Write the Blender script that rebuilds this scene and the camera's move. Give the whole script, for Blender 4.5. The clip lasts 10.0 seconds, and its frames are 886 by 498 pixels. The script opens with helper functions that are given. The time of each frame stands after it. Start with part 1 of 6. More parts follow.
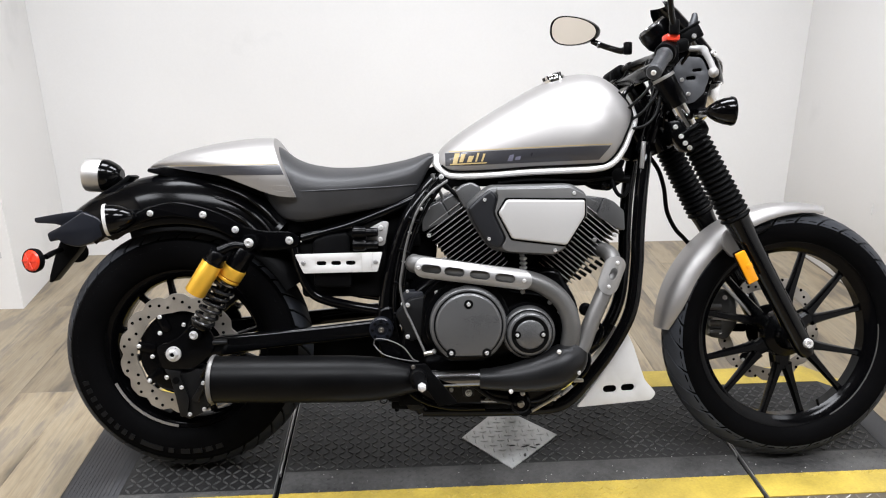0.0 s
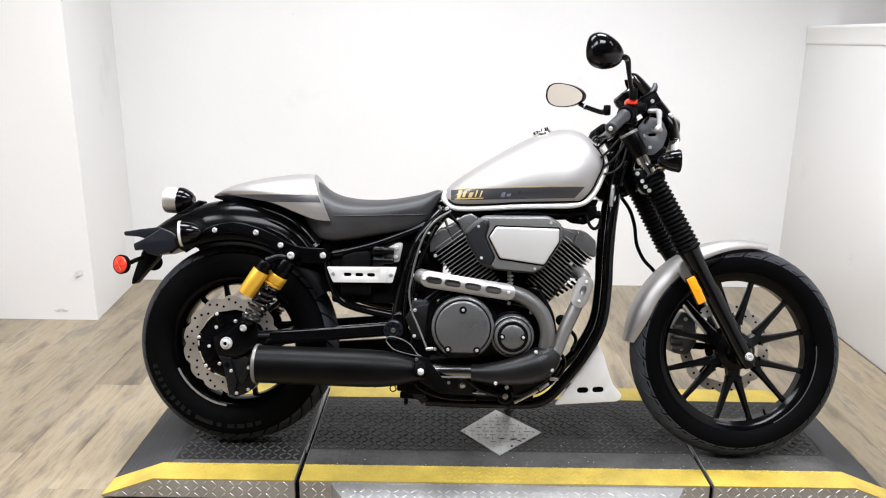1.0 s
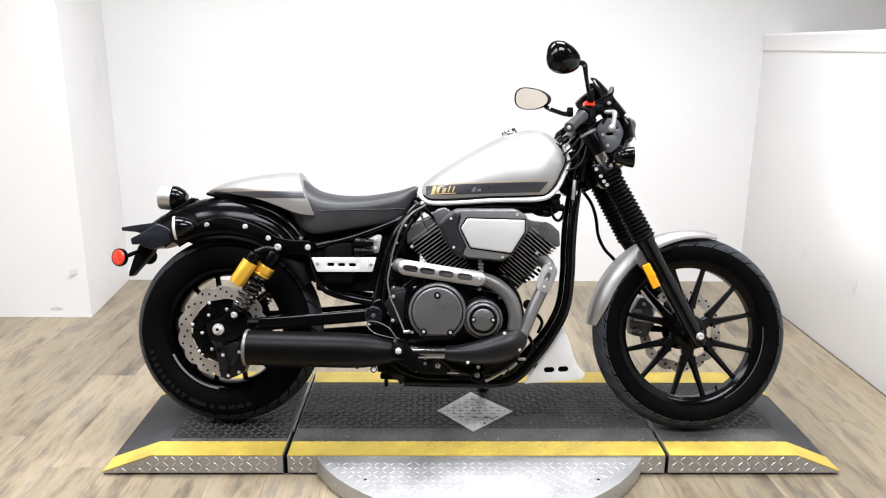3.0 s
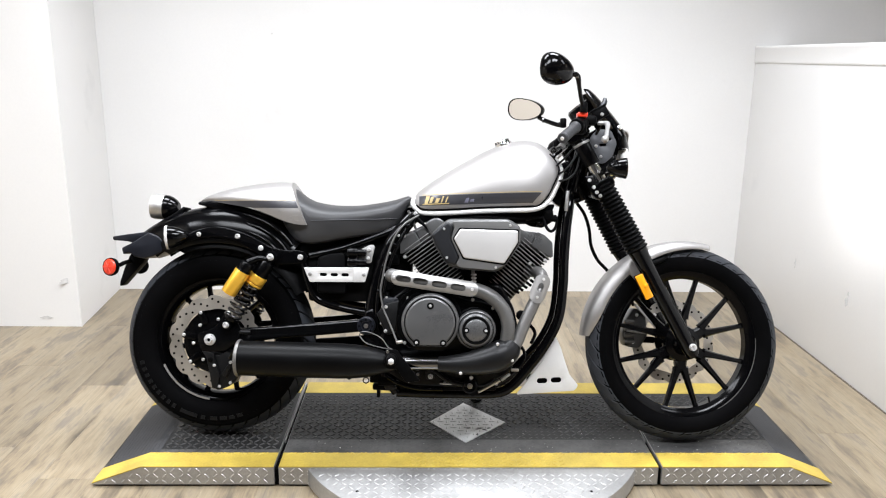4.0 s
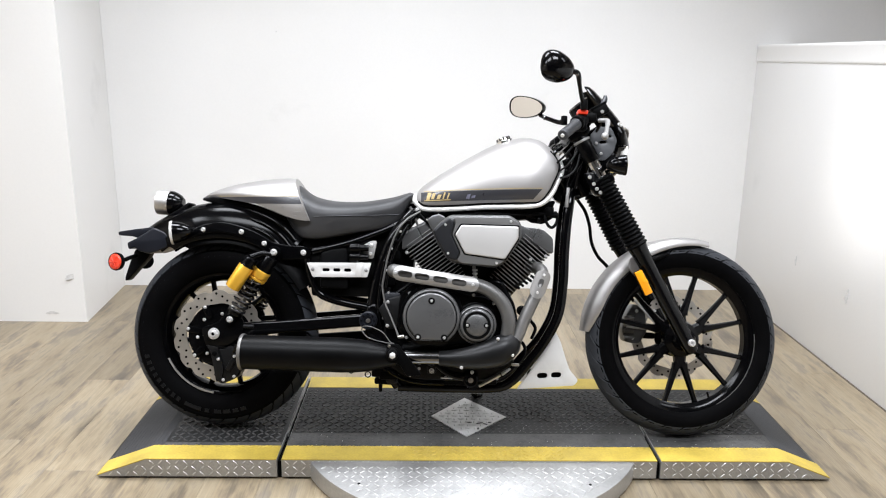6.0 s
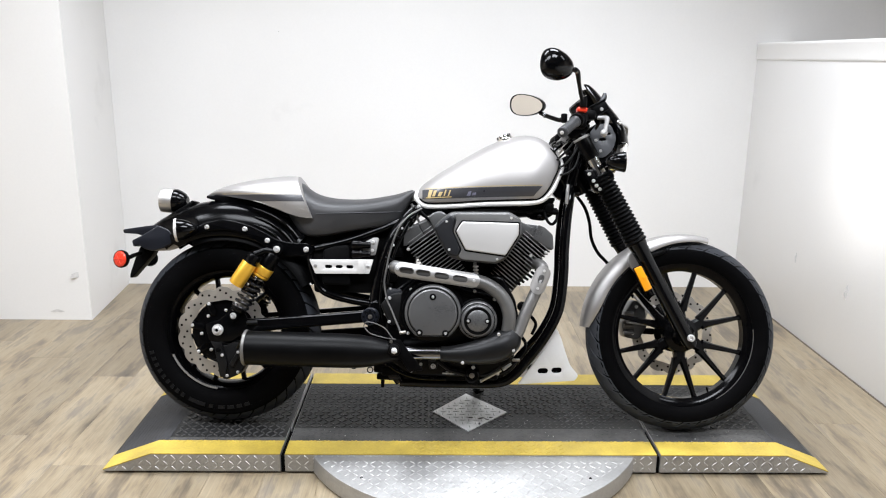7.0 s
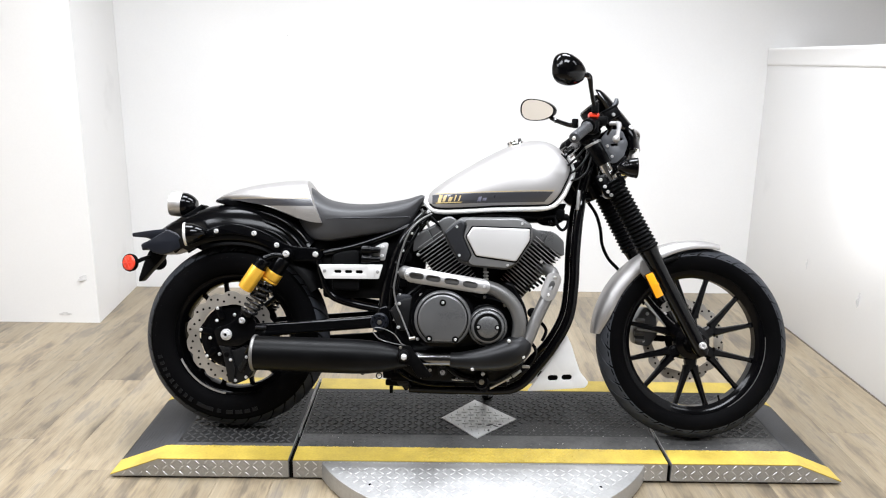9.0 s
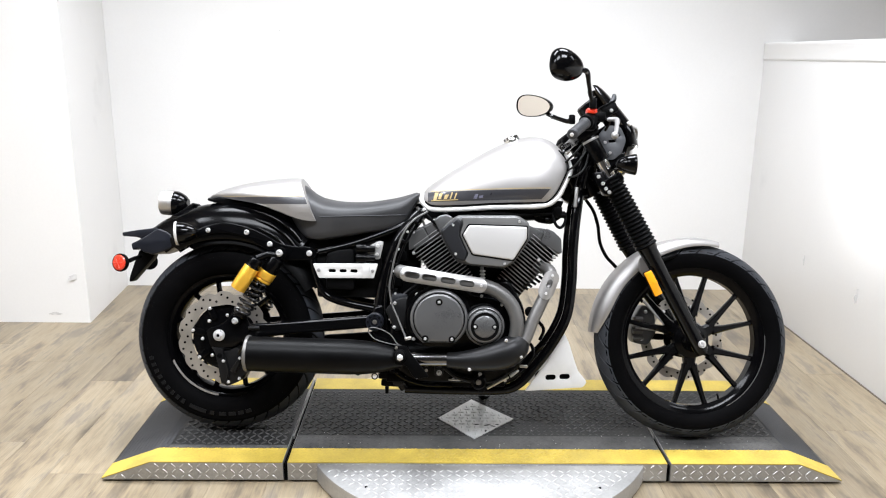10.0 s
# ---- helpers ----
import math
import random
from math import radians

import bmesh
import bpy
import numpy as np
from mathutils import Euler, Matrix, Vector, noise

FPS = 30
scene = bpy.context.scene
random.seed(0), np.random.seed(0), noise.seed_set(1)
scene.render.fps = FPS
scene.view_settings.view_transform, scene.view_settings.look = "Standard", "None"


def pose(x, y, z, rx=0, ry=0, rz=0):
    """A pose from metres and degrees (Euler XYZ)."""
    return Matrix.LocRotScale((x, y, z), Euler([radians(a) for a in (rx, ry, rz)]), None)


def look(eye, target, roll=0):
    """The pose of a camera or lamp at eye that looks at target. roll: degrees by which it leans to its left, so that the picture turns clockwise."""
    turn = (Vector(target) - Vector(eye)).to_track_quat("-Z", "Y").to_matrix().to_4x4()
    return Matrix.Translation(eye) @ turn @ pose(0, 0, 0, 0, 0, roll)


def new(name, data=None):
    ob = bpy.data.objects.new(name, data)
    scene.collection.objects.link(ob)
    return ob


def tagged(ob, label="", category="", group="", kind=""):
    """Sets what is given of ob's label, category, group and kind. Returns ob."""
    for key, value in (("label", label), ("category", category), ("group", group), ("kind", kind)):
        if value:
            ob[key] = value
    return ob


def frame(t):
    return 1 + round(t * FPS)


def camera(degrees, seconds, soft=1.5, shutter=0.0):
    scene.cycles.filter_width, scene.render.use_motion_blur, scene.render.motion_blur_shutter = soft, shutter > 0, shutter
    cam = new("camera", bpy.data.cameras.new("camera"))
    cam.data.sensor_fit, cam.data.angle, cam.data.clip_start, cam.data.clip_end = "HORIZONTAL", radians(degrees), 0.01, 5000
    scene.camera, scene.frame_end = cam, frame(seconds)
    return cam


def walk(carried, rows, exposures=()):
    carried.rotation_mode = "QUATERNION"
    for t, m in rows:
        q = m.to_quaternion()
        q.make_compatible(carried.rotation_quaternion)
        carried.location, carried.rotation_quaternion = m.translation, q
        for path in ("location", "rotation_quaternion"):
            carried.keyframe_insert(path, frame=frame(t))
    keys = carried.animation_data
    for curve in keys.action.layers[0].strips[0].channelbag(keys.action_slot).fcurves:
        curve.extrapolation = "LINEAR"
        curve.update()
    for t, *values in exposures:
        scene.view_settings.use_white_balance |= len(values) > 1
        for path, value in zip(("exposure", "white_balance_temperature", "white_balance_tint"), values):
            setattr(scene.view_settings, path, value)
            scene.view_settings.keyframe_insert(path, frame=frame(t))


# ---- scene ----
cam = camera(59.9, 10.0, 1.12)
PATH = [
    (0, (-0.211, -1.814, 1.297), (-0.109, 0.066, 0.622), -0.4),
    (0.5, (-0.126, -2.069, 1.305), (-0.123, -0.163, 0.699), 0.8),
    (1, (-0.112, -2.26, 1.328), (-0.124, -0.332, 0.797), 0.6),
    (1.5, (-0.171, -2.415, 1.321), (-0.128, -0.486, 0.797), 0.4),
    (2, (-0.168, -2.487, 1.326), (-0.123, -0.566, 0.772), 0.2),
    (2.5, (-0.101, -2.472, 1.331), (-0.096, -0.543, 0.805), 0.8),
    (3, (-0.08, -2.46, 1.326), (-0.054, -0.526, 0.816), 0.4),
    (4.5, (-0.082, -2.455, 1.329), (-0.034, -0.515, 0.848), 0.8),
    (5, (-0.083, -2.46, 1.324), (-0.035, -0.521, 0.835), 0.8),
    (5.5, (-0.077, -2.471, 1.325), (-0.038, -0.532, 0.837), 0.9),
    (7, (-0.068, -2.51, 1.32), (-0.041, -0.571, 0.831), 0.6),
    (7.5, (-0.062, -2.52, 1.327), (-0.04, -0.578, 0.851), 0.6),
    (8, (-0.066, -2.52, 1.321), (-0.048, -0.578, 0.843), 0.5),
    (8.5, (-0.071, -2.509, 1.328), (-0.055, -0.568, 0.849), 0.5),
    (9, (-0.083, -2.494, 1.323), (-0.07, -0.552, 0.842), 0.8),
    (9.5, (-0.093, -2.472, 1.323), (-0.065, -0.533, 0.835), 0.9),
    (10, (-0.092, -2.456, 1.323), (-0.061, -0.517, 0.831), 0.7),
]
EXPOSURES = [(0.0, -0.26, 6600, 11), (0.5, -0.18, 6600, 11), (1.0, -0.12, 6600, 11), (1.6, -0.06, 6600, 11), (2.2, -0.02, 6600, 11), (3.0, -0.01, 6560, 11), (4.5, -0.09, 6540, 10),
             (5.2, -0.16, 6540, 10), (5.6, -0.16, 6530, 10), (7.0, -0.18, 6500, 10), (8.0, -0.13, 6500, 10), (9.0, 0.01, 6500, 10), (10.0, 0.04, 6500, 10)]
walk(cam, [(t, look(eye, target, roll)) for t, eye, target, roll in PATH], EXPOSURES)


# ---- world, lamps, exposure ----
world = bpy.data.worlds.new("world")
world.use_nodes = True
world.node_tree.nodes["Background"].inputs[0].default_value = (0.95, 0.98, 1.0, 1)
world.node_tree.nodes["Background"].inputs[1].default_value = 0.05
scene.world = world


def area_lamp(x, y, z, sx, sy, watts, spread=150):
    """An unseen ceiling area lamp that shines straight down."""
    data = bpy.data.lights.new("area_lamp", "AREA")
    data.shape, data.size, data.size_y = "RECTANGLE", sx, sy
    data.energy, data.color, data.spread = watts, (0.895, 0.935, 1.0), radians(spread)
    ob = new("area_lamp", data)
    ob.matrix_basis = pose(x, y, z)
    return ob


CEILING = 2.9
# Assumed overhead light; the last two are added to brighten left side and next bay
LAMPS = [(-0.95, 0.30, 52), (0.62, 0.30, 58), (-0.95, -1.5, 51), (0.80, -1.5, 72), (-2.5, -1.2, 62), (2.75, -0.6, 26)]
for lx, ly, watts in LAMPS:
    area_lamp(lx, ly, CEILING - 0.03, 1.2, 0.6, watts, 145)


# the motorcycle's headlamp is lit and throws its beam on the side wall
beam = bpy.data.lights.new("headlamp_beam", "SPOT")
beam.energy, beam.color, beam.spot_size, beam.spot_blend, beam.shadow_soft_size = 24, (1.0, 0.97, 0.93), radians(44), 1.0, 0.04
new("headlamp_beam", beam).matrix_basis = look((0.685, 0.150, 1.000), (1.697, 0.55, 0.85))


# ---- materials ----
def material(name, base, rough, metal=0.0, coat=0.0, vary=0.15, scale=8.0, fine=120.0, bump=0.05, depth=0.002, rough_vary=0.08,
             second=None, stretch=(1, 1, 1), spec=0.5):
    """A surface with colour and gloss variation at two scales and a fine relief."""
    m = bpy.data.materials.new(name)
    m.use_nodes = True
    nt = m.node_tree
    N, L = nt.nodes, nt.links
    bsdf = N["Principled BSDF"]
    tc = N.new("ShaderNodeTexCoord")
    mp = N.new("ShaderNodeMapping")
    mp.inputs["Scale"].default_value = stretch
    L.new(tc.outputs["Object"], mp.inputs["Vector"])
    big, small = N.new("ShaderNodeTexNoise"), N.new("ShaderNodeTexNoise")
    for node, sc, det in ((big, scale, 4), (small, fine, 3)):
        node.inputs["Scale"].default_value, node.inputs["Detail"].default_value = sc, det
        L.new(mp.outputs["Vector"], node.inputs["Vector"])
    mix = N.new("ShaderNodeMath")
    mix.operation = "MULTIPLY_ADD"
    L.new(small.outputs["Fac"], mix.inputs[0])
    mix.inputs[1].default_value = 0.4
    L.new(big.outputs["Fac"], mix.inputs[2])
    ramp = N.new("ShaderNodeValToRGB")
    a = [max(0.0, c * (1 - vary)) for c in base]
    b = second or [min(1.0, c * (1 + vary)) for c in base]
    ramp.color_ramp.elements[0].position, ramp.color_ramp.elements[1].position = 0.45, 0.95
    ramp.color_ramp.elements[0].color, ramp.color_ramp.elements[1].color = (*a, 1), (*b, 1)
    L.new(mix.outputs[0], ramp.inputs["Fac"])
    L.new(ramp.outputs["Color"], bsdf.inputs["Base Color"])
    rr = N.new("ShaderNodeMapRange")
    rr.inputs["From Min"].default_value, rr.inputs["From Max"].default_value = 0.3, 1.0
    rr.inputs["To Min"].default_value, rr.inputs["To Max"].default_value = max(0.02, rough - rough_vary), min(1, rough + rough_vary)
    L.new(mix.outputs[0], rr.inputs["Value"])
    L.new(rr.outputs["Result"], bsdf.inputs["Roughness"])
    bsdf.inputs["Metallic"].default_value = metal
    bsdf.inputs["Specular IOR Level"].default_value = spec
    bsdf.inputs["Coat Weight"].default_value = coat
    bsdf.inputs["Coat Roughness"].default_value = 0.06
    if bump:
        bp = N.new("ShaderNodeBump")
        bp.inputs["Strength"].default_value, bp.inputs["Distance"].default_value = bump, depth
        L.new(small.outputs["Fac"], bp.inputs["Height"])
        L.new(bp.outputs["Normal"], bsdf.inputs["Normal"])
    return m


def plank_material():
    """Limed oak laminate: blotched straw and grey boards, each its own cut, grain along y, a few knots."""
    m = material("plank", (0.4, 0.33, 0.24), 0.36, vary=0.3, scale=1.1, fine=6.0, bump=0.04, depth=0.001, stretch=(12, 2.6, 12))
    N, L = m.node_tree.nodes, m.node_tree.links
    bsdf, ramp = N["Principled BSDF"], next(n for n in N if n.type == "VALTORGB")
    mp = next(n for n in N if n.type == "MAPPING")
    info = N.new("ShaderNodeObjectInfo")
    shift = N.new("ShaderNodeVectorMath")
    shift.operation = "SCALE"
    shift.inputs[0].default_value = (31.0, 17.0, 5.0)
    L.new(info.outputs["Random"], shift.inputs["Scale"])
    L.new(shift.outputs[0], mp.inputs["Location"])
    el = ramp.color_ramp.elements
    el[0].position, el[0].color = 0.42, (0.100, 0.082, 0.061, 1)
    el[1].position, el[1].color = 0.98, (0.188, 0.161, 0.128, 1)
    for pos, col in ((0.54, (0.150, 0.121, 0.087)), (0.66, (0.246, 0.196, 0.130)), (0.78, (0.282, 0.232, 0.160)), (0.89, (0.205, 0.171, 0.128))):
        e = el.new(pos)
        e.color = (*col, 1)
    knots = N.new("ShaderNodeTexVoronoi")
    knots.inputs["Scale"].default_value = 0.34
    L.new(mp.outputs["Vector"], knots.inputs["Vector"])
    spot = N.new("ShaderNodeMapRange")
    spot.inputs["From Min"].default_value, spot.inputs["From Max"].default_value = 0.03, 0.16
    spot.inputs["To Min"].default_value, spot.inputs["To Max"].default_value = 0.55, 1.0
    L.new(knots.outputs["Distance"], spot.inputs["Value"])
    tone = N.new("ShaderNodeMapRange")
    tone.inputs["To Min"].default_value, tone.inputs["To Max"].default_value = 0.74, 1.10
    L.new(info.outputs["Random"], tone.inputs["Value"])
    both = N.new("ShaderNodeMath")
    both.operation = "MULTIPLY"
    L.new(spot.outputs["Result"], both.inputs[0])
    L.new(tone.outputs["Result"], both.inputs[1])
    # fine pores and streaks along each board
    comb = N.new("ShaderNodeMapping")
    comb.inputs["Scale"].default_value = (20, 0.8, 1)
    L.new(mp.outputs["Vector"], comb.inputs["Vector"])
    pores = N.new("ShaderNodeTexNoise")
    pores.inputs["Scale"].default_value, pores.inputs["Detail"].default_value = 1.0, 5
    L.new(comb.outputs["Vector"], pores.inputs["Vector"])
    streak = N.new("ShaderNodeMapRange")
    streak.inputs["From Min"].default_value, streak.inputs["From Max"].default_value = 0.30, 0.70
    streak.inputs["To Min"].default_value, streak.inputs["To Max"].default_value = 0.84, 1.14
    L.new(pores.outputs["Fac"], streak.inputs["Value"])
    grain = N.new("ShaderNodeMath")
    grain.operation = "MULTIPLY"
    L.new(both.outputs[0], grain.inputs[0])
    L.new(streak.outputs["Result"], grain.inputs[1])
    hsv = N.new("ShaderNodeHueSaturation")
    hsv.inputs["Saturation"].default_value = 1.04
    L.new(grain.outputs[0], hsv.inputs["Value"])
    L.new(ramp.outputs["Color"], hsv.inputs["Color"])
    L.new(hsv.outputs["Color"], bsdf.inputs["Base Color"])
    return m


M_WALL = material("white_wall_paint", (0.77, 0.76, 0.747), 0.42, vary=0.025, scale=1.6, fine=90, bump=0.05, depth=0.001)
smudge, shade = M_WALL.node_tree.nodes.new("ShaderNodeTexNoise"), M_WALL.node_tree.nodes.new("ShaderNodeMapRange")
smudge.inputs["Scale"].default_value, smudge.inputs["Detail"].default_value = 2.3, 6.0
shade.inputs["From Min"].default_value, shade.inputs["From Max"].default_value = 0.66, 0.76
shade.inputs["To Min"].default_value, shade.inputs["To Max"].default_value = 1.0, 0.90
scuff = M_WALL.node_tree.nodes.new("ShaderNodeHueSaturation")
for a, b in ((M_WALL.node_tree.nodes["Texture Coordinate"].outputs["Object"], smudge.inputs["Vector"]), (smudge.outputs["Fac"], shade.inputs["Value"]), (shade.outputs["Result"], scuff.inputs["Value"]),
             (next(n for n in M_WALL.node_tree.nodes if n.type == "VALTORGB").outputs["Color"], scuff.inputs["Color"]), (scuff.outputs["Color"], M_WALL.node_tree.nodes["Principled BSDF"].inputs["Base Color"])):
    M_WALL.node_tree.links.new(a, b)
# Unseen closing wall, made dark so that black surfaces reflect little
M_GREYWALL = material("unlit_side_wall_paint", (0.09, 0.088, 0.085), 0.7, vary=0.08, scale=1.5)
M_BEIGE = material("beige_wall_paint", (0.72, 0.66, 0.58), 0.7, vary=0.06, scale=1.5)
# Unseen ceiling, kept darker than the walls to hold bounced light down
M_CEIL = material("dimmed_ceiling_paint", (0.35, 0.345, 0.34), 0.9, vary=0.1, scale=3)
M_PLANK = plank_material()
M_SUBFLOOR = material("joint_dark", (0.10, 0.08, 0.06), 0.8)
M_DECK = material("worn_black_deck_paint", (0.004, 0.004, 0.0044), 0.42, vary=0.4, scale=3.0, fine=160, bump=0.25, rough_vary=0.12, second=(0.020, 0.0197, 0.0195), spec=0.25)
M_YELLOW = material("yellow_safety_paint", (0.42, 0.306, 0.050), 0.5, vary=0.28, scale=9, fine=140, bump=0.15)
M_PLATE = material("aluminium_tread_plate", (0.42, 0.416, 0.408), 0.46, metal=0.8, vary=0.22, scale=6, fine=110, bump=0.12, rough_vary=0.12)
M_SILVER = material("silver_metallic_paint", (0.350, 0.337, 0.328), 0.47, metal=0.75, coat=0.10, vary=0.03, scale=4, fine=900, bump=0.02, depth=0.0003)
M_PANEL = material("bright_silver_paint", (0.49, 0.48, 0.47), 0.38, metal=0.3, vary=0.04, scale=6, fine=700, bump=0.02, depth=0.0003)
M_GLOSS = material("gloss_black_paint", (0.0015, 0.0015, 0.0018), 0.08, vary=0.2, fine=300, bump=0.01, depth=0.0003, rough_vary=0.04, spec=0.22)
M_FENDER = material("black_fender_paint", (0.0015, 0.0015, 0.0018), 0.13, vary=0.2, fine=300, bump=0.01, depth=0.0003, rough_vary=0.04, spec=0.11)
M_SATIN = material("satin_black_metal", (0.0015, 0.0015, 0.0018), 0.2, vary=0.25, scale=14, fine=300, bump=0.04, depth=0.0005, spec=0.14)
M_MATTE = material("matte_black_plastic", (0.0018, 0.0018, 0.002), 0.45, vary=0.3, scale=12, fine=320, bump=0.1, depth=0.0006, spec=0.05)
M_GREYPLASTIC = material("grey_black_plastic", (0.014, 0.015, 0.019), 0.45, vary=0.2, scale=12, fine=320, bump=0.08, depth=0.0006, spec=0.4)
M_RUBBER = material("tyre_rubber", (0.002, 0.002, 0.0022), 0.6, vary=0.3, scale=10, fine=240, bump=0.12, depth=0.0008, spec=0.02)
# Far paler than the sidewall: the sheen on the tread is in the colour
M_TREAD = material("sheened_tread_rubber", (0.024, 0.026, 0.031), 0.55, vary=0.3, scale=14, fine=260, bump=0.15, depth=0.0008, spec=0.25)
M_MARK = material("moulded_sidewall_mark", (0.0045, 0.0045, 0.005), 0.5, vary=0.2, spec=0.15)
M_VINYL = material("black_seat_vinyl", (0.028, 0.028, 0.0295), 0.44, vary=0.2, scale=9, fine=420, bump=0.3, depth=0.0007, spec=0.35)
M_CHROME = material("chrome", (0.80, 0.80, 0.80), 0.09, metal=1.0, vary=0.03, bump=0.0, rough_vary=0.03)
M_RIM = material("brushed_chrome", (0.58, 0.565, 0.55), 0.42, metal=1.0, vary=0.06, scale=20, bump=0.0)
M_BOLT = material("zinc_plated_steel", (0.82, 0.81, 0.80), 0.30, metal=0.6, vary=0.05, scale=30, bump=0.0)
M_STEEL = material("brushed_steel", (0.50, 0.47, 0.43), 0.34, metal=1.0, vary=0.12, scale=20, fine=300, bump=0.06, depth=0.0004)
M_ALU = material("satin_aluminium", (0.33, 0.323, 0.316), 0.47, metal=0.6, vary=0.06, scale=10, fine=260, bump=0.05, depth=0.0004)
M_ENGINE = material("dark_grey_engine_paint", (0.118, 0.118, 0.119), 0.29, metal=0.5, vary=0.10, scale=9, fine=700, bump=0.03, depth=0.0003)
M_FIN = material("machined_fin_edge", (0.33, 0.33, 0.326), 0.4, metal=0.35, vary=0.12, scale=14, bump=0.04, depth=0.0004)
M_COVER = material("satin_dark_grey_metal", (0.011, 0.011, 0.0115), 0.36, metal=0.4, vary=0.2, scale=12, fine=500, bump=0.02, depth=0.0003, rough_vary=0.06, spec=0.25)
M_PIPE = material("grey_heat_coating", (0.120, 0.118, 0.115), 0.45, metal=0.5, vary=0.14, scale=10, fine=280, bump=0.08, depth=0.0005)
M_GOLD = material("gold_anodised", (0.88, 0.50, 0.055), 0.32, metal=0.6, vary=0.06, scale=12, bump=0.0)
M_GOLDTRIM = material("gold_lettering_film", (0.45, 0.335, 0.150), 0.4, vary=0.06, bump=0.0)
M_STRIPE = material("charcoal_stripe_film", (0.035, 0.035, 0.04), 0.3, coat=0.4, vary=0.1, bump=0.0)
M_AMBER = material("amber_plastic", (0.85, 0.33, 0.01), 0.22, coat=0.5, vary=0.06, bump=0.0)
M_RED = material("red_plastic", (0.74, 0.04, 0.012), 0.34, coat=0.15, vary=0.1, bump=0.0)
M_MIRROR = material("mirror_glass", (0.70, 0.685, 0.67), 0.03, metal=1.0, vary=0.01, bump=0.0, rough_vary=0.01)
M_BRIGHT = material("white_aluminium_paint", (0.66, 0.65, 0.635), 0.35, metal=0.2, vary=0.04, scale=8, bump=0.03, depth=0.0004)
# Near-black; at the platform gaps and chin slots it stands for their shade
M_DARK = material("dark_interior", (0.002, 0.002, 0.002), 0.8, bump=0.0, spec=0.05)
M_MUFFLER = material("satin_black_muffler_coating", (0.0018, 0.0018, 0.0020), 0.38, vary=0.25, scale=14, fine=500, bump=0.02, depth=0.0003, rough_vary=0.07, spec=0.10)
M_CASE = material("dark_grey_air_cleaner_paint", (0.070, 0.070, 0.070), 0.36, metal=0.3, vary=0.12, scale=9, fine=500, bump=0.06, depth=0.0004)
# Lighter copy of the case paint: light caught by the face is in the colour
M_CASE_LIT = material("grey_air_cleaner_paint", (0.135, 0.134, 0.132), 0.36, metal=0.35, vary=0.12, scale=9, fine=500, bump=0.05, depth=0.0004)
M_NOSE = material("blue_black_plastic", (0.008, 0.009, 0.013), 0.32, vary=0.2, scale=12, fine=400, bump=0.05, depth=0.0004, spec=0.3)
M_SNOUT = material("blue_grey_cleaner_plastic", (0.010, 0.0105, 0.0125), 0.42, vary=0.2, scale=12, fine=500, bump=0.04, depth=0.0004, spec=0.3)
M_HEADER = material("pale_grey_heat_coating", (0.165, 0.16, 0.154), 0.42, metal=0.5, vary=0.14, scale=10, fine=280, bump=0.08, depth=0.0005)
M_SPRING = material("dark_chrome_wire", (0.20, 0.20, 0.205), 0.16, metal=1.0, vary=0.06, scale=20, bump=0.0)
M_WIRE = material("black_enamelled_wire", (0.012, 0.012, 0.013), 0.2, vary=0.1, scale=20, bump=0.0, spec=0.5)
M_BRACKET = material("dark_grey_bracket_paint", (0.055, 0.057, 0.063), 0.42, vary=0.15, scale=14, fine=320, bump=0.06, depth=0.0005)
M_DISC = material("ground_brake_steel", (0.47, 0.435, 0.39), 0.40, metal=0.85, vary=0.10, scale=18, fine=300, bump=0.05, depth=0.0003)
M_BAR = material("aluminium_tread_bar", (0.53, 0.526, 0.52), 0.42, metal=0.75, vary=0.25, scale=9, fine=110, bump=0.12, rough_vary=0.12)
M_SCUFFED = material("scuffed_bare_aluminium", (0.60, 0.60, 0.595), 0.52, metal=0.55, vary=0.18, scale=22, fine=160, bump=0.15, rough_vary=0.12)
M_WORN = material("scuffed_grey_black_deck_paint", (0.020, 0.020, 0.021), 0.5, vary=0.5, scale=7.0, fine=90, bump=0.3, rough_vary=0.12, second=(0.085, 0.083, 0.080), spec=0.35)
M_HANDGRIP = material("grey_black_grip_rubber", (0.030, 0.031, 0.034), 0.5, vary=0.3, scale=20, fine=320, bump=0.12, depth=0.0006, spec=0.35)
M_TREADTOP = material("rubbed_black_tread", (0.020, 0.020, 0.021), 0.40, vary=0.4, scale=4.0, fine=160, bump=0.25, rough_vary=0.12, second=(0.085, 0.084, 0.082), spec=0.3)
M_GRIP = material("grey_grip_tape", (0.034, 0.034, 0.036), 0.62, vary=0.35, scale=9.0, fine=220, bump=0.3, rough_vary=0.1, spec=0.3)
M_REFLECTION = material("painted_reflection", (0.16, 0.16, 0.21), 0.4, vary=0.3, scale=60, bump=0.0)
M_SCUFF = material("scuffed_wall_paint", (0.58, 0.57, 0.56), 0.5, vary=0.12, scale=60, bump=0.0)
M_CHIP = material("pale_paint_chips", (0.42, 0.41, 0.39), 0.6, vary=0.3, scale=30, bump=0.0)
M_LENS = material("lit_headlamp_lens", (0.8, 0.8, 0.78), 0.15, vary=0.02, bump=0.0)
M_LENS.node_tree.nodes["Principled BSDF"].inputs["Emission Color"].default_value = (1.0, 0.97, 0.92, 1)
M_LENS.node_tree.nodes["Principled BSDF"].inputs["Emission Strength"].default_value = 4.0


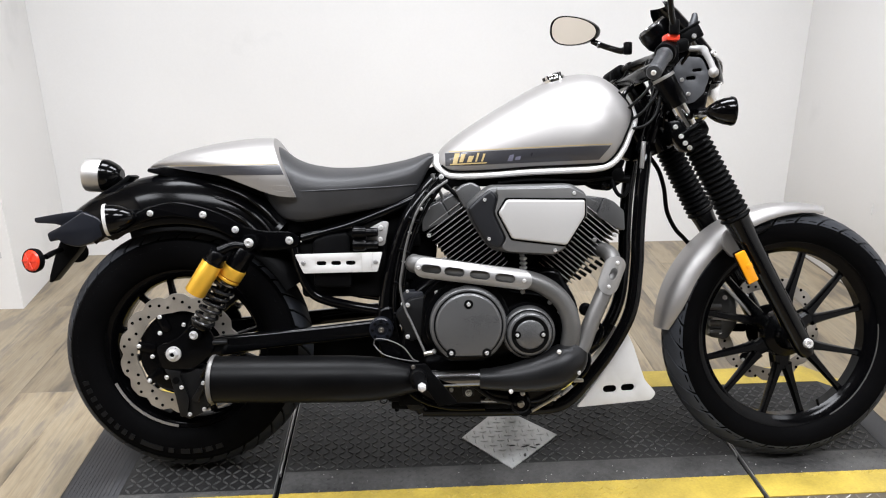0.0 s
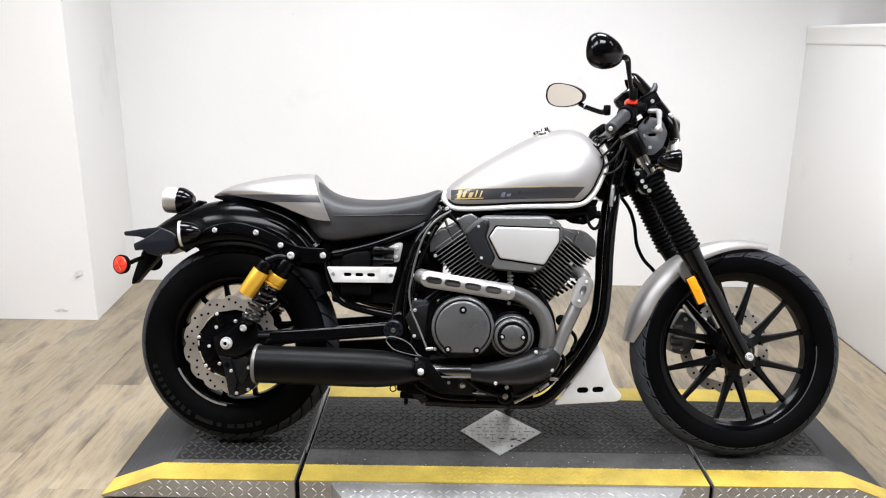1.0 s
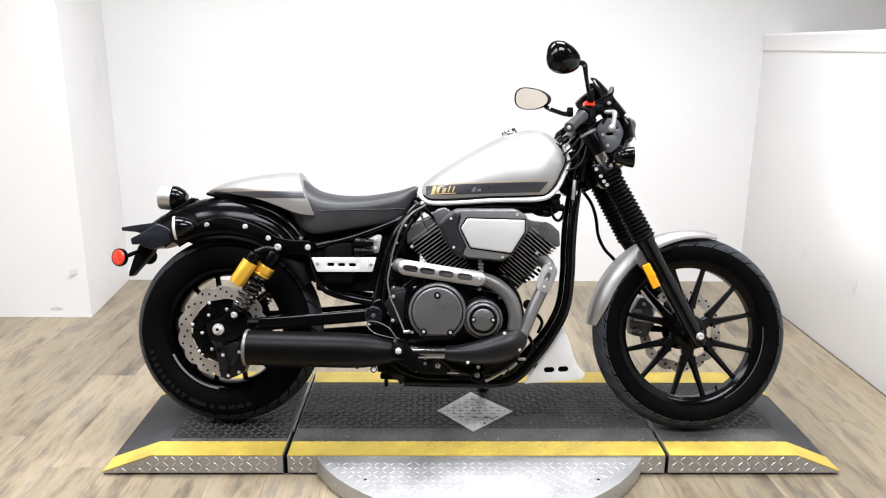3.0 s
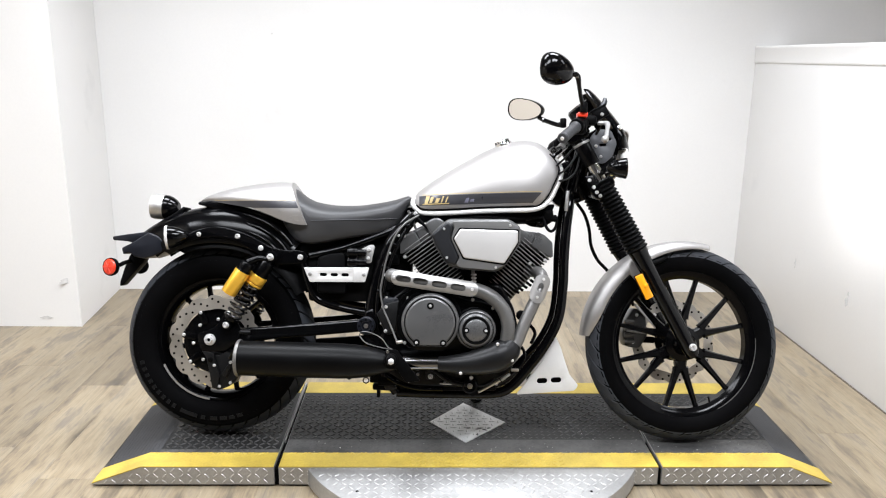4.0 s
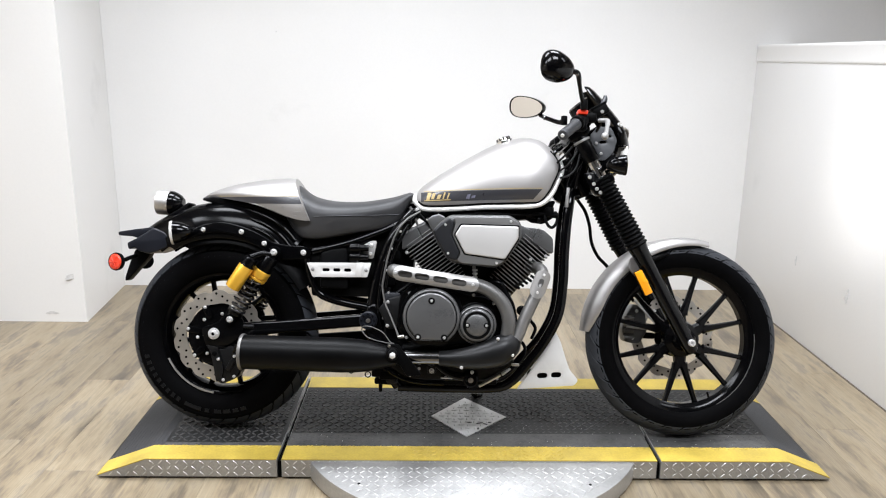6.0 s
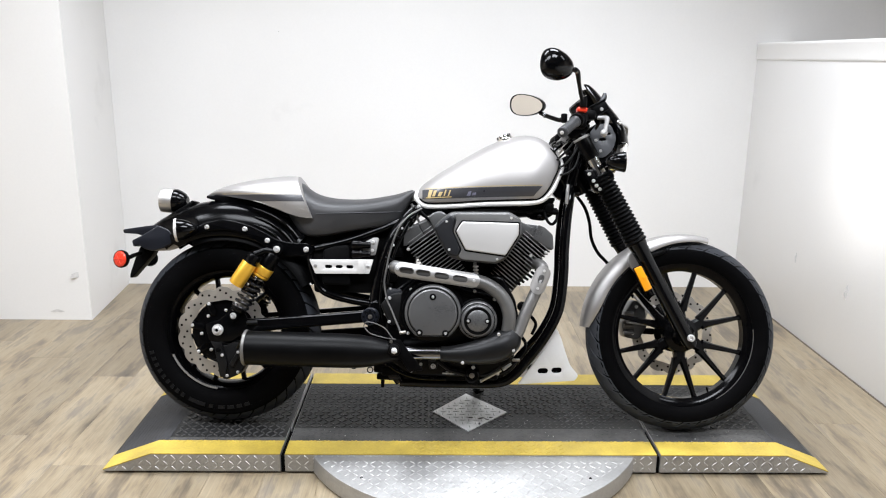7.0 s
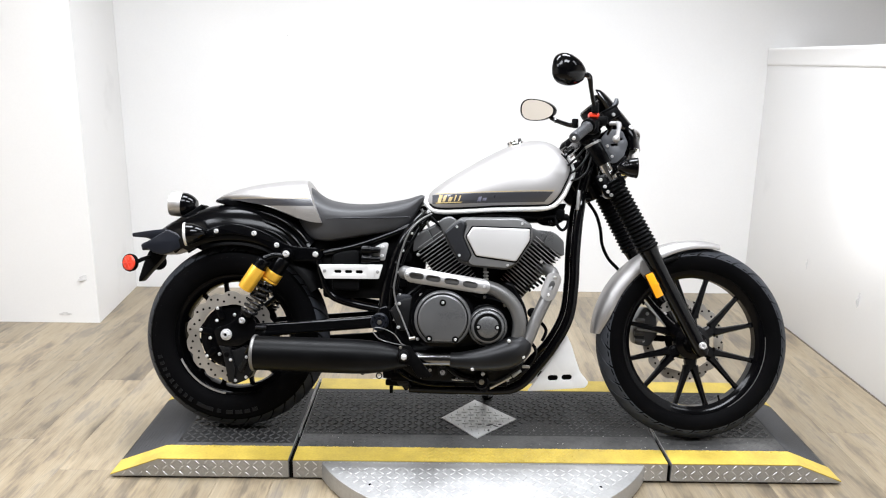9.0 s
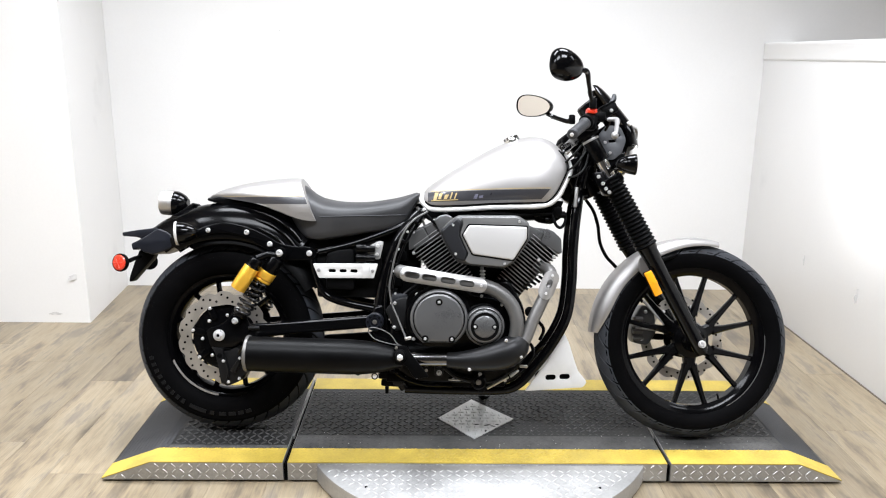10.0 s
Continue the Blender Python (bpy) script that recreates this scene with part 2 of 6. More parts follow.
# ---- mesh helpers ----
def finish(bm, smooth=35):
    bmesh.ops.remove_doubles(bm, verts=bm.verts, dist=1e-6)
    bmesh.ops.recalc_face_normals(bm, faces=bm.faces)
    limit = radians(smooth)
    for f in bm.faces:
        f.smooth = True
    for e in bm.edges:
        e.smooth = len(e.link_faces) == 2 and e.calc_face_angle(0) < limit


def part(name, bm, mat, parent=None, label="", smooth=35):
    """Link a bmesh as one mesh object under a thing or a part."""
    finish(bm, smooth)
    me = bpy.data.meshes.new(name)
    bm.to_mesh(me)
    bm.free()
    me.materials.append(mat)
    ob = new(name, me)
    if parent is not None:
        ob.parent = parent
    if label:
        ob["label"] = label
    return ob


def bevelled(bm, width, segments=2, angle=30):
    es = [e for e in bm.edges if len(e.link_faces) == 2 and e.calc_face_angle(0) > radians(angle)]
    if width and es:
        bmesh.ops.bevel(bm, geom=es, offset=width, segments=segments, affect="EDGES", profile=0.5, clamp_overlap=True)
    return bm


def box(x0, x1, y0, y1, z0, z1, bevel=0.0, segments=2):
    bm = bmesh.new()
    bmesh.ops.create_cube(bm, size=1, matrix=Matrix.LocRotScale(((x0 + x1) / 2, (y0 + y1) / 2, (z0 + z1) / 2), None, (x1 - x0, y1 - y0, z1 - z0)))
    return bevelled(bm, bevel, segments)


def join(*bms):
    """Join bmeshes into the first one."""
    first = bms[0]
    for other in bms[1:]:
        me = bpy.data.meshes.new("join")
        other.to_mesh(me)
        other.free()
        first.from_mesh(me)
        bpy.data.meshes.remove(me)
    return first


def moved(bm, m):
    bmesh.ops.transform(bm, matrix=m, verts=bm.verts)
    return bm


def loft(rings, closed=True, caps=True):
    """Skin a row of rings that have equally many points."""
    bm = bmesh.new()
    rows = [[bm.verts.new(p) for p in ring] for ring in rings]
    n = len(rows[0])
    for a, b in zip(rows, rows[1:]):
        for i in range(n if closed else n - 1):
            j = (i + 1) % n
            bm.faces.new((a[i], a[j], b[j], b[i]))
    if caps and closed:
        bm.faces.new(rows[0][::-1])
        bm.faces.new(rows[-1])
    return bm


def smooth_path(points, steps=6):
    """Catmull-Rom through rows of numbers."""
    P = [np.array(p, float) for p in points]
    P = [2 * P[0] - P[1], *P, 2 * P[-1] - P[-2]]
    out = []
    for a, b, c, d in zip(P, P[1:], P[2:], P[3:]):
        for k in range(steps):
            u = k / steps
            out.append(0.5 * (2 * b + (c - a) * u + (2 * a - 5 * b + 4 * c - d) * u * u + (3 * b - a - 3 * c + d) * u ** 3))
    out.append(P[-2])
    return out


def tube(points, radius, segments=14, steps=6, flat=1.0):
    """A round tube along points (x, y, z) or (x, y, z, radius)."""
    rows = smooth_path([(*p[:3], p[3] if len(p) > 3 else radius) for p in points], steps)
    c = [Vector(r[:3]) for r in rows]
    rings, side = [], None
    for i, r in enumerate(rows):
        d = (c[min(i + 1, len(c) - 1)] - c[max(i - 1, 0)]).normalized()
        if side is None:
            side = d.orthogonal().normalized()
        side = (side - d * side.dot(d)).normalized()
        up = d.cross(side)
        rings.append([c[i] + (side * math.cos(t) + up * math.sin(t) * flat) * max(r[3], 0.0004) for t in (2 * math.pi * k / segments for k in range(segments))])
    return loft(rings)


def rod(a, b, r, r2=None, segments=16, bevel=0.0):
    """A straight round bar from a to b."""
    a, b = Vector(a), Vector(b)
    d = b - a
    bm = bmesh.new()
    bmesh.ops.create_cone(bm, cap_ends=True, segments=segments, radius1=r, radius2=r if r2 is None else r2, depth=d.length)
    bevelled(bm, bevel, 2, 50)
    return moved(bm, Matrix.Translation((a + b) / 2) @ d.to_track_quat("Z", "Y").to_matrix().to_4x4())


def turned(profile, centre=(0, 0, 0), axis=(0, 1, 0), segments=48, cap=False):
    """A profile of (radius, along) turned round an axis."""
    q = Vector(axis).to_track_quat("Z", "Y").to_matrix().to_4x4()
    rings = [[(r * math.cos(t), r * math.sin(t), h) for t in (2 * math.pi * k / segments for k in range(segments))] for r, h in profile]
    return moved(loft(rings, True, cap), Matrix.Translation(centre) @ q)


def arc(cx, cz, r, a0, a1, n):
    return [(cx + r * math.cos(radians(a0 + (a1 - a0) * k / n)), cz + r * math.sin(radians(a0 + (a1 - a0) * k / n))) for k in range(n + 1)]


def capsule(cx, cz, length, height, tilt=0, n=6):
    """The outline of a slot with round ends."""
    h, half = height / 2, length / 2 - height / 2
    pts = arc(half, 0, h, -90, 90, n) + arc(-half, 0, h, 90, 270, n)
    c, s = math.cos(radians(tilt)), math.sin(radians(tilt))
    return [(cx + x * c - z * s, cz + x * s + z * c) for x, z in pts]


def rounded(points, r, n=4):
    """Round the corners of an outline."""
    out, m = [], len(points)
    for i in range(m):
        p, a, b = Vector(points[i]), Vector(points[i - 1]), Vector(points[(i + 1) % m])
        da, db = a - p, b - p
        k = min(r, da.length * 0.45, db.length * 0.45)
        s, e = p + da.normalized() * k, p + db.normalized() * k
        for j in range(n + 1):
            u = j / n
            q = s * (1 - u) ** 2 + p * 2 * u * (1 - u) + e * u * u
            out.append((q.x, q.y))
    return out


def plate(outline, y0, y1, bevel=0.0, holes=(), segments=2):
    """An outline in x and z, with holes, made y0 to y1 thick."""
    bm = bmesh.new()
    edges = []
    for loop in (outline, *holes):
        vs = [bm.verts.new((x, y0, z)) for x, z in loop]
        edges += [bm.edges.new((vs[i], vs[(i + 1) % len(vs)])) for i in range(len(vs))]
    if holes:
        bmesh.ops.triangle_fill(bm, use_beauty=True, use_dissolve=False, edges=edges)
    else:
        bm.faces.new(bm.verts[:])
    r = bmesh.ops.extrude_face_region(bm, geom=bm.faces[:])
    bmesh.ops.translate(bm, verts=[v for v in r["geom"] if isinstance(v, bmesh.types.BMVert)], vec=(0, y1 - y0, 0))
    bmesh.ops.recalc_face_normals(bm, faces=bm.faces)
    return bevelled(bm, bevel, segments, 40)


def bolt(x, y, z, r=0.008, h=0.006, axis=(0, -1, 0)):
    """A domed cap screw with a hexagon recess, its base at (x, y, z)."""
    r *= 0.70
    bm = turned([(0.0001, 0.6 * h), (r * 0.45, 0.6 * h), (r * 0.5, h), (r * 0.8, h), (r, h * 0.7), (r, 0), (r * 1.25, 0), (r * 1.25, -h * 0.3)], (x, y, z), axis, 12)
    return bm


def lerp_table(table, x):
    xs, ys = [p[0] for p in table], [p[1] for p in table]
    return float(np.interp(x, xs, ys))


def spline_table(table, x):
    """A smooth curve through (x, value) rows, evaluated at x."""
    dense = smooth_path(table, 8)
    return float(np.interp(x, [p[0] for p in dense], [p[1] for p in dense]))


# ---- the room ----
BACK, LEFT, RIGHT, FRONT, SIDE, FLOOR = 1.797, -1.80, 1.697, -4.2, 3.6, 0.014
LEDGE = 1.402                                                # height of the half wall beside the platform
floor = tagged(part("floor", box(-4.0, SIDE, FRONT, BACK + 0.2, -0.12, FLOOR - 0.004), M_SUBFLOOR), "limed oak laminate floor of long narrow boards", "floor", kind="structure")
tagged(part("wall_back", box(LEFT - 0.2, SIDE, BACK, BACK + 0.15, FLOOR - 0.004, CEILING), M_WALL), "plain white painted back wall with faint scuffs", "wall", kind="structure")
block = loft([[(x, y, z) for x, y in ((-4.0, 1.172), (-1.772, 1.164), (-1.830, BACK - 0.002), (-4.0, BACK - 0.002))] for z in (FLOOR - 0.004, CEILING)])
tagged(part("wall_left", bevelled(block, 0.004), M_WALL), "white painted projecting wall block with a sharp corner", "wall", kind="structure")
tagged(part("wall_right", box(RIGHT, RIGHT + 0.13, FRONT, BACK, FLOOR - 0.004, LEDGE - 0.012, 0.003), M_WALL), "white painted half wall with a moulding along its top", "wall", kind="structure")
tagged(part("wall_far_left", box(-3.55, -3.4, FRONT, 1.172, FLOOR - 0.004, CEILING), M_BEIGE), "plain beige side wall of the shop", "wall", kind="structure")
tagged(part("wall_far_right", box(SIDE, SIDE + 0.15, FRONT, BACK + 0.15, FLOOR - 0.004, CEILING), M_BEIGE), "plain beige wall of the next bay", "wall", kind="structure")
tagged(part("wall_front", box(-3.4, SIDE, FRONT - 0.15, FRONT, FLOOR - 0.004, CEILING), M_GREYWALL), "plain dark wall, unseen, closing the shop and darkening reflections", "wall", kind="structure")
tagged(part("ceiling", box(-4.0, SIDE + 0.15, FRONT - 0.15, BACK + 0.15, CEILING, CEILING + 0.1), M_CEIL), "plain grey ceiling, unseen, darkened to cut bounced light", "ceiling", kind="structure")
# moulding: a board with a rounded nose that caps the half wall
prof = [(0, LEDGE - 0.090), (-0.003, LEDGE - 0.089), (-0.0055, LEDGE - 0.085), (-0.006, LEDGE - 0.078), (-0.006, LEDGE - 0.020), (-0.008, LEDGE - 0.014), (-0.008, LEDGE - 0.006), (-0.004, LEDGE), (0.150, LEDGE), (0.150, LEDGE - 0.0115), (0, LEDGE - 0.0115)]
tagged(part("trim", loft([[(RIGHT + x, y, z) for x, z in prof] for y in (FRONT, BACK - 0.004)]), M_WALL), "white painted wooden moulding capping the half wall", "moulding", kind="structure")


# old knocks and scuffs on the paint
for k, (m, l, w) in enumerate(((pose(RIGHT, 1.077, 0.384, 0, -90, 25), 0.045, 0.016), (pose(RIGHT, 0.597, 0.353, 0, -90, 70), 0.060, 0.022), (pose(-1.822, 1.1630, 0.247, 90, 0, 20), 0.075, 0.026), (pose(-1.94, 1.1630, 0.061, 90, 0, 0), 0.060, 0.014), (pose(-0.903, BACK, 1.434, 90, 0, 60), 0.016, 0.006))):
    mark = bmesh.new()
    rim = [m @ Vector((l / 2 * math.cos(a) * (1 + 0.3 * math.sin(3 * a + k)), w / 2 * math.sin(a) * (1 + 0.25 * math.sin(5 * a)), 0.0006)) for a in (2 * math.pi * i / 18 for i in range(18))]
    mark.faces.new([mark.verts.new(v) for v in rim])
    tagged(part("wall_scuff", mark, M_SCUFF), "faint grey scuff on the white paint", "scuff", kind="structure")


# ---- display platform ----
PX0, PX1, PF, PB, PH = -1.116, 1.216, -0.291, 0.345, 0.083   # ends at the floor, front, back, height
TX0, TX1 = -0.960, 1.075                                      # where the end ramps meet the flat deck
G0, G1 = -0.542, 0.662                                       # the two joints between the three sections
TIP, SOLE = 0.0265, FLOOR + 0.0075                             # height of the thin ends, and of the plates' lower edge


def deck_height(x):
    return TIP + (PH - TIP) * max(0.0, min(1.0, (x - PX0) / (TX0 - PX0), (PX1 - x) / (PX1 - TX1)))


def section_body(x0, x1):
    """One section of the platform: a plate box whose outer end runs down to the floor."""
    xs = sorted({x0, x1, *(x for x in (TX0, TX1) if x0 < x < x1)})
    rings = []
    top = [(x, deck_height(x)) for x in xs]
    outline = [(x0, SOLE), (x1, SOLE)] + top[::-1]
    return plate(outline, PF, PB, 0.0012, segments=1)


def strip_on_deck(x0, x1, y0, y1, lift=0.0016):
    xs = sorted({x0, x1, *(x for x in (TX0, TX1) if x0 < x < x1)})
    return loft([[(x, y0, deck_height(x) - 0.001), (x, y1, deck_height(x) - 0.001), (x, y1, deck_height(x) + lift), (x, y0, deck_height(x) + lift)] for x in xs])


def lozenge(length, width, height):
    """A raised bar of tread plate: pointed ends and sloping sides, at the origin."""
    l, w = length / 2, width / 2
    low = [(-l, 0, 0), (-l * 0.45, -w, 0), (l * 0.45, -w, 0), (l, 0, 0), (l * 0.45, w, 0), (-l * 0.45, w, 0)]
    top = [(x * 0.62, y * 0.5, height) for x, y, _ in low]
    return low, top


def treads(spots, length, width, height):
    """Many raised bars as one mesh; spots: matrices."""
    low, top = lozenge(length, width, height)
    verts, faces = [], []
    for m in spots:
        k = len(verts)
        verts += [tuple(m @ Vector(p)) for p in low + top]
        faces += [tuple(k + 6 + i for i in range(6))] + [(k + i, k + (i + 1) % 6, k + 6 + (i + 1) % 6, k + 6 + i) for i in range(6)]
    me = bpy.data.meshes.new("tread")
    me.from_pydata(verts, [], faces)
    return me


def stuff_part(name, me, mat, parent, label=""):
    me.materials.append(mat)
    ob = new(name, me)
    ob.parent = parent
    return tagged(ob, label, kind="stuff")


def deck_spots(x0, x1, y0, y1, pitch=0.0225):
    """Zigzag tread on the deck between two lines."""
    spots = []
    for i in range(int((x1 - x0) / pitch)):
        for j in range(int((y1 - y0) / pitch)):
            x, y = x0 + (i + 0.5) * pitch, y0 + (j + 0.5) * pitch
            h = deck_height(x)
            slope = math.degrees(math.atan2(deck_height(x + 0.001) - deck_height(x - 0.001), 0.002))
            spots.append(pose(x, y, h, 0, -slope, 45 if (i + j) % 2 else -45))
    return spots


def face_spots(x0, x1, pitch=0.0262):
    spots, n = [], int((x1 - x0) / pitch)
    for i in range(n):
        for j in range(3):
            x, z = x0 + (i + 0.5) * pitch, SOLE + 0.011 + j * 0.0198
            if z < deck_height(x) - 0.009:
                spots.append(pose(x, PF, z, 90, 0, 0) @ pose(0, 0, 0, 0, 0, 45 if (i + j) % 2 else -45))
    return spots


def scuffed(x, y):
    """Where boots have worn the tread down: an uneven patch beside the bare lozenge."""
    return 0.0 < (x - 0.21) < 0.62 and y < -0.045 + 0.035 * math.sin(9 * x) + 0.02 * math.sin(23 * x + 1)


platform = tagged(new("display_platform"), "low black motorcycle display platform with yellow safety edges on tread plate", "platform")
for x0, x1 in ((PX0, G0 - 0.0070), (G0 + 0.0070, G1 - 0.0060), (G1 + 0.0060, PX1)):
    body = part("section", section_body(x0, x1), M_PLATE, platform, "bare aluminium tread plate front edge")
    # dark inset box puts the shade under the plates into its colour
    part("underside_shade", box(max(x0 + 0.012, TX0 - 0.09), min(x1 - 0.012, TX1 + 0.12), PF + 0.012, PB - 0.012, FLOOR, SOLE + 0.002), M_DARK, body, "dark inset box painting the shade under the plates")
    part("deck", strip_on_deck(x0 + 0.002, x1 - 0.002, PF + 0.084, PB - 0.094, 0.0012), M_DECK, body, "worn black painted tread plate")
    part("front_stripe", strip_on_deck(x0 + 0.001, x1 - 0.001, PF - 0.0012, PF + 0.086, 0.0020), M_YELLOW, body, "yellow painted safety stripe")
    part("back_stripe", strip_on_deck(x0 + 0.001, x1 - 0.001, PB - 0.096, PB + 0.0012, 0.0020), M_YELLOW, body, "yellow painted safety stripe")
    part("worn_band", strip_on_deck(x0 + 0.003, x1 - 0.003, PF + 0.087, PF + (0.108 if x0 < G0 - 0.1 else 0.175), 0.0016), M_WORN, body, "scuffed band worn grey by boots")
    spots = deck_spots(max(x0 + 0.006, TX0 + 0.035), min(x1 - 0.006, TX1 - 0.01), PF + (0.110 if x0 < G0 - 0.1 else 0.177), PB - 0.1, 0.0215)
    worn = [m for m in spots if scuffed(m.translation.x, m.translation.y)]
    stuff_part("deck_tread", treads([m for m in spots if not scuffed(m.translation.x, m.translation.y)], 0.0285, 0.0074, 0.0036), M_TREADTOP, body)
    if worn:
        stuff_part("faded_tread", treads(worn, 0.0255, 0.0064, 0.0018), M_WORN, body)
    stuff_part("worn_tread", treads(deck_spots(max(x0 + 0.006, TX0 + 0.035), min(x1 - 0.006, TX1 - 0.01), PF + 0.09, PF + (0.112 if x0 < G0 - 0.1 else 0.175), 0.0205), 0.023, 0.0085, 0.0021), M_WORN, body)
    stuff_part("front_tread", treads(face_spots(x0 + 0.004, x1 - 0.004), 0.0215, 0.0036, 0.0014), M_BAR, body)
# grip tape laid in strips along the sloping ends
for x0, x1, n in ((PX0 + 0.012, TX0 + 0.030, 13), (TX1 - 0.005, PX1 - 0.012, 1)):
    for k in range(n):
        a, b = x0 + (x1 - x0) * k / n, x0 + (x1 - x0) * (k + 1) / n - 0.0016
        part("grip_strip", strip_on_deck(a, b, PF + 0.090, PB - 0.100, 0.0019), M_GRIP, platform, "dark grey grip tape")
for gx in (G0, G1):
    part("edge_trim", box(gx - 0.0035, gx + 0.0005, PF + 0.170, PB - 0.002, PH - 0.01, PH + 0.0030, 0.0008, 1), M_ALU, platform, "bright aluminium edge trim")
    # black filler puts the shade of the open joint into its colour
    part("joint_shade", box(gx - 0.0062, gx + 0.0052, PF + 0.010, PB - 0.004, FLOOR + 0.002, PH - 0.012), M_DARK, platform, "black filler painting the shade in the joint")
scuffs = [pose(x, y, PH + 0.002, 0, 0, 38 if i % 2 else -38) for i, x in enumerate(np.arange(-0.12, 0.36, 0.0225)) for y in (PF + 0.012, PF + 0.034, PF + 0.056)]
scuffs += [pose(x, PF + 0.080, deck_height(x) + 0.0016, 0, 0, 38 if i % 2 else -38) for i, x in enumerate(np.arange(TX0 + 0.02, TX1 - 0.02, 0.0225)) if min(abs(x - G0), abs(x - G1)) > 0.02]
stuff_part("stripe_tread", treads(scuffs, 0.024, 0.007, 0.0024), M_YELLOW, platform)
# the turntable drum under the middle section, which shows in front of it
TR, TC, TT = 0.574, (0.069, -0.032), 0.076
drum = tagged(part("turntable", turned([(0.02, TT), (TR - 0.004, TT), (TR - 0.001, TT - 0.001), (TR, TT - 0.004), (TR, FLOOR + 0.006), (TR - 0.006, FLOOR + 0.005), (TR - 0.012, FLOOR + 0.0045), (TR - 0.012, FLOOR)], (TC[0], TC[1], 0), (0, 0, 1), 128), M_PLATE), "round bare aluminium tread plate turntable under the platform", "turntable")
spots = []
for i in range(-25, 26):
    for j in range(-25, 0):
        x, y = i * 0.0245, j * 0.0245
        if math.hypot(x, y) < TR - 0.02 and TC[1] + y < PF - 0.014:
            spots.append(pose(TC[0] + x, TC[1] + y, TT, 0, 0, 45 if (i + j) % 2 else -45))
stuff_part("turntable_tread", treads(spots, 0.024, 0.0042, 0.0014), M_BAR, drum)
for a in (200, 228, 255, 285, 312, 340):
    part("screw", bolt(TC[0] + 0.52 * math.cos(radians(a)), TC[1] + 0.52 * math.sin(radians(a)), TT, 0.006, 0.002, (0, 0, 1)), M_MATTE, drum)
# paint chips and grit on the worn band, and a few dark scars on the lozenge
rng = random.Random(5)
chips = [pose(rng.uniform(-0.45, 1.0), PF + 0.09 + 0.19 * rng.random() ** 1.6, PH + 0.0026, 0, 0, rng.uniform(0, 180)) for k in range(110)]
stuff_part("paint_chips", treads([m @ Matrix.Scale(rng.uniform(0.3, 0.9), 4) for m in chips], 0.0055, 0.0035, 0.0006), M_CHIP, platform)
# bare tread plate lozenge let into the deck
diamond = [(-0.063, 0.008), (0.056, -0.140), (0.202, 0.004), (0.061, 0.158)]
bm = loft([[(x, y, PH - 0.001) for x, y in diamond], [(x, y, PH + 0.0046) for x, y in diamond]])
inlay = part("diamond_plate", bm, M_SCUFFED, platform, "scuffed bare aluminium diamond plate")
spots = []
for i in range(-5, 6):
    for j in range(-5, 6):
        if abs(i) + abs(j) < 6:
            spots.append(pose(0.064 + i * 0.0225, 0.008 + j * 0.0225, PH + 0.0046, 0, 0, 90 if (i + j) % 2 else 0))
stuff_part("diamond_tread", treads(spots, 0.024, 0.0065, 0.0022), M_SCUFFED, inlay)
for x, y, a, l in ((0.105, -0.045, 20, 0.03), (0.125, -0.052, -30, 0.022), (0.070, -0.040, 5, 0.020), (0.098, -0.085, 80, 0.018), (0.140, -0.040, 15, 0.018)):
    stuff_part("scar", treads([pose(x, y, PH + 0.0048, 0, 0, a)], l, 0.007, 0.0012), M_WORN, inlay)
# dark strip painting the shadow gap where the boards meet the side wall
part("wall_shade_line", box(RIGHT - 0.009, RIGHT, FRONT, BACK, FLOOR - 0.003, FLOOR + 0.0014), M_SUBFLOOR, floor)


# ---- the motorcycle: x forward, y to its left, z up, leaning on its side stand ----
bike = tagged(new("motorcycle"), "silver and black cruiser motorcycle leaning on its side stand", "motorcycle")
bike.matrix_basis = pose(0, -0.085, PH + 0.004, -14, 0, -1.8)
RX, FX, RR, FR = -0.768, 0.785, 0.315, 0.325      # axles and tyre radii


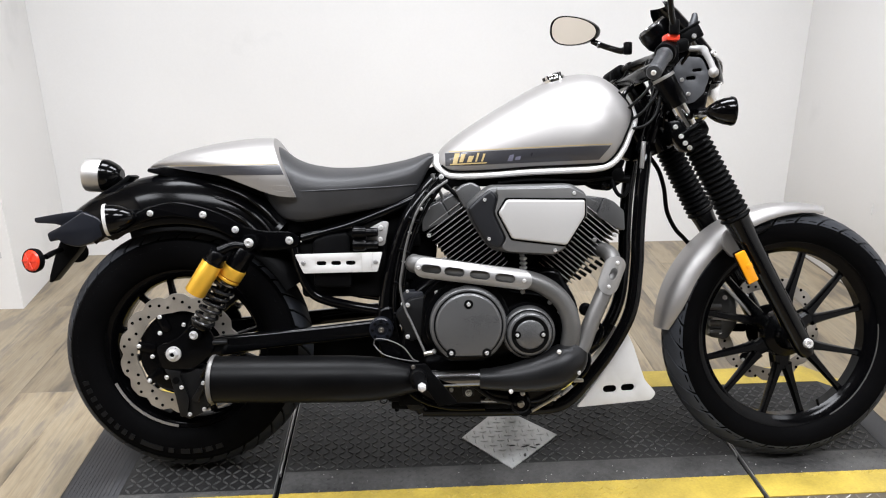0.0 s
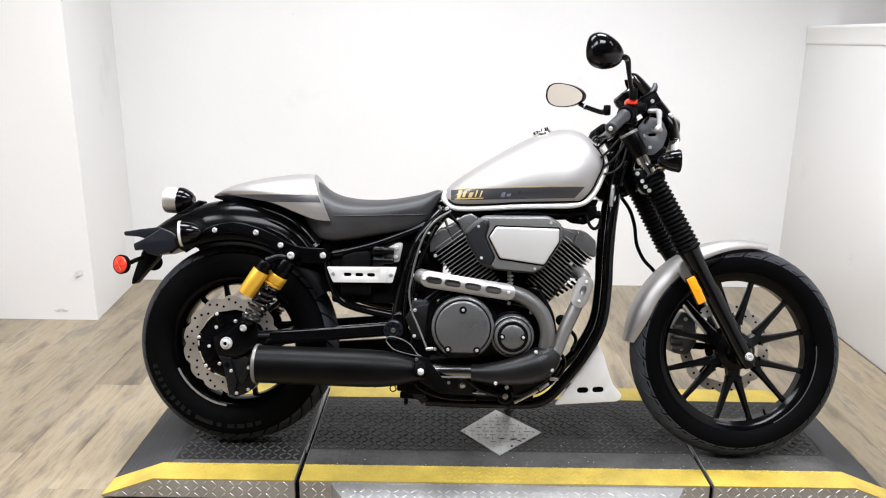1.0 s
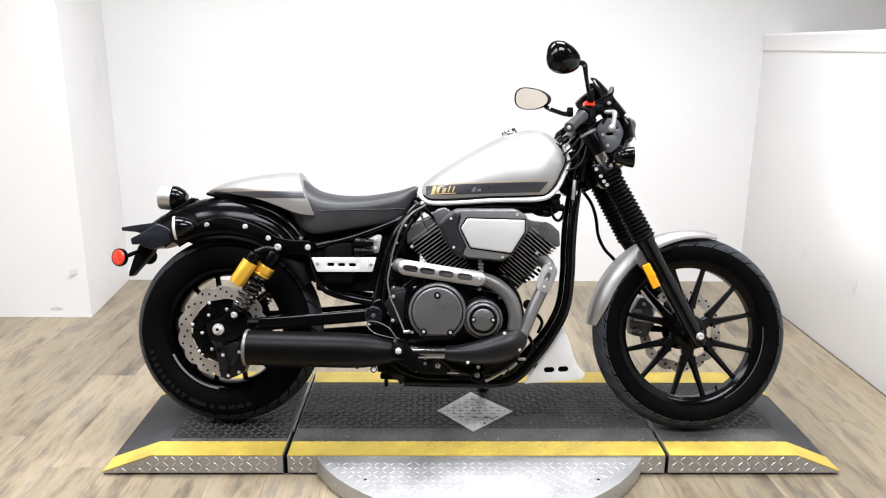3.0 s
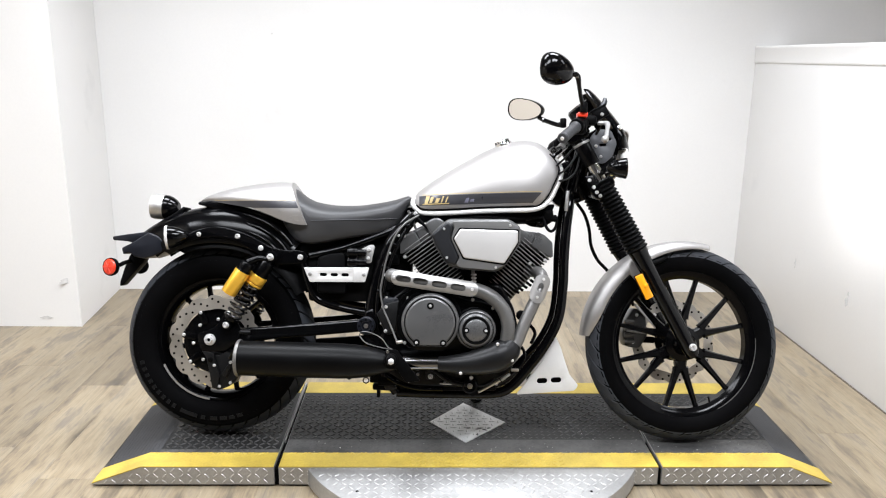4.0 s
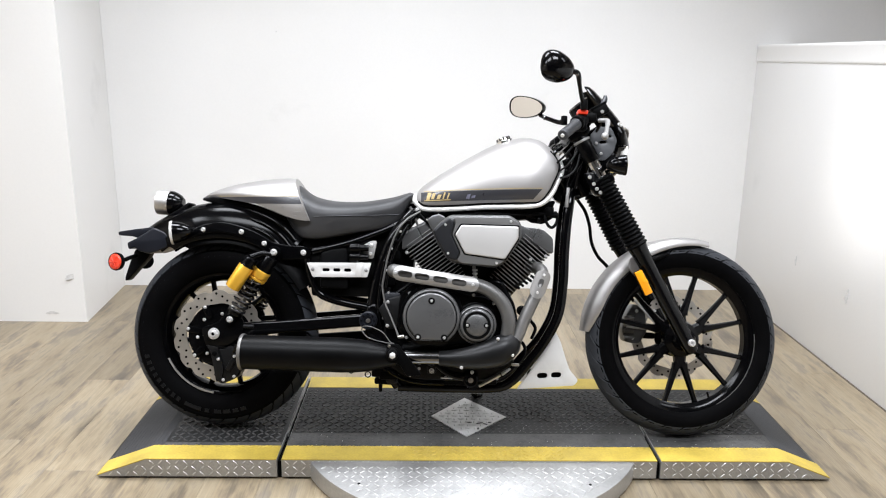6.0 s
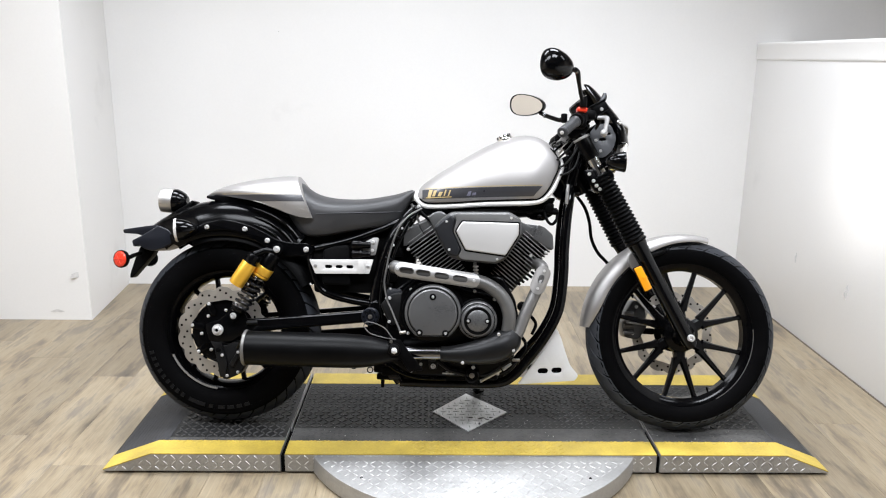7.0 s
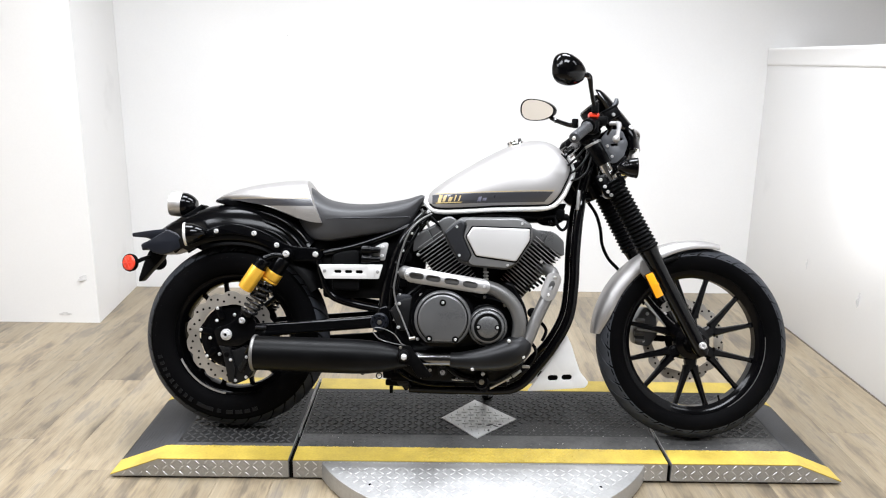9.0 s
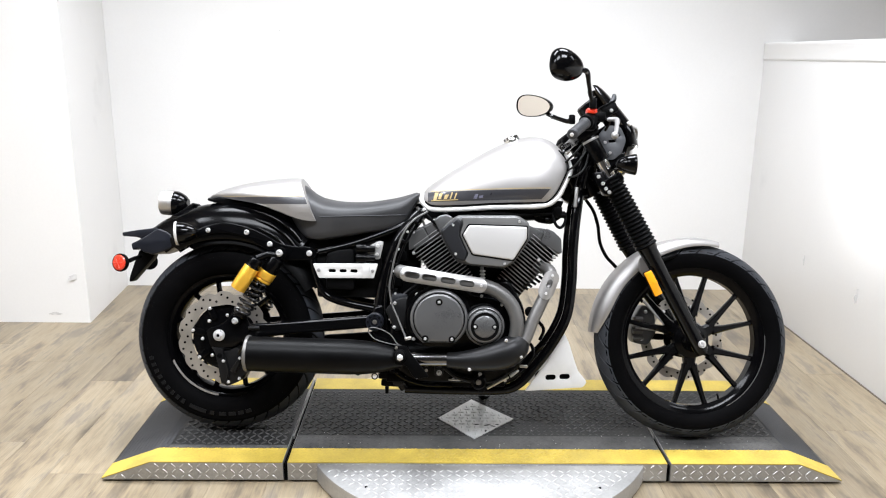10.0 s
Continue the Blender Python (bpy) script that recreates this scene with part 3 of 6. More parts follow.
def tyre_parts(wheel, cx, R, prof, band, count, slant):
    """A tyre with its carcass and the tread blocks that stand proud of it."""
    full = prof + [(r, -y) for r, y in prof[-2::-1]]
    carc = [(r - (0.0045 if abs(y) < band and r > 0.28 * 1.0 else 0), y) for r, y in full]
    tyre = part("tyre", turned([*carc, carc[0]], (cx, 0, R), (0, 1, 0), 96), M_RUBBER, wheel, "black road tyre")
    ys = [band * k / 5 for k in range(-5, 6)]
    widest = max(prof, key=lambda p: p[1])[0]

    def rad(y):
        crown = [p for p in prof[::-1] if p[0] >= widest]
        return float(np.interp(abs(y), [p[1] for p in crown], [p[0] for p in crown]))
    verts, faces = [], []
    for k in range(count):
        a0 = 2 * math.pi * k / count
        gap = 0.0085 / R
        for side in (-1, 1):
            strip = [y for y in ys if y * side >= -1e-9]
            strip = sorted(strip, key=abs)
            strip[0] = side * 0.0025
            base = len(verts)
            for y in strip:
                off = slant * abs(y) / band * 2 * math.pi / count + (math.pi / count if side > 0 else 0)
                for a in (a0 + off, a0 + off + math.pi / count, a0 + off + 2 * math.pi / count - gap):
                    for r in (rad(y) - 0.006, rad(y)):
                        verts.append((cx + r * math.cos(a), y, R + r * math.sin(a)))
            n = len(strip)
            for i in range(n - 1):
                p, q = base + i * 6, base + (i + 1) * 6
                faces += [(p + 1, p + 3, q + 3, q + 1), (p + 3, p + 5, q + 5, q + 3), (p, p + 1, q + 1, q), (p + 5, p + 4, q + 4, q + 5)]
            e = base + (n - 1) * 6
            faces += [(e, e + 2, e + 3, e + 1), (e + 2, e + 4, e + 5, e + 3)]
    bm = bmesh.new()
    vs = [bm.verts.new(v) for v in verts]
    for f in faces:
        bm.faces.new([vs[i] for i in f])
    part("tread", bm, M_TREAD, wheel, "grooved tyre tread")
    return tyre


def curved_bar(cx, cz, r0, r1, a0, a1, y0, y1, n=6):
    """A bar bent round a wheel's centre."""
    rings = []
    for k in range(n + 1):
        a = radians(a0 + (a1 - a0) * k / n)
        rings.append([(cx + r * math.cos(a), y, cz + r * math.sin(a)) for r, y in ((r0, y0), (r1, y0), (r1, y1), (r0, y1))])
    return loft(rings)


def wheel_spoke(cx, cz, angle, r0, r1, w0, w1, y0=-0.016, y1=0.016):
    """A cast spoke, thicker at both ends."""
    rings = []
    for u in (0, 0.1, 0.3, 0.6, 0.85, 0.95, 1.0):
        r = r0 + (r1 - r0) * u
        w = (w0 + (w1 - w0) * u) / 2 * (1.35 if u in (0, 1.0) else 1.12 if u in (0.1, 0.95) else 1.0)
        t = 1.0 - 0.25 * u
        rings.append([(r, w * s, yy * t) for s, yy in ((-1, y0 * 0.4), (-0.6, y0), (0.6, y0), (1, y0 * 0.4), (1, y1 * 0.4), (0.6, y1), (-0.6, y1), (-1, y1 * 0.4))])
    bm = loft(rings)
    return moved(bm, Matrix.Translation((cx, 0, cz)) @ Matrix.Rotation(-radians(angle), 4, "Y") @ Matrix(((1, 0, 0, 0), (0, 0, 1, 0), (0, 1, 0, 0), (0, 0, 0, 1))))


def brake_disc(cx, cz, y, r0, r1, lobes, parent, turn=0):
    """A wave-edged brake ring with dark drillings on both faces."""
    bm = bmesh.new()
    n = lobes * 8
    rows = []
    for k in range(n):
        a = 2 * math.pi * k / n
        ro = r1 - 0.009 * (0.5 + 0.5 * math.cos(lobes * a)) ** 3
        ri = r0 - 0.004 * (0.5 + 0.5 * math.cos(7 * a + 0.4)) ** 2
        rows.append([bm.verts.new((cx + q * math.cos(a), yy, cz + q * math.sin(a))) for q, yy in ((ri, y - 0.002), (ro - 0.001, y - 0.002), (ro, y), (ro - 0.001, y + 0.003), (ri, y + 0.003))])
    for k in range(n):
        p, q = rows[k], rows[(k + 1) % n]
        for i in range(5):
            bm.faces.new((p[i], p[(i + 1) % 5], q[(i + 1) % 5], q[i]))
    bmesh.ops.recalc_face_normals(bm, faces=bm.faces)
    ring = part("brake_disc", bm, M_DISC, parent, "drilled wave-edged steel brake disc", 25)
    holes = []
    for k in range(lobes * 3):
        a = 2 * math.pi * k / (lobes * 3) + turn
        q = r0 + (r1 - r0) * (0.25, 0.5, 0.72)[k % 3]
        holes.append(rod((cx + q * math.cos(a), y - 0.0026, cz + q * math.sin(a)), (cx + q * math.cos(a), y + 0.0036, cz + q * math.sin(a)), 0.0040, None, 8))
    part("disc_drillings", join(*holes), M_DARK, ring)
    return ring


def wheel(name, cx, R, rim, half, prof, spokes, phase, count, slant, label):
    rim_prof = [(rim + 0.004, -half), (rim + 0.007, -half + 0.003), (rim - 0.006, -half + 0.006), (rim - 0.014, -half + 0.014), (rim - 0.022, -half * 0.45),
                (rim - 0.022, half * 0.45), (rim - 0.014, half - 0.014), (rim - 0.006, half - 0.006), (rim + 0.007, half - 0.003), (rim + 0.004, half)]
    inner = [(r + 0.008, y) for r, y in rim_prof[::-1]]
    body = part(name, turned([*rim_prof, *inner, rim_prof[0]], (cx, 0, R), (0, 1, 0), 96), M_FENDER, bike, label)
    hub = turned([(0.012, -0.062), (0.03, -0.062), (0.036, -0.052), (0.038, -0.03), (0.058, -0.02), (0.064, 0), (0.058, 0.02), (0.038, 0.03), (0.036, 0.052), (0.03, 0.062), (0.012, 0.062)], (cx, 0, R), (0, 1, 0), 40, True)
    part("hub", hub, M_SATIN, body)
    for k in range(spokes):
        a = phase + 360 / spokes * k
        part("hub_arm", wheel_spoke(cx, R, a, 0.036, 0.094, 0.046, 0.034), M_SATIN, body)
        for lean in (-1, 1):
            c, s = radians(a + lean * 7), radians(a + lean * 14)
            p, q = (0.084 * math.cos(c), 0.084 * math.sin(c)), ((rim - 0.018) * math.cos(s), (rim - 0.018) * math.sin(s))
            bm = wheel_spoke(0, 0, math.degrees(math.atan2(q[1] - p[1], q[0] - p[0])), 0.0, math.dist(p, q), 0.0235, 0.0140, -0.014, 0.014)
            part("spoke", moved(bm, Matrix.Translation((cx + p[0], 0, R + p[1]))), M_SATIN, body)
    band = 0.97 * max(p[1] for p in prof)
    tyre_parts(body, cx, R, prof, band, count, slant)
    return body


front_wheel = wheel("front_wheel", FX, FR, 0.238, 0.036, [(0.243, 0.037), (0.250, 0.044), (0.268, 0.050), (0.288, 0.051), (0.302, 0.046), (0.313, 0.034), (0.322, 0.018), (FR, 0.0)], 6, 30, 30, 1.5, "black cast twelve-spoke front wheel")
rear_wheel = wheel("rear_wheel", RX, RR, 0.200, 0.052, [(0.205, 0.053), (0.212, 0.062), (0.232, 0.071), (0.255, 0.074), (0.278, 0.068), (0.295, 0.052), (0.308, 0.030), (RR, 0.0)], 6, 0, 40, 1.6, "black cast rear wheel")
brake_disc(RX, RR, -0.093, 0.108, 0.151, 14, rear_wheel)
brake_disc(FX, FR, 0.072, 0.112, 0.145, 14, front_wheel, 0.1)
# maker's lettering on the sidewall is only hinted at by moulded bars
for a in (196, 201, 206, 211, 216, 221, 226, 231, 236):
    part("sidewall_mark", curved_bar(RX, RR, 0.250, 0.264, a, a + 2.6, -0.0755, -0.071, 3), M_MARK, rear_wheel)
for a0, a1 in ((243, 256), (259, 262), (266, 271), (273, 278), (280, 284), (286, 290)):
    part("sidewall_mark", curved_bar(RX, RR, 0.251, 0.263, a0, a1, -0.0755, -0.071, 4), M_MARK, rear_wheel)
# short pale arcs paint the glint on part of each rim lip
part("rim_glint", curved_bar(RX, RR, 0.196, 0.202, 205, 262, -0.0535, -0.050, 20), M_ALU, rear_wheel, "glint painted on the rim lip")
part("rim_glint", curved_bar(FX, FR, 0.242, 0.2455, -62, 5, -0.0375, -0.034, 20), M_PIPE, front_wheel, "glint painted on the rim lip")
part("valve_stem", rod((FX + 0.10, -0.01, FR - 0.207), (FX + 0.088, -0.02, FR - 0.178), 0.0035), M_MATTE, front_wheel)
# rear disc carrier
carrier = turned([(0.02, -0.088), (0.075, -0.088), (0.104, -0.084), (0.106, -0.080), (0.106, -0.060)], (RX, 0, RR), (0, 1, 0), 40)
part("disc_carrier", carrier, M_SATIN, rear_wheel)
for k in range(7):
    a = 2 * math.pi * k / 7 + 0.25
    part("carrier_arm", plate(capsule(RX + 0.088 * math.cos(a), RR + 0.088 * math.sin(a), 0.052, 0.022, math.degrees(a)), -0.094, -0.088, 0.001), M_SATIN, rear_wheel)
    part("carrier_rivet", bolt(RX + 0.104 * math.cos(a), -0.0955, RR + 0.104 * math.sin(a), 0.0065, 0.004), M_BOLT, rear_wheel)
    part("carrier_rivet", bolt(RX + 0.072 * math.cos(a + 0.3), -0.091, RR + 0.072 * math.sin(a + 0.3), 0.0065, 0.004), M_BOLT, rear_wheel)


# ---- tank ----
TANK_TOP = [(-0.130, 0.785), (-0.118, 0.806), (-0.101, 0.823), (-0.054, 0.856), (0.002, 0.890), (0.058, 0.922), (0.115, 0.952), (0.171, 0.974), (0.228, 0.986), (0.276, 0.982), (0.314, 0.963), (0.340, 0.935), (0.356, 0.900), (0.362, 0.880)]
TANK_LOW = [(-0.130, 0.770), (-0.118, 0.755), (-0.088, 0.740), (0.002, 0.741), (0.093, 0.747), (0.183, 0.750), (0.250, 0.753), (0.290, 0.764), (0.320, 0.795), (0.340, 0.835), (0.356, 0.862), (0.362, 0.872)]
TANK_TOP = [(x, z + 0.0035 + 0.030 * (z - 0.77)) for x, z in TANK_TOP]
TANK_LOW = [(x, z + 0.0025) for x, z in TANK_LOW]
TANK_HALF = [(-0.130, 0.050), (-0.118, 0.068), (-0.08, 0.090), (0.0, 0.116), (0.08, 0.134), (0.16, 0.146), (0.23, 0.150), (0.29, 0.142), (0.33, 0.122), (0.352, 0.094), (0.362, 0.070)]


def tank_side(x, z):
    """The half width of the tank at a place on its flank."""
    zt, zl, w = spline_table(TANK_TOP, x), spline_table(TANK_LOW, x), spline_table(TANK_HALF, x)
    t = max(0.0, min(1.0, (z - zl) / (zt - zl)))
    if t > 0.26:
        return w * max(0.0, 1 - ((t - 0.26) / 0.74) ** 2.3) ** 0.56
    return w * (1 - 0.16 * ((0.26 - t) / 0.26) ** 2)


def tank_ring(x):
    zt, zl = spline_table(TANK_TOP, x), spline_table(TANK_LOW, x)
    ts = [0, 0.04, 0.1, 0.18, 0.26, 0.36, 0.46, 0.56, 0.66, 0.75, 0.83, 0.9, 0.95, 0.985]
    right = [(x, -tank_side(x, zl + t * (zt - zl)), zl + t * (zt - zl)) for t in ts]
    return right + [(x, 0, zt)] + [(a, -b, c) for a, b, c in right[::-1]]


def patch(fn, corners_low, corners_high, steps, lift, rows=6, thick=0.0012):
    """A thin film on a flank: between two lines of (x, z), each evaluated by steps."""
    bm = bmesh.new()
    grid = []
    for i in range(steps + 1):
        u = i / steps
        a, b = [np.array([lerp_table([(k / (len(c) - 1), p[0]) for k, p in enumerate(c)], u), lerp_table([(k / (len(c) - 1), p[1]) for k, p in enumerate(c)], u)]) for c in (corners_low, corners_high)]
        grid.append([bm.verts.new((q[0], -fn(q[0], q[1]) - lift, q[1])) for q in (a + (b - a) * j / rows for j in range(rows + 1))])
    for i in range(steps):
        for j in range(rows):
            bm.faces.new((grid[i][j], grid[i + 1][j], grid[i + 1][j + 1], grid[i][j + 1]))
    r = bmesh.ops.extrude_face_region(bm, geom=bm.faces[:])
    bmesh.ops.translate(bm, verts=[v for v in r["geom"] if isinstance(v, bmesh.types.BMVert)], vec=(0, thick, 0))
    return bm


xs = [-0.130, -0.127, -0.122, -0.115] + [-0.105 + 0.0155 * k for k in range(29)] + [0.337, 0.345, 0.351, 0.356, 0.360, 0.362]
tank = part("fuel_tank", loft([tank_ring(x) for x in xs]), M_SILVER, bike, "silver metallic teardrop fuel tank", 50)
part("tank_stripe", patch(tank_side, [(-0.107, 0.768), (0.258, 0.779)], [(-0.108, 0.800), (0.286, 0.812)], 40, 0.0008), M_STRIPE, tank, "charcoal stripe")
part("gold_line", patch(tank_side, [(-0.098, 0.8025), (0.288, 0.8145)], [(-0.097, 0.8043), (0.289, 0.8163)], 40, 0.0008, 1), M_GOLDTRIM, tank, "thin gold pinstripe")
# the model badge as plain slanted gold shapes
for x0, x1, z0, z1 in ((-0.090, -0.076, 0.774, 0.799), (-0.074, -0.062, 0.777, 0.797), (-0.056, -0.042, 0.777, 0.792), (-0.036, -0.029, 0.778, 0.799), (-0.022, -0.015, 0.778, 0.797)):
    part("badge_bar", patch(tank_side, [(x0, z0), (x1 - 0.003, z0)], [(x0 + 0.006, z1), (x1 + 0.004, z1)], 4, 0.0022, 3), M_GOLDTRIM, tank, "gold badge shape")
part("badge_bar", patch(tank_side, [(-0.096, 0.7705), (-0.010, 0.7735)], [(-0.096, 0.7735), (-0.008, 0.7765)], 8, 0.0022, 1), M_GOLDTRIM, tank, "gold badge underline")
# two small patches paint a reflection on the stripe
part("reflection_mark", patch(tank_side, [(0.040, 0.778), (0.052, 0.778)], [(0.046, 0.792), (0.056, 0.794)], 3, 0.0022, 3), M_REFLECTION, tank, "faint reflection painted on the stripe")
part("reflection_mark", patch(tank_side, [(0.058, 0.780), (0.070, 0.781)], [(0.060, 0.788), (0.072, 0.790)], 3, 0.0022, 3), M_REFLECTION, tank, "faint reflection painted on the stripe")
# welded flange round the lower edge and up the nose, with the dark seam above it
FLANGE = [(-0.126, 0.790), (-0.130, 0.774), (-0.116, 0.756), (-0.088, 0.742), (0.002, 0.743), (0.093, 0.749), (0.183, 0.752), (0.250, 0.755), (0.290, 0.766), (0.320, 0.797), (0.340, 0.837), (0.354, 0.868), (0.358, 0.892), (0.346, 0.918), (0.330, 0.938)]
FLANGE = [(x, z + 0.0025) for x, z in FLANGE]
for side in (-1, 1):
    pts = [(x, side * (tank_side(min(max(x, -0.128), 0.360), z) + 0.002), z) for x, z in FLANGE]
    part("tank_flange", tube(pts, 0.0085, 10, 5), M_BRIGHT, tank, "pale welded flange")
    inner = [(x - 0.012 * (1 if x > 0.26 else 0), side * (tank_side(min(max(x - 0.012 * (1 if x > 0.26 else 0), -0.125), 0.350), z + (0.011 if x < 0.27 else 0.003)) + 0.0006), z + (0.011 if x < 0.27 else 0.003)) for x, z in FLANGE[2:]]
    part("tank_seam", tube(inner, 0.0028, 8, 5), M_DARK, tank)
cap = turned([(0.0001, 0.019), (0.017, 0.019), (0.021, 0.017), (0.0225, 0.013), (0.0225, 0.009), (0.028, 0.007), (0.029, 0.003), (0.029, -0.012)], (0.170, -0.010, 0.978), (-0.36, 0, 0.93), 40)
filler = part("filler_cap", cap, M_CHROME, tank, "chrome screw filler cap")
for k in range(10):
    a = 2 * math.pi * k / 10
    q = Vector((-0.36, 0, 0.93)).to_track_quat("Z", "Y").to_matrix().to_4x4()
    part("grip_notch", moved(rod((0.0222 * math.cos(a), 0.0222 * math.sin(a), 0.009), (0.0222 * math.cos(a), 0.0222 * math.sin(a), 0.0165), 0.0026, None, 8), Matrix.Translation((0.170, -0.010, 0.978)) @ q), M_SPRING, filler)

# ---- seat ----
SEAT_TOP = [(-0.556, 0.822), (-0.547, 0.829), (-0.531, 0.827), (-0.508, 0.812), (-0.486, 0.795), (-0.454, 0.781), (-0.41, 0.772), (-0.376, 0.769), (-0.33, 0.769), (-0.281, 0.773), (-0.205, 0.787), (-0.165, 0.799), (-0.145, 0.804), (-0.136, 0.800)]
SEAT_LOW = [(-0.556, 0.704), (-0.534, 0.674), (-0.505, 0.646), (-0.470, 0.638), (-0.429, 0.641), (-0.35, 0.655), (-0.285, 0.667), (-0.213, 0.681), (-0.180, 0.706), (-0.155, 0.750), (-0.136, 0.785)]
SEAT_HALF = [(-0.556, 0.07), (-0.50, 0.100), (-0.455, 0.122), (-0.40, 0.134), (-0.33, 0.132), (-0.25, 0.112), (-0.18, 0.085), (-0.136, 0.062)]


def seat_side(x, z):
    zt, zl, w = spline_table(SEAT_TOP, x), spline_table(SEAT_LOW, x), spline_table(SEAT_HALF, x)
    t = max(0.0, min(1.0, (z - zl) / (zt - zl)))
    if t > 0.55:
        return w * max(0.0, 1 - ((t - 0.55) / 0.45) ** 2.6) ** 0.6
    return w * (1.0 - 0.10 * ((0.55 - t) / 0.55) ** 1.5)


def seat_ring(x):
    zt, zl = spline_table(SEAT_TOP, x), spline_table(SEAT_LOW, x)
    ts = [0, 0.05, 0.2, 0.38, 0.5, 0.58, 0.68, 0.77, 0.85, 0.92, 0.97, 0.993]
    right = [(x, -seat_side(x, zl + t * (zt - zl)) * (0.94 if t == 0 else 1), zl + t * (zt - zl)) for t in ts]
    return right + [(x, 0, zt - 0.002)] + [(a, -b, c) for a, b, c in right[::-1]]


seat = part("seat", loft([seat_ring(-0.556 + 0.420 * k / 40) for k in range(41)]), M_VINYL, bike, "black grained vinyl solo seat", 50)
part("seat_seam", tube([(x, -seat_side(x, z) - 0.0008, z) for x, z in ((-0.455, 0.712), (-0.40, 0.714), (-0.35, 0.716), (-0.30, 0.718), (-0.25, 0.720), (-0.20, 0.723), (-0.178, 0.724))], 0.0016, 6, 4), M_GREYPLASTIC, seat, "grey stitched seam")

# ---- tail cowl ----
COWL_TOP = [(-0.850, 0.768), (-0.838, 0.777), (-0.803, 0.795), (-0.756, 0.810), (-0.699, 0.823), (-0.642, 0.832), (-0.586, 0.838), (-0.544, 0.839), (-0.518, 0.836)]
COWL_LOW = [(-0.850, 0.764), (-0.809, 0.768), (-0.727, 0.762), (-0.654, 0.744), (-0.610, 0.724), (-0.570, 0.702), (-0.545, 0.695), (-0.518, 0.696)]
COWL_TOP = [(x, z + 0.0065) for x, z in COWL_TOP]
COWL_LOW = [(x, z + 0.010 + 0.02 * (x + 0.85) * -1) for x, z in COWL_LOW]
COWL_HALF = [(-0.850, 0.010), (-0.838, 0.030), (-0.80, 0.058), (-0.72, 0.088), (-0.64, 0.110), (-0.58, 0.125), (-0.518, 0.136)]


def cowl_side(x, z):
    zt, zl, w = spline_table(COWL_TOP, x), spline_table(COWL_LOW, x), spline_table(COWL_HALF, x)
    t = max(0.0, min(1.0, (z - zl) / max(zt - zl, 1e-4)))
    return w * max(0.0, 1 - max(0, (t - 0.25) / 0.75) ** 2.2) ** 0.55 * (1 - 0.04 * max(0, (0.25 - t) / 0.25))


def shear(x, z):
    """The front edge of the cowl leans: lower points lie further forward."""
    u = max(0.0, min(1.0, (x + 0.75) / 0.232))
    return x + u * u * 0.52 * (0.839 - z)


def cowl_ring(x):
    zt, zl = spline_table(COWL_TOP, x), spline_table(COWL_LOW, x)
    ts = [0, 0.12, 0.25, 0.36, 0.47, 0.58, 0.68, 0.77, 0.85, 0.92, 0.97, 0.993]
    right = []
    for t in ts:
        z = zl + t * (zt - zl)
        right.append((shear(x, z), -cowl_side(x, z), z))
    return right + [(shear(x, zt), 0, zt)] + [(a, -b, c) for a, b, c in right[::-1]]


cowl = part("tail_cowl", loft([cowl_ring(-0.850 + 0.318 * (k / 30) ** 1.25) for k in range(31)]), M_SILVER, bike, "silver metallic tail cowl", 50)


def sheared_patch(low, high, steps, lift, rows, mat, name, label):
    bm = patch(cowl_side, low, high, steps, lift, rows)
    for v in bm.verts:
        v.co.x = shear(v.co.x, v.co.z)
    return part(name, bm, mat, cowl, label)


sheared_patch([(-0.745, 0.7665), (-0.660, 0.7525), (-0.533, 0.7525)], [(-0.790, 0.774), (-0.660, 0.775), (-0.533, 0.775)], 30, 0.0008, 3, M_STRIPE, "cowl_stripe", "charcoal stripe")
sheared_patch([(-0.785, 0.7768), (-0.534, 0.7773)], [(-0.784, 0.7778), (-0.534, 0.7783)], 24, 0.0008, 1, M_GOLDTRIM, "gold_line", "thin gold pinstripe")

# the black seat base that shows between the cowl and the fender
base_low = [(-0.842, 0.764), (-0.800, 0.752), (-0.720, 0.728), (-0.640, 0.694), (-0.580, 0.660), (-0.545, 0.640)]
base_top = [(-0.520, 0.690), (-0.560, 0.712), (-0.610, 0.731), (-0.654, 0.748), (-0.727, 0.768), (-0.800, 0.775), (-0.838, 0.773)]
part("cowl_base", plate(base_low + base_top, -0.062, 0.062, 0.004), M_FENDER, cowl, "gloss black seat base")

# a faint round emblem on the cowl's flank
ring = []
for k in range(25):
    a = 2 * math.pi * k / 24
    x, z = -0.548 + 0.017 * math.cos(a), 0.720 + 0.0075 * math.sin(a)
    ring.append((shear(x, z), -cowl_side(x, z) - 0.0004, z))
part("emblem", tube(ring, 0.0004, 6, 1), M_ALU, cowl, "faint silver emblem")
sheared_patch([(-0.588, 0.736), (-0.580, 0.736)], [(-0.586, 0.744), (-0.579, 0.745)], 3, 0.0012, 2, M_ALU, "emblem_mark", "small grey mark")

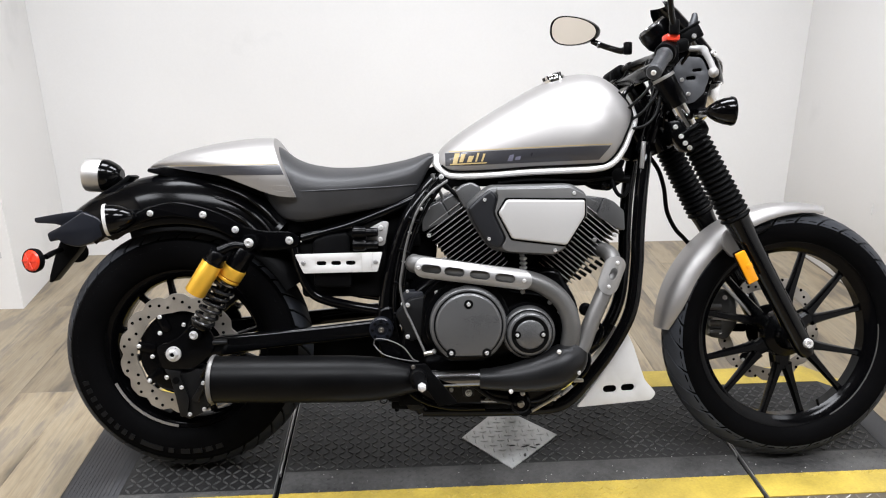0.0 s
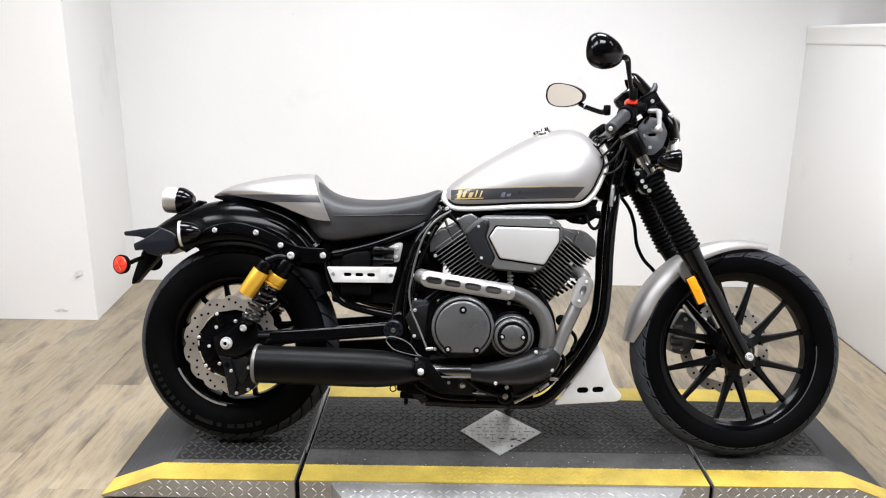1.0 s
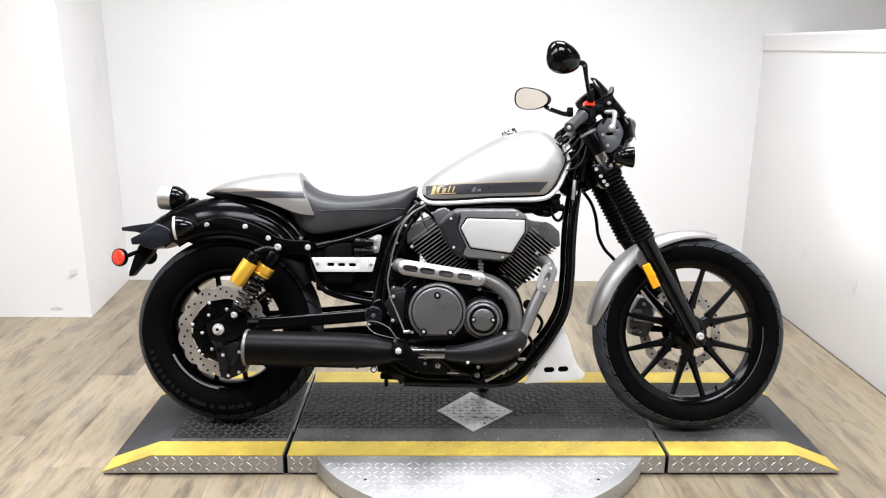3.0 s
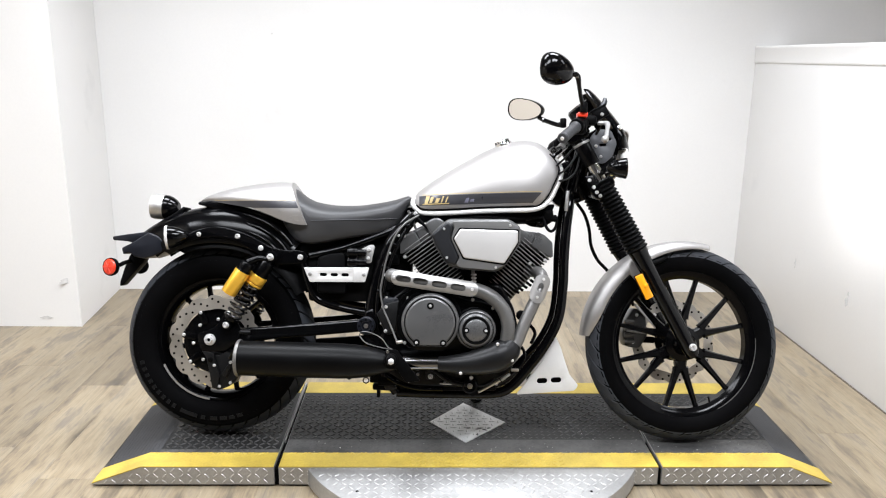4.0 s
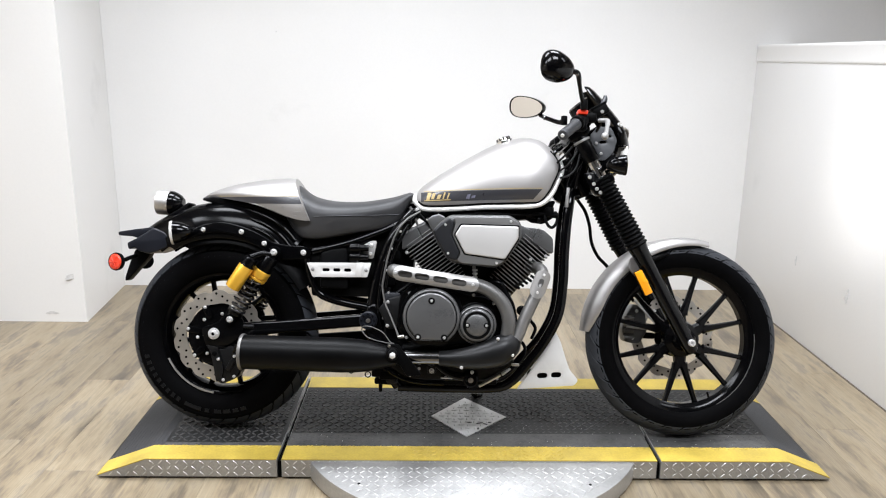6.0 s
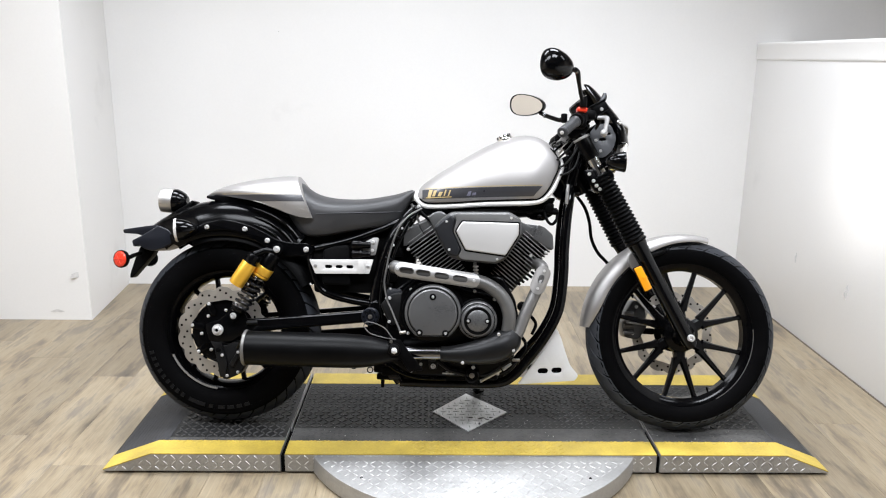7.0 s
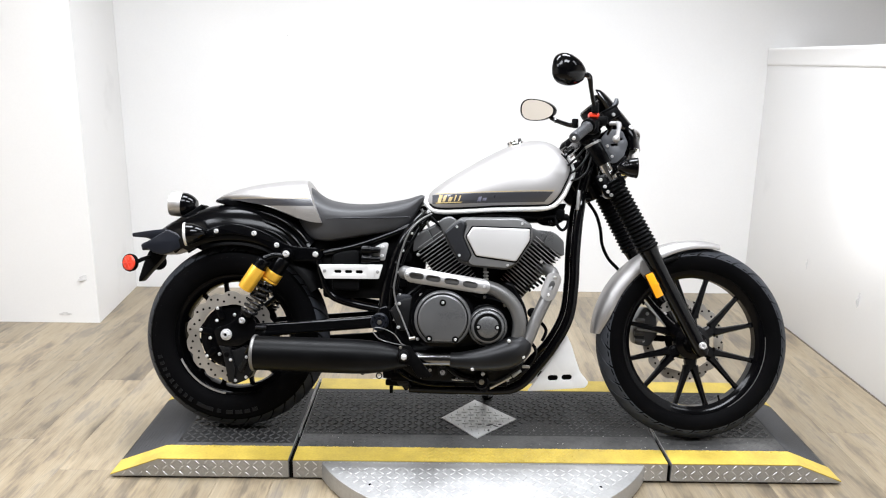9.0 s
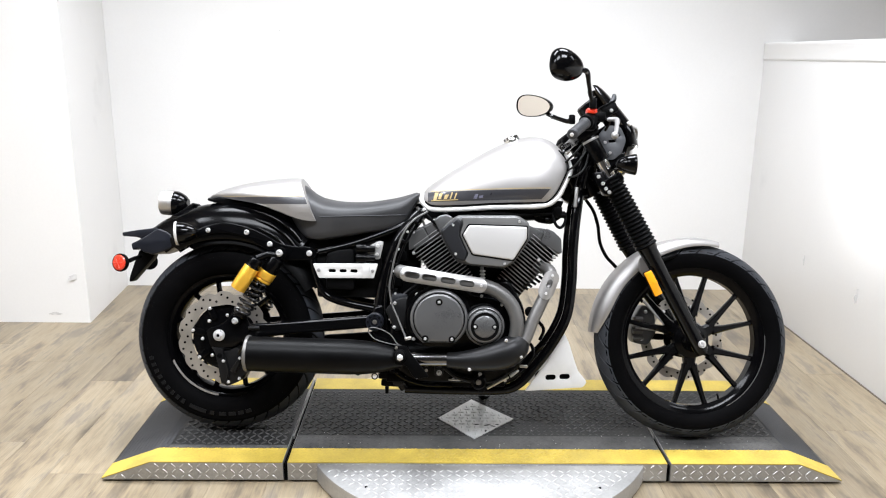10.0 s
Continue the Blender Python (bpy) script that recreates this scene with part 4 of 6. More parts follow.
# ---- rear fender and what it carries ----
def fender_shell(cx, cz, r, half, drop, a0, a1, n, thick=0.004, crown=0.5, widen=None):
    """A mudguard bent round a wheel: rounded crown and side skirts."""
    rings = []
    prof = []
    for k in range(13):
        t = -1 + 2 * k / 12
        prof.append((half * math.copysign(min(1.0, abs(math.sin(t * math.pi / 2)) ** 0.8), t), -drop * (1 - math.cos(t * math.pi / 2)) ** crown if abs(t) > 0 else 0.0))
    for i in range(n + 1):
        u = i / n
        a = radians(a0 + (a1 - a0) * u)
        s, d = widen(u) if widen else (1.0, 1.0)
        out = [(cx + (r + q * d) * math.cos(a), y * s, cz + (r + q * d) * math.sin(a)) for y, q in prof]
        inn = [(cx + (r - thick + q * d) * math.cos(a), y * s * 0.965, cz + (r - thick + q * d) * math.sin(a)) for y, q in prof[::-1]]
        rings.append(out + inn)
    return loft(rings)


rear_fender = part("rear_fender", fender_shell(RX, RR, 0.446, 0.106, 0.120, 127, 50, 40, 0.004, 1.2, lambda u: (0.62 + 0.38 * min(1, u * 3.2) if u < 0.32 else 1.0, 0.85 if u < 0.1 else 1.0)), M_FENDER, bike, "gloss black rear fender", 50)
part("fender_liner", fender_shell(RX, RR, 0.392, 0.096, 0.086, 110, 30, 24, 0.003), M_MATTE, rear_fender)
for k in range(3):
    pts = [(RX + r * math.cos(radians(a)), -0.098 - 0.003 * k, RR + r * math.sin(radians(a))) for r, a in ((0.428 - 0.026 * k, 78 - 2 * k), (0.426 - 0.026 * k, 68 - k), (0.418 - 0.026 * k, 59), (0.405 - 0.026 * k, 52))]
    pts = [(*p, r) for p, r in zip(pts, (0.0008, 0.006, 0.0085, 0.0075))]
    part("fender_rib", tube(pts, 0.0065, 10, 5, 0.7), M_FENDER, rear_fender, "raised rib")
strut = [(-0.905, 0.640), (-0.860, 0.662), (-0.819, 0.680), (-0.760, 0.690), (-0.693, 0.676), (-0.640, 0.655), (-0.590, 0.628), (-0.540, 0.617), (-0.488, 0.615), (-0.466, 0.600), (-0.470, 0.580), (-0.500, 0.572),
         (-0.560, 0.570), (-0.600, 0.585), (-0.640, 0.610), (-0.700, 0.642), (-0.760, 0.655), (-0.819, 0.650), (-0.870, 0.632)]
strut = [tuple(p) for p in smooth_path(strut + strut[:1], 3)[:-1]]
rail = part("fender_strut", plate(strut, -0.112, -0.102, 0.003), M_FENDER, bike, "gloss black fender strut")
for x, z, r in ((-0.819, 0.664, 0.009), (-0.693, 0.659, 0.010), (-0.617, 0.622, 0.010), (-0.488, 0.594, 0.011)):
    part("strut_bolt", bolt(x, -0.1165, z, r, 0.006), M_BOLT, rail)
part("strut_left", plate(strut, 0.102, 0.116, 0.004), M_GLOSS, bike)
# tail lamp
tail = part("tail_lamp", turned([(0.0001, 0.046), (0.018, 0.0455), (0.0215, 0.042), (0.028, 0.036), (0.036, 0.022), (0.0405, 0.010), (0.041, 0.0), (0.040, -0.002)], (-0.970, 0, 0.756), (1, 0, -0.06), 40), M_GLOSS, bike, "black bullet tail lamp with a chrome rim")
part("lamp_rim", turned([(0.036, -0.044), (0.041, -0.042), (0.0425, -0.037), (0.0428, -0.020), (0.0425, -0.003), (0.041, 0.0), (0.036, 0.0)], (-0.970, 0, 0.756), (1, 0, -0.06), 40), M_RIM, tail, "brushed chrome rim")
part("lamp_lens", turned([(0.0001, -0.046), (0.020, -0.045), (0.037, -0.041)], (-0.970, 0, 0.756), (1, 0, -0.06), 40), M_RED, tail, "red lens")
part("lamp_bracket", plate([(-0.985, 0.700), (-0.940, 0.716), (-0.905, 0.735), (-0.890, 0.752), (-0.900, 0.757), (-0.930, 0.735), (-0.970, 0.712)], -0.03, 0.03, 0.003), M_MATTE, tail)
# number plate carrier of dark plastic, and the rear indicators
carrier = part("plate_carrier", plate(rounded([(-1.000, 0.668), (-0.965, 0.655), (-0.945, 0.636), (-0.950, 0.606), (-0.985, 0.590), (-1.014, 0.581), (-1.045, 0.588), (-1.064, 0.602), (-1.082, 0.594), (-1.088, 0.616), (-1.056, 0.632)], 0.006), -0.074, 0.074, 0.010, segments=3), M_NOSE, bike, "dark grey plastic plate carrier")
part("carrier_fin", plate(rounded([(-1.128, 0.653), (-1.075, 0.662), (-1.010, 0.671), (-0.990, 0.660), (-1.040, 0.626), (-1.078, 0.638), (-1.126, 0.641)], 0.005), -0.050, 0.050, 0.004), M_NOSE, carrier)
part("carrier_stem", plate(rounded([(-1.080, 0.596), (-1.026, 0.592), (-1.038, 0.566), (-1.070, 0.530), (-1.104, 0.490), (-1.114, 0.486), (-1.114, 0.500), (-1.098, 0.552)], 0.006), -0.020, 0.020, 0.005), M_MATTE, carrier)
part("far_indicator", turned([(0.0001, -0.032), (0.016, -0.028), (0.025, -0.012), (0.028, 0.006), (0.0001, 0.010)], (-1.096, 0.105, 0.552), (0.35, -0.93, 0.05), 28), M_MATTE, carrier, "black far-side indicator shell")
part("indicator_stalk", tube([(-1.075, -0.03, 0.572), (-1.08, -0.07, 0.566), (-1.085, -0.09, 0.560)], 0.007, 10), M_MATTE, carrier)
ind = part("rear_reflector", turned([(0.0001, 0.010), (0.022, 0.008), (0.026, 0.004), (0.027, -0.002)], (-1.106, -0.112, 0.554), (-0.35, -0.94, 0.0), 36), M_RED, carrier, "round red reflector lens")
part("reflector_rim", turned([(0.0255, 0.004), (0.0285, 0.005), (0.030, 0.0), (0.028, -0.010), (0.012, -0.022), (0.0001, -0.024)], (-1.106, -0.112, 0.554), (-0.35, -0.94, 0.0), 36), M_MATTE, carrier)
for k in range(3):
    part("lens_rib", moved(rod((-0.021, -0.0125, 0), (0.021, -0.0125, 0), 0.0012, None, 6), Matrix.Translation((-1.106, -0.112, 0.554)) @ Matrix.Rotation(-0.36, 4, "Z") @ Matrix.Rotation(k * 1.047, 4, "Y")), M_RED, carrier)


def bullet_lamp(name, centre, axis, size, glass, label):
    """A bullet indicator: tapered shell, bright rim and lens; axis points to the lens."""
    s = size
    body = part(name, turned([(0.0001, -1.75 * s), (0.25 * s, -1.70 * s), (0.46 * s, -1.48 * s), (0.74 * s, -1.02 * s), (0.93 * s, -0.48 * s), (1.0 * s, 0.0), (0.97 * s, 0.05 * s)], centre, axis, 36), M_GLOSS, bike, label)
    part("lamp_rim", turned([(0.90 * s, 0.20 * s), (1.0 * s, 0.19 * s), (1.03 * s, 0.12 * s), (1.03 * s, 0.0), (1.0 * s, -0.02 * s)], centre, axis, 36), M_BRIGHT if glass is M_BRIGHT else M_GLOSS, body)
    part("lamp_lens", turned([(0.0001, 0.34 * s), (0.5 * s, 0.30 * s), (0.93 * s, 0.16 * s)], centre, axis, 36), glass, body)
    return body


signal = bullet_lamp("rear_indicator", (-0.905, -0.150, 0.652), (-0.97, -0.20, -0.10), 0.037, M_BRIGHT, "black bullet indicator with a pale rim")
part("indicator_arm", rod((-0.872, -0.10, 0.655), (-0.868, -0.145, 0.655), 0.009), M_GLOSS, signal)

# ---- shock absorbers ----
for side in (-1, 1):
    y = 0.150 * side
    a, b = Vector((-0.574, y, 0.594)), Vector((-0.712, y, 0.376))
    d = (b - a).normalized()
    shock = part("shock_absorber", join(rod(a + d * 0.018, a + d * 0.075, 0.0245, 0.0265, 24, 0.004), rod(a - d * 0.012, a + d * 0.03, 0.013, 0.018, 16)), M_SATIN, bike, "gold and black rear shock with a remote reservoir")
    part("upper_eye", turned([(0.008, -0.016), (0.018, -0.016), (0.019, -0.012), (0.019, 0.012), (0.018, 0.016), (0.008, 0.016)], a, (0, 1, 0), 24), M_SATIN, shock)
    part("eye_bolt", bolt(a.x, a.y + side * 0.017, a.z, 0.013, 0.008, (0, side, 0)), M_BOLT, shock)
    part("preload_collar", rod(a + d * 0.070, a + d * 0.097, 0.0285, 0.0285, 24, 0.002), M_GOLD, shock, "gold anodised preload collar")
    part("lock_ring", rod(a + d * 0.099, a + d * 0.107, 0.0275, 0.0275, 24, 0.002), M_GOLD, shock, "gold lock ring")
    part("damper_rod", rod(a + d * 0.11, b - d * 0.03, 0.009, None, 16), M_STEEL, shock)
    part("damper_body", rod(a + d * 0.118, a + d * 0.178, 0.0165, None, 20, 0.002), M_GLOSS, shock)
    part("collar_ring", rod(a + d * 0.109, a + d * 0.115, 0.0285, None, 24, 0.001), M_SPRING, shock)
    rows, turns = [], 6.5
    q = d.to_track_quat("Z", "Y").to_matrix()
    for k in range(int(turns * 12) + 1):
        t = k / 12 * 2 * math.pi
        h = 0.119 + (0.232 - 0.119) * k / (turns * 12)
        p = a + d * h + q @ Vector((0.0245 * math.cos(t), 0.0245 * math.sin(t), 0))
        rows.append((*p, 0.0046))
    part("spring", tube(rows, 0.0046, 8, 1), M_WIRE, shock, "dark glossy coil spring")
    part("spring_seat", rod(b - d * 0.030, b - d * 0.018, 0.027, 0.023, 24, 0.002), M_SATIN, shock)
    part("lower_eye", turned([(0.006, -0.018), (0.017, -0.018), (0.018, -0.014), (0.018, 0.014), (0.017, 0.018), (0.006, 0.018)], b, (0, 1, 0), 24), M_SATIN, shock)
    part("eye_bolt", bolt(b.x, b.y + side * 0.019, b.z, 0.012, 0.008, (0, side, 0)), M_BOLT, shock)
    ra, rb = Vector((-0.642, y * 1.2, 0.572)), Vector((-0.702, y * 1.2, 0.478))
    part("reservoir", rod(ra + (rb - ra) * 0.2, rb, 0.0245, None, 28, 0.004), M_GOLD, shock, "gold anodised reservoir")
    part("reservoir_cap", join(rod(ra - (rb - ra) * 0.04, ra + (rb - ra) * 0.22, 0.0215, 0.0225, 24, 0.004), rod(ra + (rb - ra) * 0.20, ra + (rb - ra) * 0.25, 0.0255, None, 24, 0.002)), M_SATIN, shock)
    part("reservoir_link", tube([(*(ra + Vector((0.0, 0, 0.004))), 0.012), ((ra.x + a.x) / 2, y * 1.13, 0.589, 0.010), (a.x - 0.006, y * 1.03, a.z - 0.012, 0.012)], 0.010, 12, 5), M_SATIN, shock)

# ---- swingarm, axle plates, rear caliper ----
for side in (-1, 1):
    arm_outline = rounded([(-0.262, 0.400), (-0.262, 0.360), (-0.400, 0.346), (-0.560, 0.330), (-0.690, 0.312), (-0.730, 0.300), (-0.800, 0.298), (-0.806, 0.345), (-0.735, 0.362), (-0.690, 0.362), (-0.560, 0.372), (-0.400, 0.386)], 0.012)
    arm = part("swingarm", plate(arm_outline, side * 0.138, side * 0.108, 0.008, segments=3), M_GLOSS, bike, "gloss black swingarm")
    ax = part("axle_plate", plate(rounded([(-0.812, 0.345), (-0.795, 0.285), (-0.720, 0.290), (-0.672, 0.330), (-0.672, 0.372), (-0.700, 0.402), (-0.728, 0.396), (-0.760, 0.362)], 0.016), side * 0.147, side * 0.136, 0.003), M_SATIN, arm)
    part("axle_nut", join(turned([(0.0085, 0.0045), (0.0175, 0.004), (0.0185, 0.002), (0.0185, -0.006)], (RX, side * 0.148, RR + 0.012), (0, side, 0), 28), turned([(0.0058, 0.009), (0.0066, 0.015), (0.0098, 0.015), (0.0118, 0.0125), (0.0118, 0.002)], (RX, side * 0.148, RR + 0.012), (0, side, 0), 6)), M_BOLT, arm, "bright axle nut and washer")
    part("axle_bore", turned([(0.0001, 0.009), (0.0062, 0.009)], (RX, side * 0.148, RR + 0.012), (0, side, 0), 16), M_DARK, arm)
    part("adjuster", rod((-0.675, side * 0.142, 0.352), (-0.640, side * 0.140, 0.352), 0.007, None, 16, 0.002), M_COVER, arm)
pivot = part("pivot_cap", turned([(0.0001, 0.006), (0.014, 0.005), (0.016, 0.010), (0.026, 0.010), (0.029, 0.006), (0.029, -0.02)], (-0.268, -0.150, 0.379), (0, -1, 0), 32), M_NOSE, bike, "grey rubber pivot cap")
for k in range(8):
    a = 2 * math.pi * k / 8
    part("cap_notch", rod((-0.268 + 0.021 * math.cos(a), -0.162, 0.379 + 0.021 * math.sin(a)), (-0.268 + 0.021 * math.cos(a), -0.156, 0.379 + 0.021 * math.sin(a)), 0.0035, None, 8), M_MATTE, pivot)
part("pivot_bolt", bolt(-0.268, -0.158, 0.379, 0.0085, 0.006), M_STEEL, pivot, "steel pivot bolt")
caliper = part("rear_caliper", plate(rounded([(-0.785, 0.282), (-0.740, 0.275), (-0.716, 0.290), (-0.690, 0.272), (-0.680, 0.215), (-0.700, 0.180), (-0.742, 0.162), (-0.760, 0.175), (-0.752, 0.215), (-0.770, 0.262)], 0.008), -0.140, -0.076, 0.005), M_COVER, bike, "black rear brake caliper")
part("caliper_arm", plate(rounded([(-0.792, 0.290), (-0.752, 0.284), (-0.755, 0.272), (-0.735, 0.215), (-0.742, 0.172), (-0.758, 0.172), (-0.768, 0.225), (-0.778, 0.268)], 0.004), -0.150, -0.139, 0.002), M_COVER, caliper)
part("caliper_arm", plate(rounded([(-0.730, 0.215), (-0.700, 0.262), (-0.690, 0.258), (-0.715, 0.205)], 0.004), -0.150, -0.139, 0.002), M_COVER, caliper)
for x, z in ((-0.752, 0.245), (-0.700, 0.255), (-0.735, 0.178), (-0.700, 0.190)):
    part("caliper_bolt", bolt(x, -0.1505, z, 0.006, 0.005), M_BOLT, caliper)
part("caliper_pin", rod((-0.765, -0.152, 0.262), (-0.765, -0.138, 0.262), 0.009, 0.008, 16, 0.002), M_MATTE, caliper)
part("brake_pipe", tube([(-0.705, -0.150, 0.268), (-0.690, -0.156, 0.292), (-0.668, -0.150, 0.306), (-0.600, -0.120, 0.325)], 0.004, 10), M_GLOSS, caliper)

# ---- exhaust ----
YM = -0.205
muffler = part("muffler", turned([(0.030, 0.0), (0.050, 0.0), (0.0535, 0.003), (0.0540, 0.012), (0.0545, 0.10), (0.0548, 0.25), (0.0545, 0.32), (0.0522, 0.37), (0.047, 0.41), (0.040, 0.44), (0.032, 0.468), (0.027, 0.49)], (-0.662, YM, 0.278), (0.9998, 0.0, -0.014), 56), M_MUFFLER, bike, "satin black slip-on muffler")
part("end_ring", turned([(0.030, -0.002), (0.0545, -0.002), (0.0575, 0.001), (0.0580, 0.006), (0.0570, 0.009), (0.055, 0.009)], (-0.662, YM, 0.278), (0.9998, 0, -0.014), 56), M_HEADER, muffler, "grey end ring")
part("end_cap", turned([(0.0001, 0.030), (0.024, 0.030), (0.026, 0.004), (0.032, 0.002)], (-0.662, YM, 0.278), (0.9998, 0, -0.014), 40), M_MATTE, muffler)
hanger = part("muffler_bracket", plate(rounded([(-0.200, 0.316), (-0.160, 0.317), (-0.150, 0.298), (-0.138, 0.285), (-0.088, 0.222), (-0.134, 0.216), (-0.160, 0.256), (-0.196, 0.258)], 0.008), -0.248, -0.241, 0.002), M_MATTE, muffler, "dark folded foot peg bracket")
part("peg_boss", turned([(0.0001, 0.018), (0.013, 0.017), (0.019, 0.012), (0.0205, 0.004), (0.0205, -0.02)], (-0.180, -0.250, 0.287), (0, -1, 0), 24), M_MATTE, hanger)
part("bracket_rivet", bolt(-0.191, -0.249, 0.310, 0.006, 0.004), M_STEEL, hanger)
peg_bar = part("foot_peg", rod((-0.180, -0.246, 0.288), (-0.171, -0.372, 0.299), 0.0150, 0.0135, 20, 0.003), M_MATTE, hanger, "black rubber foot peg with a bright end nut")
part("peg_nut", join(rod((-0.1710, -0.371, 0.299), (-0.1700, -0.386, 0.300), 0.0095, None, 6, 0.001), rod((-0.1700, -0.385, 0.300), (-0.1692, -0.396, 0.301), 0.0060, 0.0050, 12, 0.001)), M_BOLT, peg_bar, "bright hexagon nut")
pipe = part("exhaust_pipe", tube([(-0.200, YM, 0.270), (-0.12, YM, 0.271), (-0.02, YM, 0.272)], 0.0225, 20), M_SPRING, bike, "gloss black exhaust link pipe")
part("collector_cover", tube([(-0.035, -0.212, 0.270, 0.0235), (-0.005, -0.214, 0.270, 0.026), (0.05, -0.216, 0.273, 0.034), (0.10, -0.216, 0.281, 0.042), (0.145, -0.212, 0.294, 0.047), (0.178, -0.204, 0.315, 0.043), (0.196, -0.198, 0.338, 0.030)], 0.03, 28, 6), M_COVER, pipe, "satin dark grey collector cover")
for x, z, yy in ((0.034, 0.247, -0.243), (0.146, 0.338, -0.242), (0.192, 0.288, -0.240)):
    part("cover_screw", bolt(x, yy, z, 0.0062, 0.005, (0, -1, -0.2)), M_BOLT, pipe)
rear_header = part("rear_header", tube([(-0.188, -0.185, 0.543), (-0.170, -0.198, 0.540), (-0.05, -0.206, 0.522), (0.07, -0.208, 0.504), (0.125, -0.210, 0.482), (0.163, -0.210, 0.444), (0.180, -0.208, 0.395), (0.176, -0.204, 0.345), (0.168, -0.202, 0.320)], 0.0215, 24), M_PIPE, bike, "grey coated rear exhaust header")
front_header = part("front_header", tube([(0.255, -0.060, 0.560), (0.285, -0.110, 0.555), (0.292, -0.145, 0.535), (0.281, -0.165, 0.500), (0.256, -0.178, 0.447), (0.231, -0.186, 0.393), (0.212, -0.192, 0.345), (0.198, -0.196, 0.320)], 0.0195, 24), M_HEADER, bike, "grey coated front exhaust header")


def bent_shield(outline, holes, centre, direction, y, radius, parent, name, label):
    """A thin slotted heat shield bent round its pipe."""
    bm = plate(outline, y, y + 0.0035, 0.0, holes)
    c, d = Vector((centre[0], 0, centre[1])), Vector((direction[0], 0, direction[1])).normalized()
    across = Vector((-d.z, 0, d.x))
    for k in range(-4, 5):
        bmesh.ops.bisect_plane(bm, geom=bm.verts[:] + bm.edges[:] + bm.faces[:], plane_co=c + across * k * 0.006, plane_no=across)
    for v in bm.verts:
        s = (v.co - c).dot(across)
        v.co.y += radius - math.sqrt(max(radius * radius - s * s, 1e-6))
    return part(name, bm, M_ALU, parent, label, 40)


def tilted_line(p, q, u):
    return (p[0] + (q[0] - p[0]) * u, p[1] + (q[1] - p[1]) * u)


p0, p1 = (-0.182, 0.539), (0.082, 0.502)
tilt = math.degrees(math.atan2(p1[1] - p0[1], p1[0] - p0[0]))
mid = tilted_line(p0, p1, 0.5)
bent_shield(capsule(*mid, 0.272, 0.047, tilt, 8), [capsule(*tilted_line(p0, p1, u), 0.047, 0.0195, tilt, 5) for u in (0.135, 0.335, 0.555, 0.775)], mid, (p1[0] - p0[0], p1[1] - p0[1]), -0.2365, 0.030, rear_header, "heat_shield", "satin aluminium heat shield with four slots")
for u in (0.025, 0.94):
    x, z = tilted_line(p0, p1, u)
    part("shield_screw", bolt(x, -0.2370, z, 0.0055, 0.003), M_BOLT, rear_header)
f0, f1 = (0.293, 0.545), (0.266, 0.470)
fm = tilted_line(f0, f1, 0.5)
ft = math.degrees(math.atan2(f1[1] - f0[1], f1[0] - f0[0]))
bent_shield(capsule(*fm, 0.094, 0.050, ft, 8), [capsule(*tilted_line(f0, f1, 0.45), 0.030, 0.017, ft, 5)], fm, (f1[0] - f0[0], f1[1] - f0[1]), -0.198, 0.032, front_header, "heat_shield", "satin aluminium heat shield with one slot")
for u in (0.1, 0.85):
    x, z = tilted_line(f0, f1, u)
    part("shield_screw", bolt(x, -0.1985, z, 0.0055, 0.003), M_BOLT, front_header)


# ---- engine ----
engine = part("engine", plate(rounded([(-0.225, 0.300), (-0.215, 0.420), (-0.190, 0.470), (-0.120, 0.520), (0.160, 0.520), (0.205, 0.440), (0.220, 0.360), (0.200, 0.240), (0.120, 0.185), (-0.140, 0.185), (-0.200, 0.230)], 0.02), -0.150, 0.150, 0.012, segments=3), M_SATIN, bike, "dark grey air-cooled v-twin engine")
for pts, y0 in (([(-0.165, 0.470), (-0.120, 0.505), (-0.02, 0.510), (0.040, 0.470), (0.120, 0.460), (0.165, 0.420), (0.165, 0.350), (0.120, 0.312), (-0.02, 0.305), (-0.130, 0.308), (-0.175, 0.360)], -0.178),):
    part("case_half", plate(rounded(pts, 0.02), y0, -0.149, 0.006), M_SATIN, engine)


def cut_disc(cx, cz, R, floor_z):
    """A circle cut off flat at the bottom."""
    low = math.asin(max(-1.0, (floor_z - cz) / R))
    return [(cx + R * math.cos(low + (math.pi - 2 * low) * k / 60), cz + R * math.sin(low + (math.pi - 2 * low) * k / 60)) for k in range(61)]


def round_cover(cx, cz, R, cut, y, name, label):
    """A dished cover: black flange, bright-edged rim, groove and chamfered face."""
    part("cover_flange", plate(cut_disc(cx, cz, R * 1.13, cz - R * 1.05), y + 0.004, y + 0.034, 0.005), M_SATIN, engine)
    body = part(name, plate(cut_disc(cx, cz, R, cut - 0.004), y - 0.005, y + 0.030, 0.009, segments=4), M_ENGINE, engine, label, 50)
    part("cover_groove", plate(cut_disc(cx, cz, R * 0.895, cut - 0.001), y - 0.0065, y - 0.002, 0.0006), M_DARK, body)
    return body


CX, CZ = -0.062, 0.401
clutch = round_cover(CX, CZ, 0.090, 0.330, -0.197, "clutch_cover", "round dark grey clutch cover")
part("cover_face", plate(cut_disc(CX, CZ, 0.077, 0.331), -0.2135, -0.200, 0.0065, segments=3), M_ENGINE, clutch, "", 50)
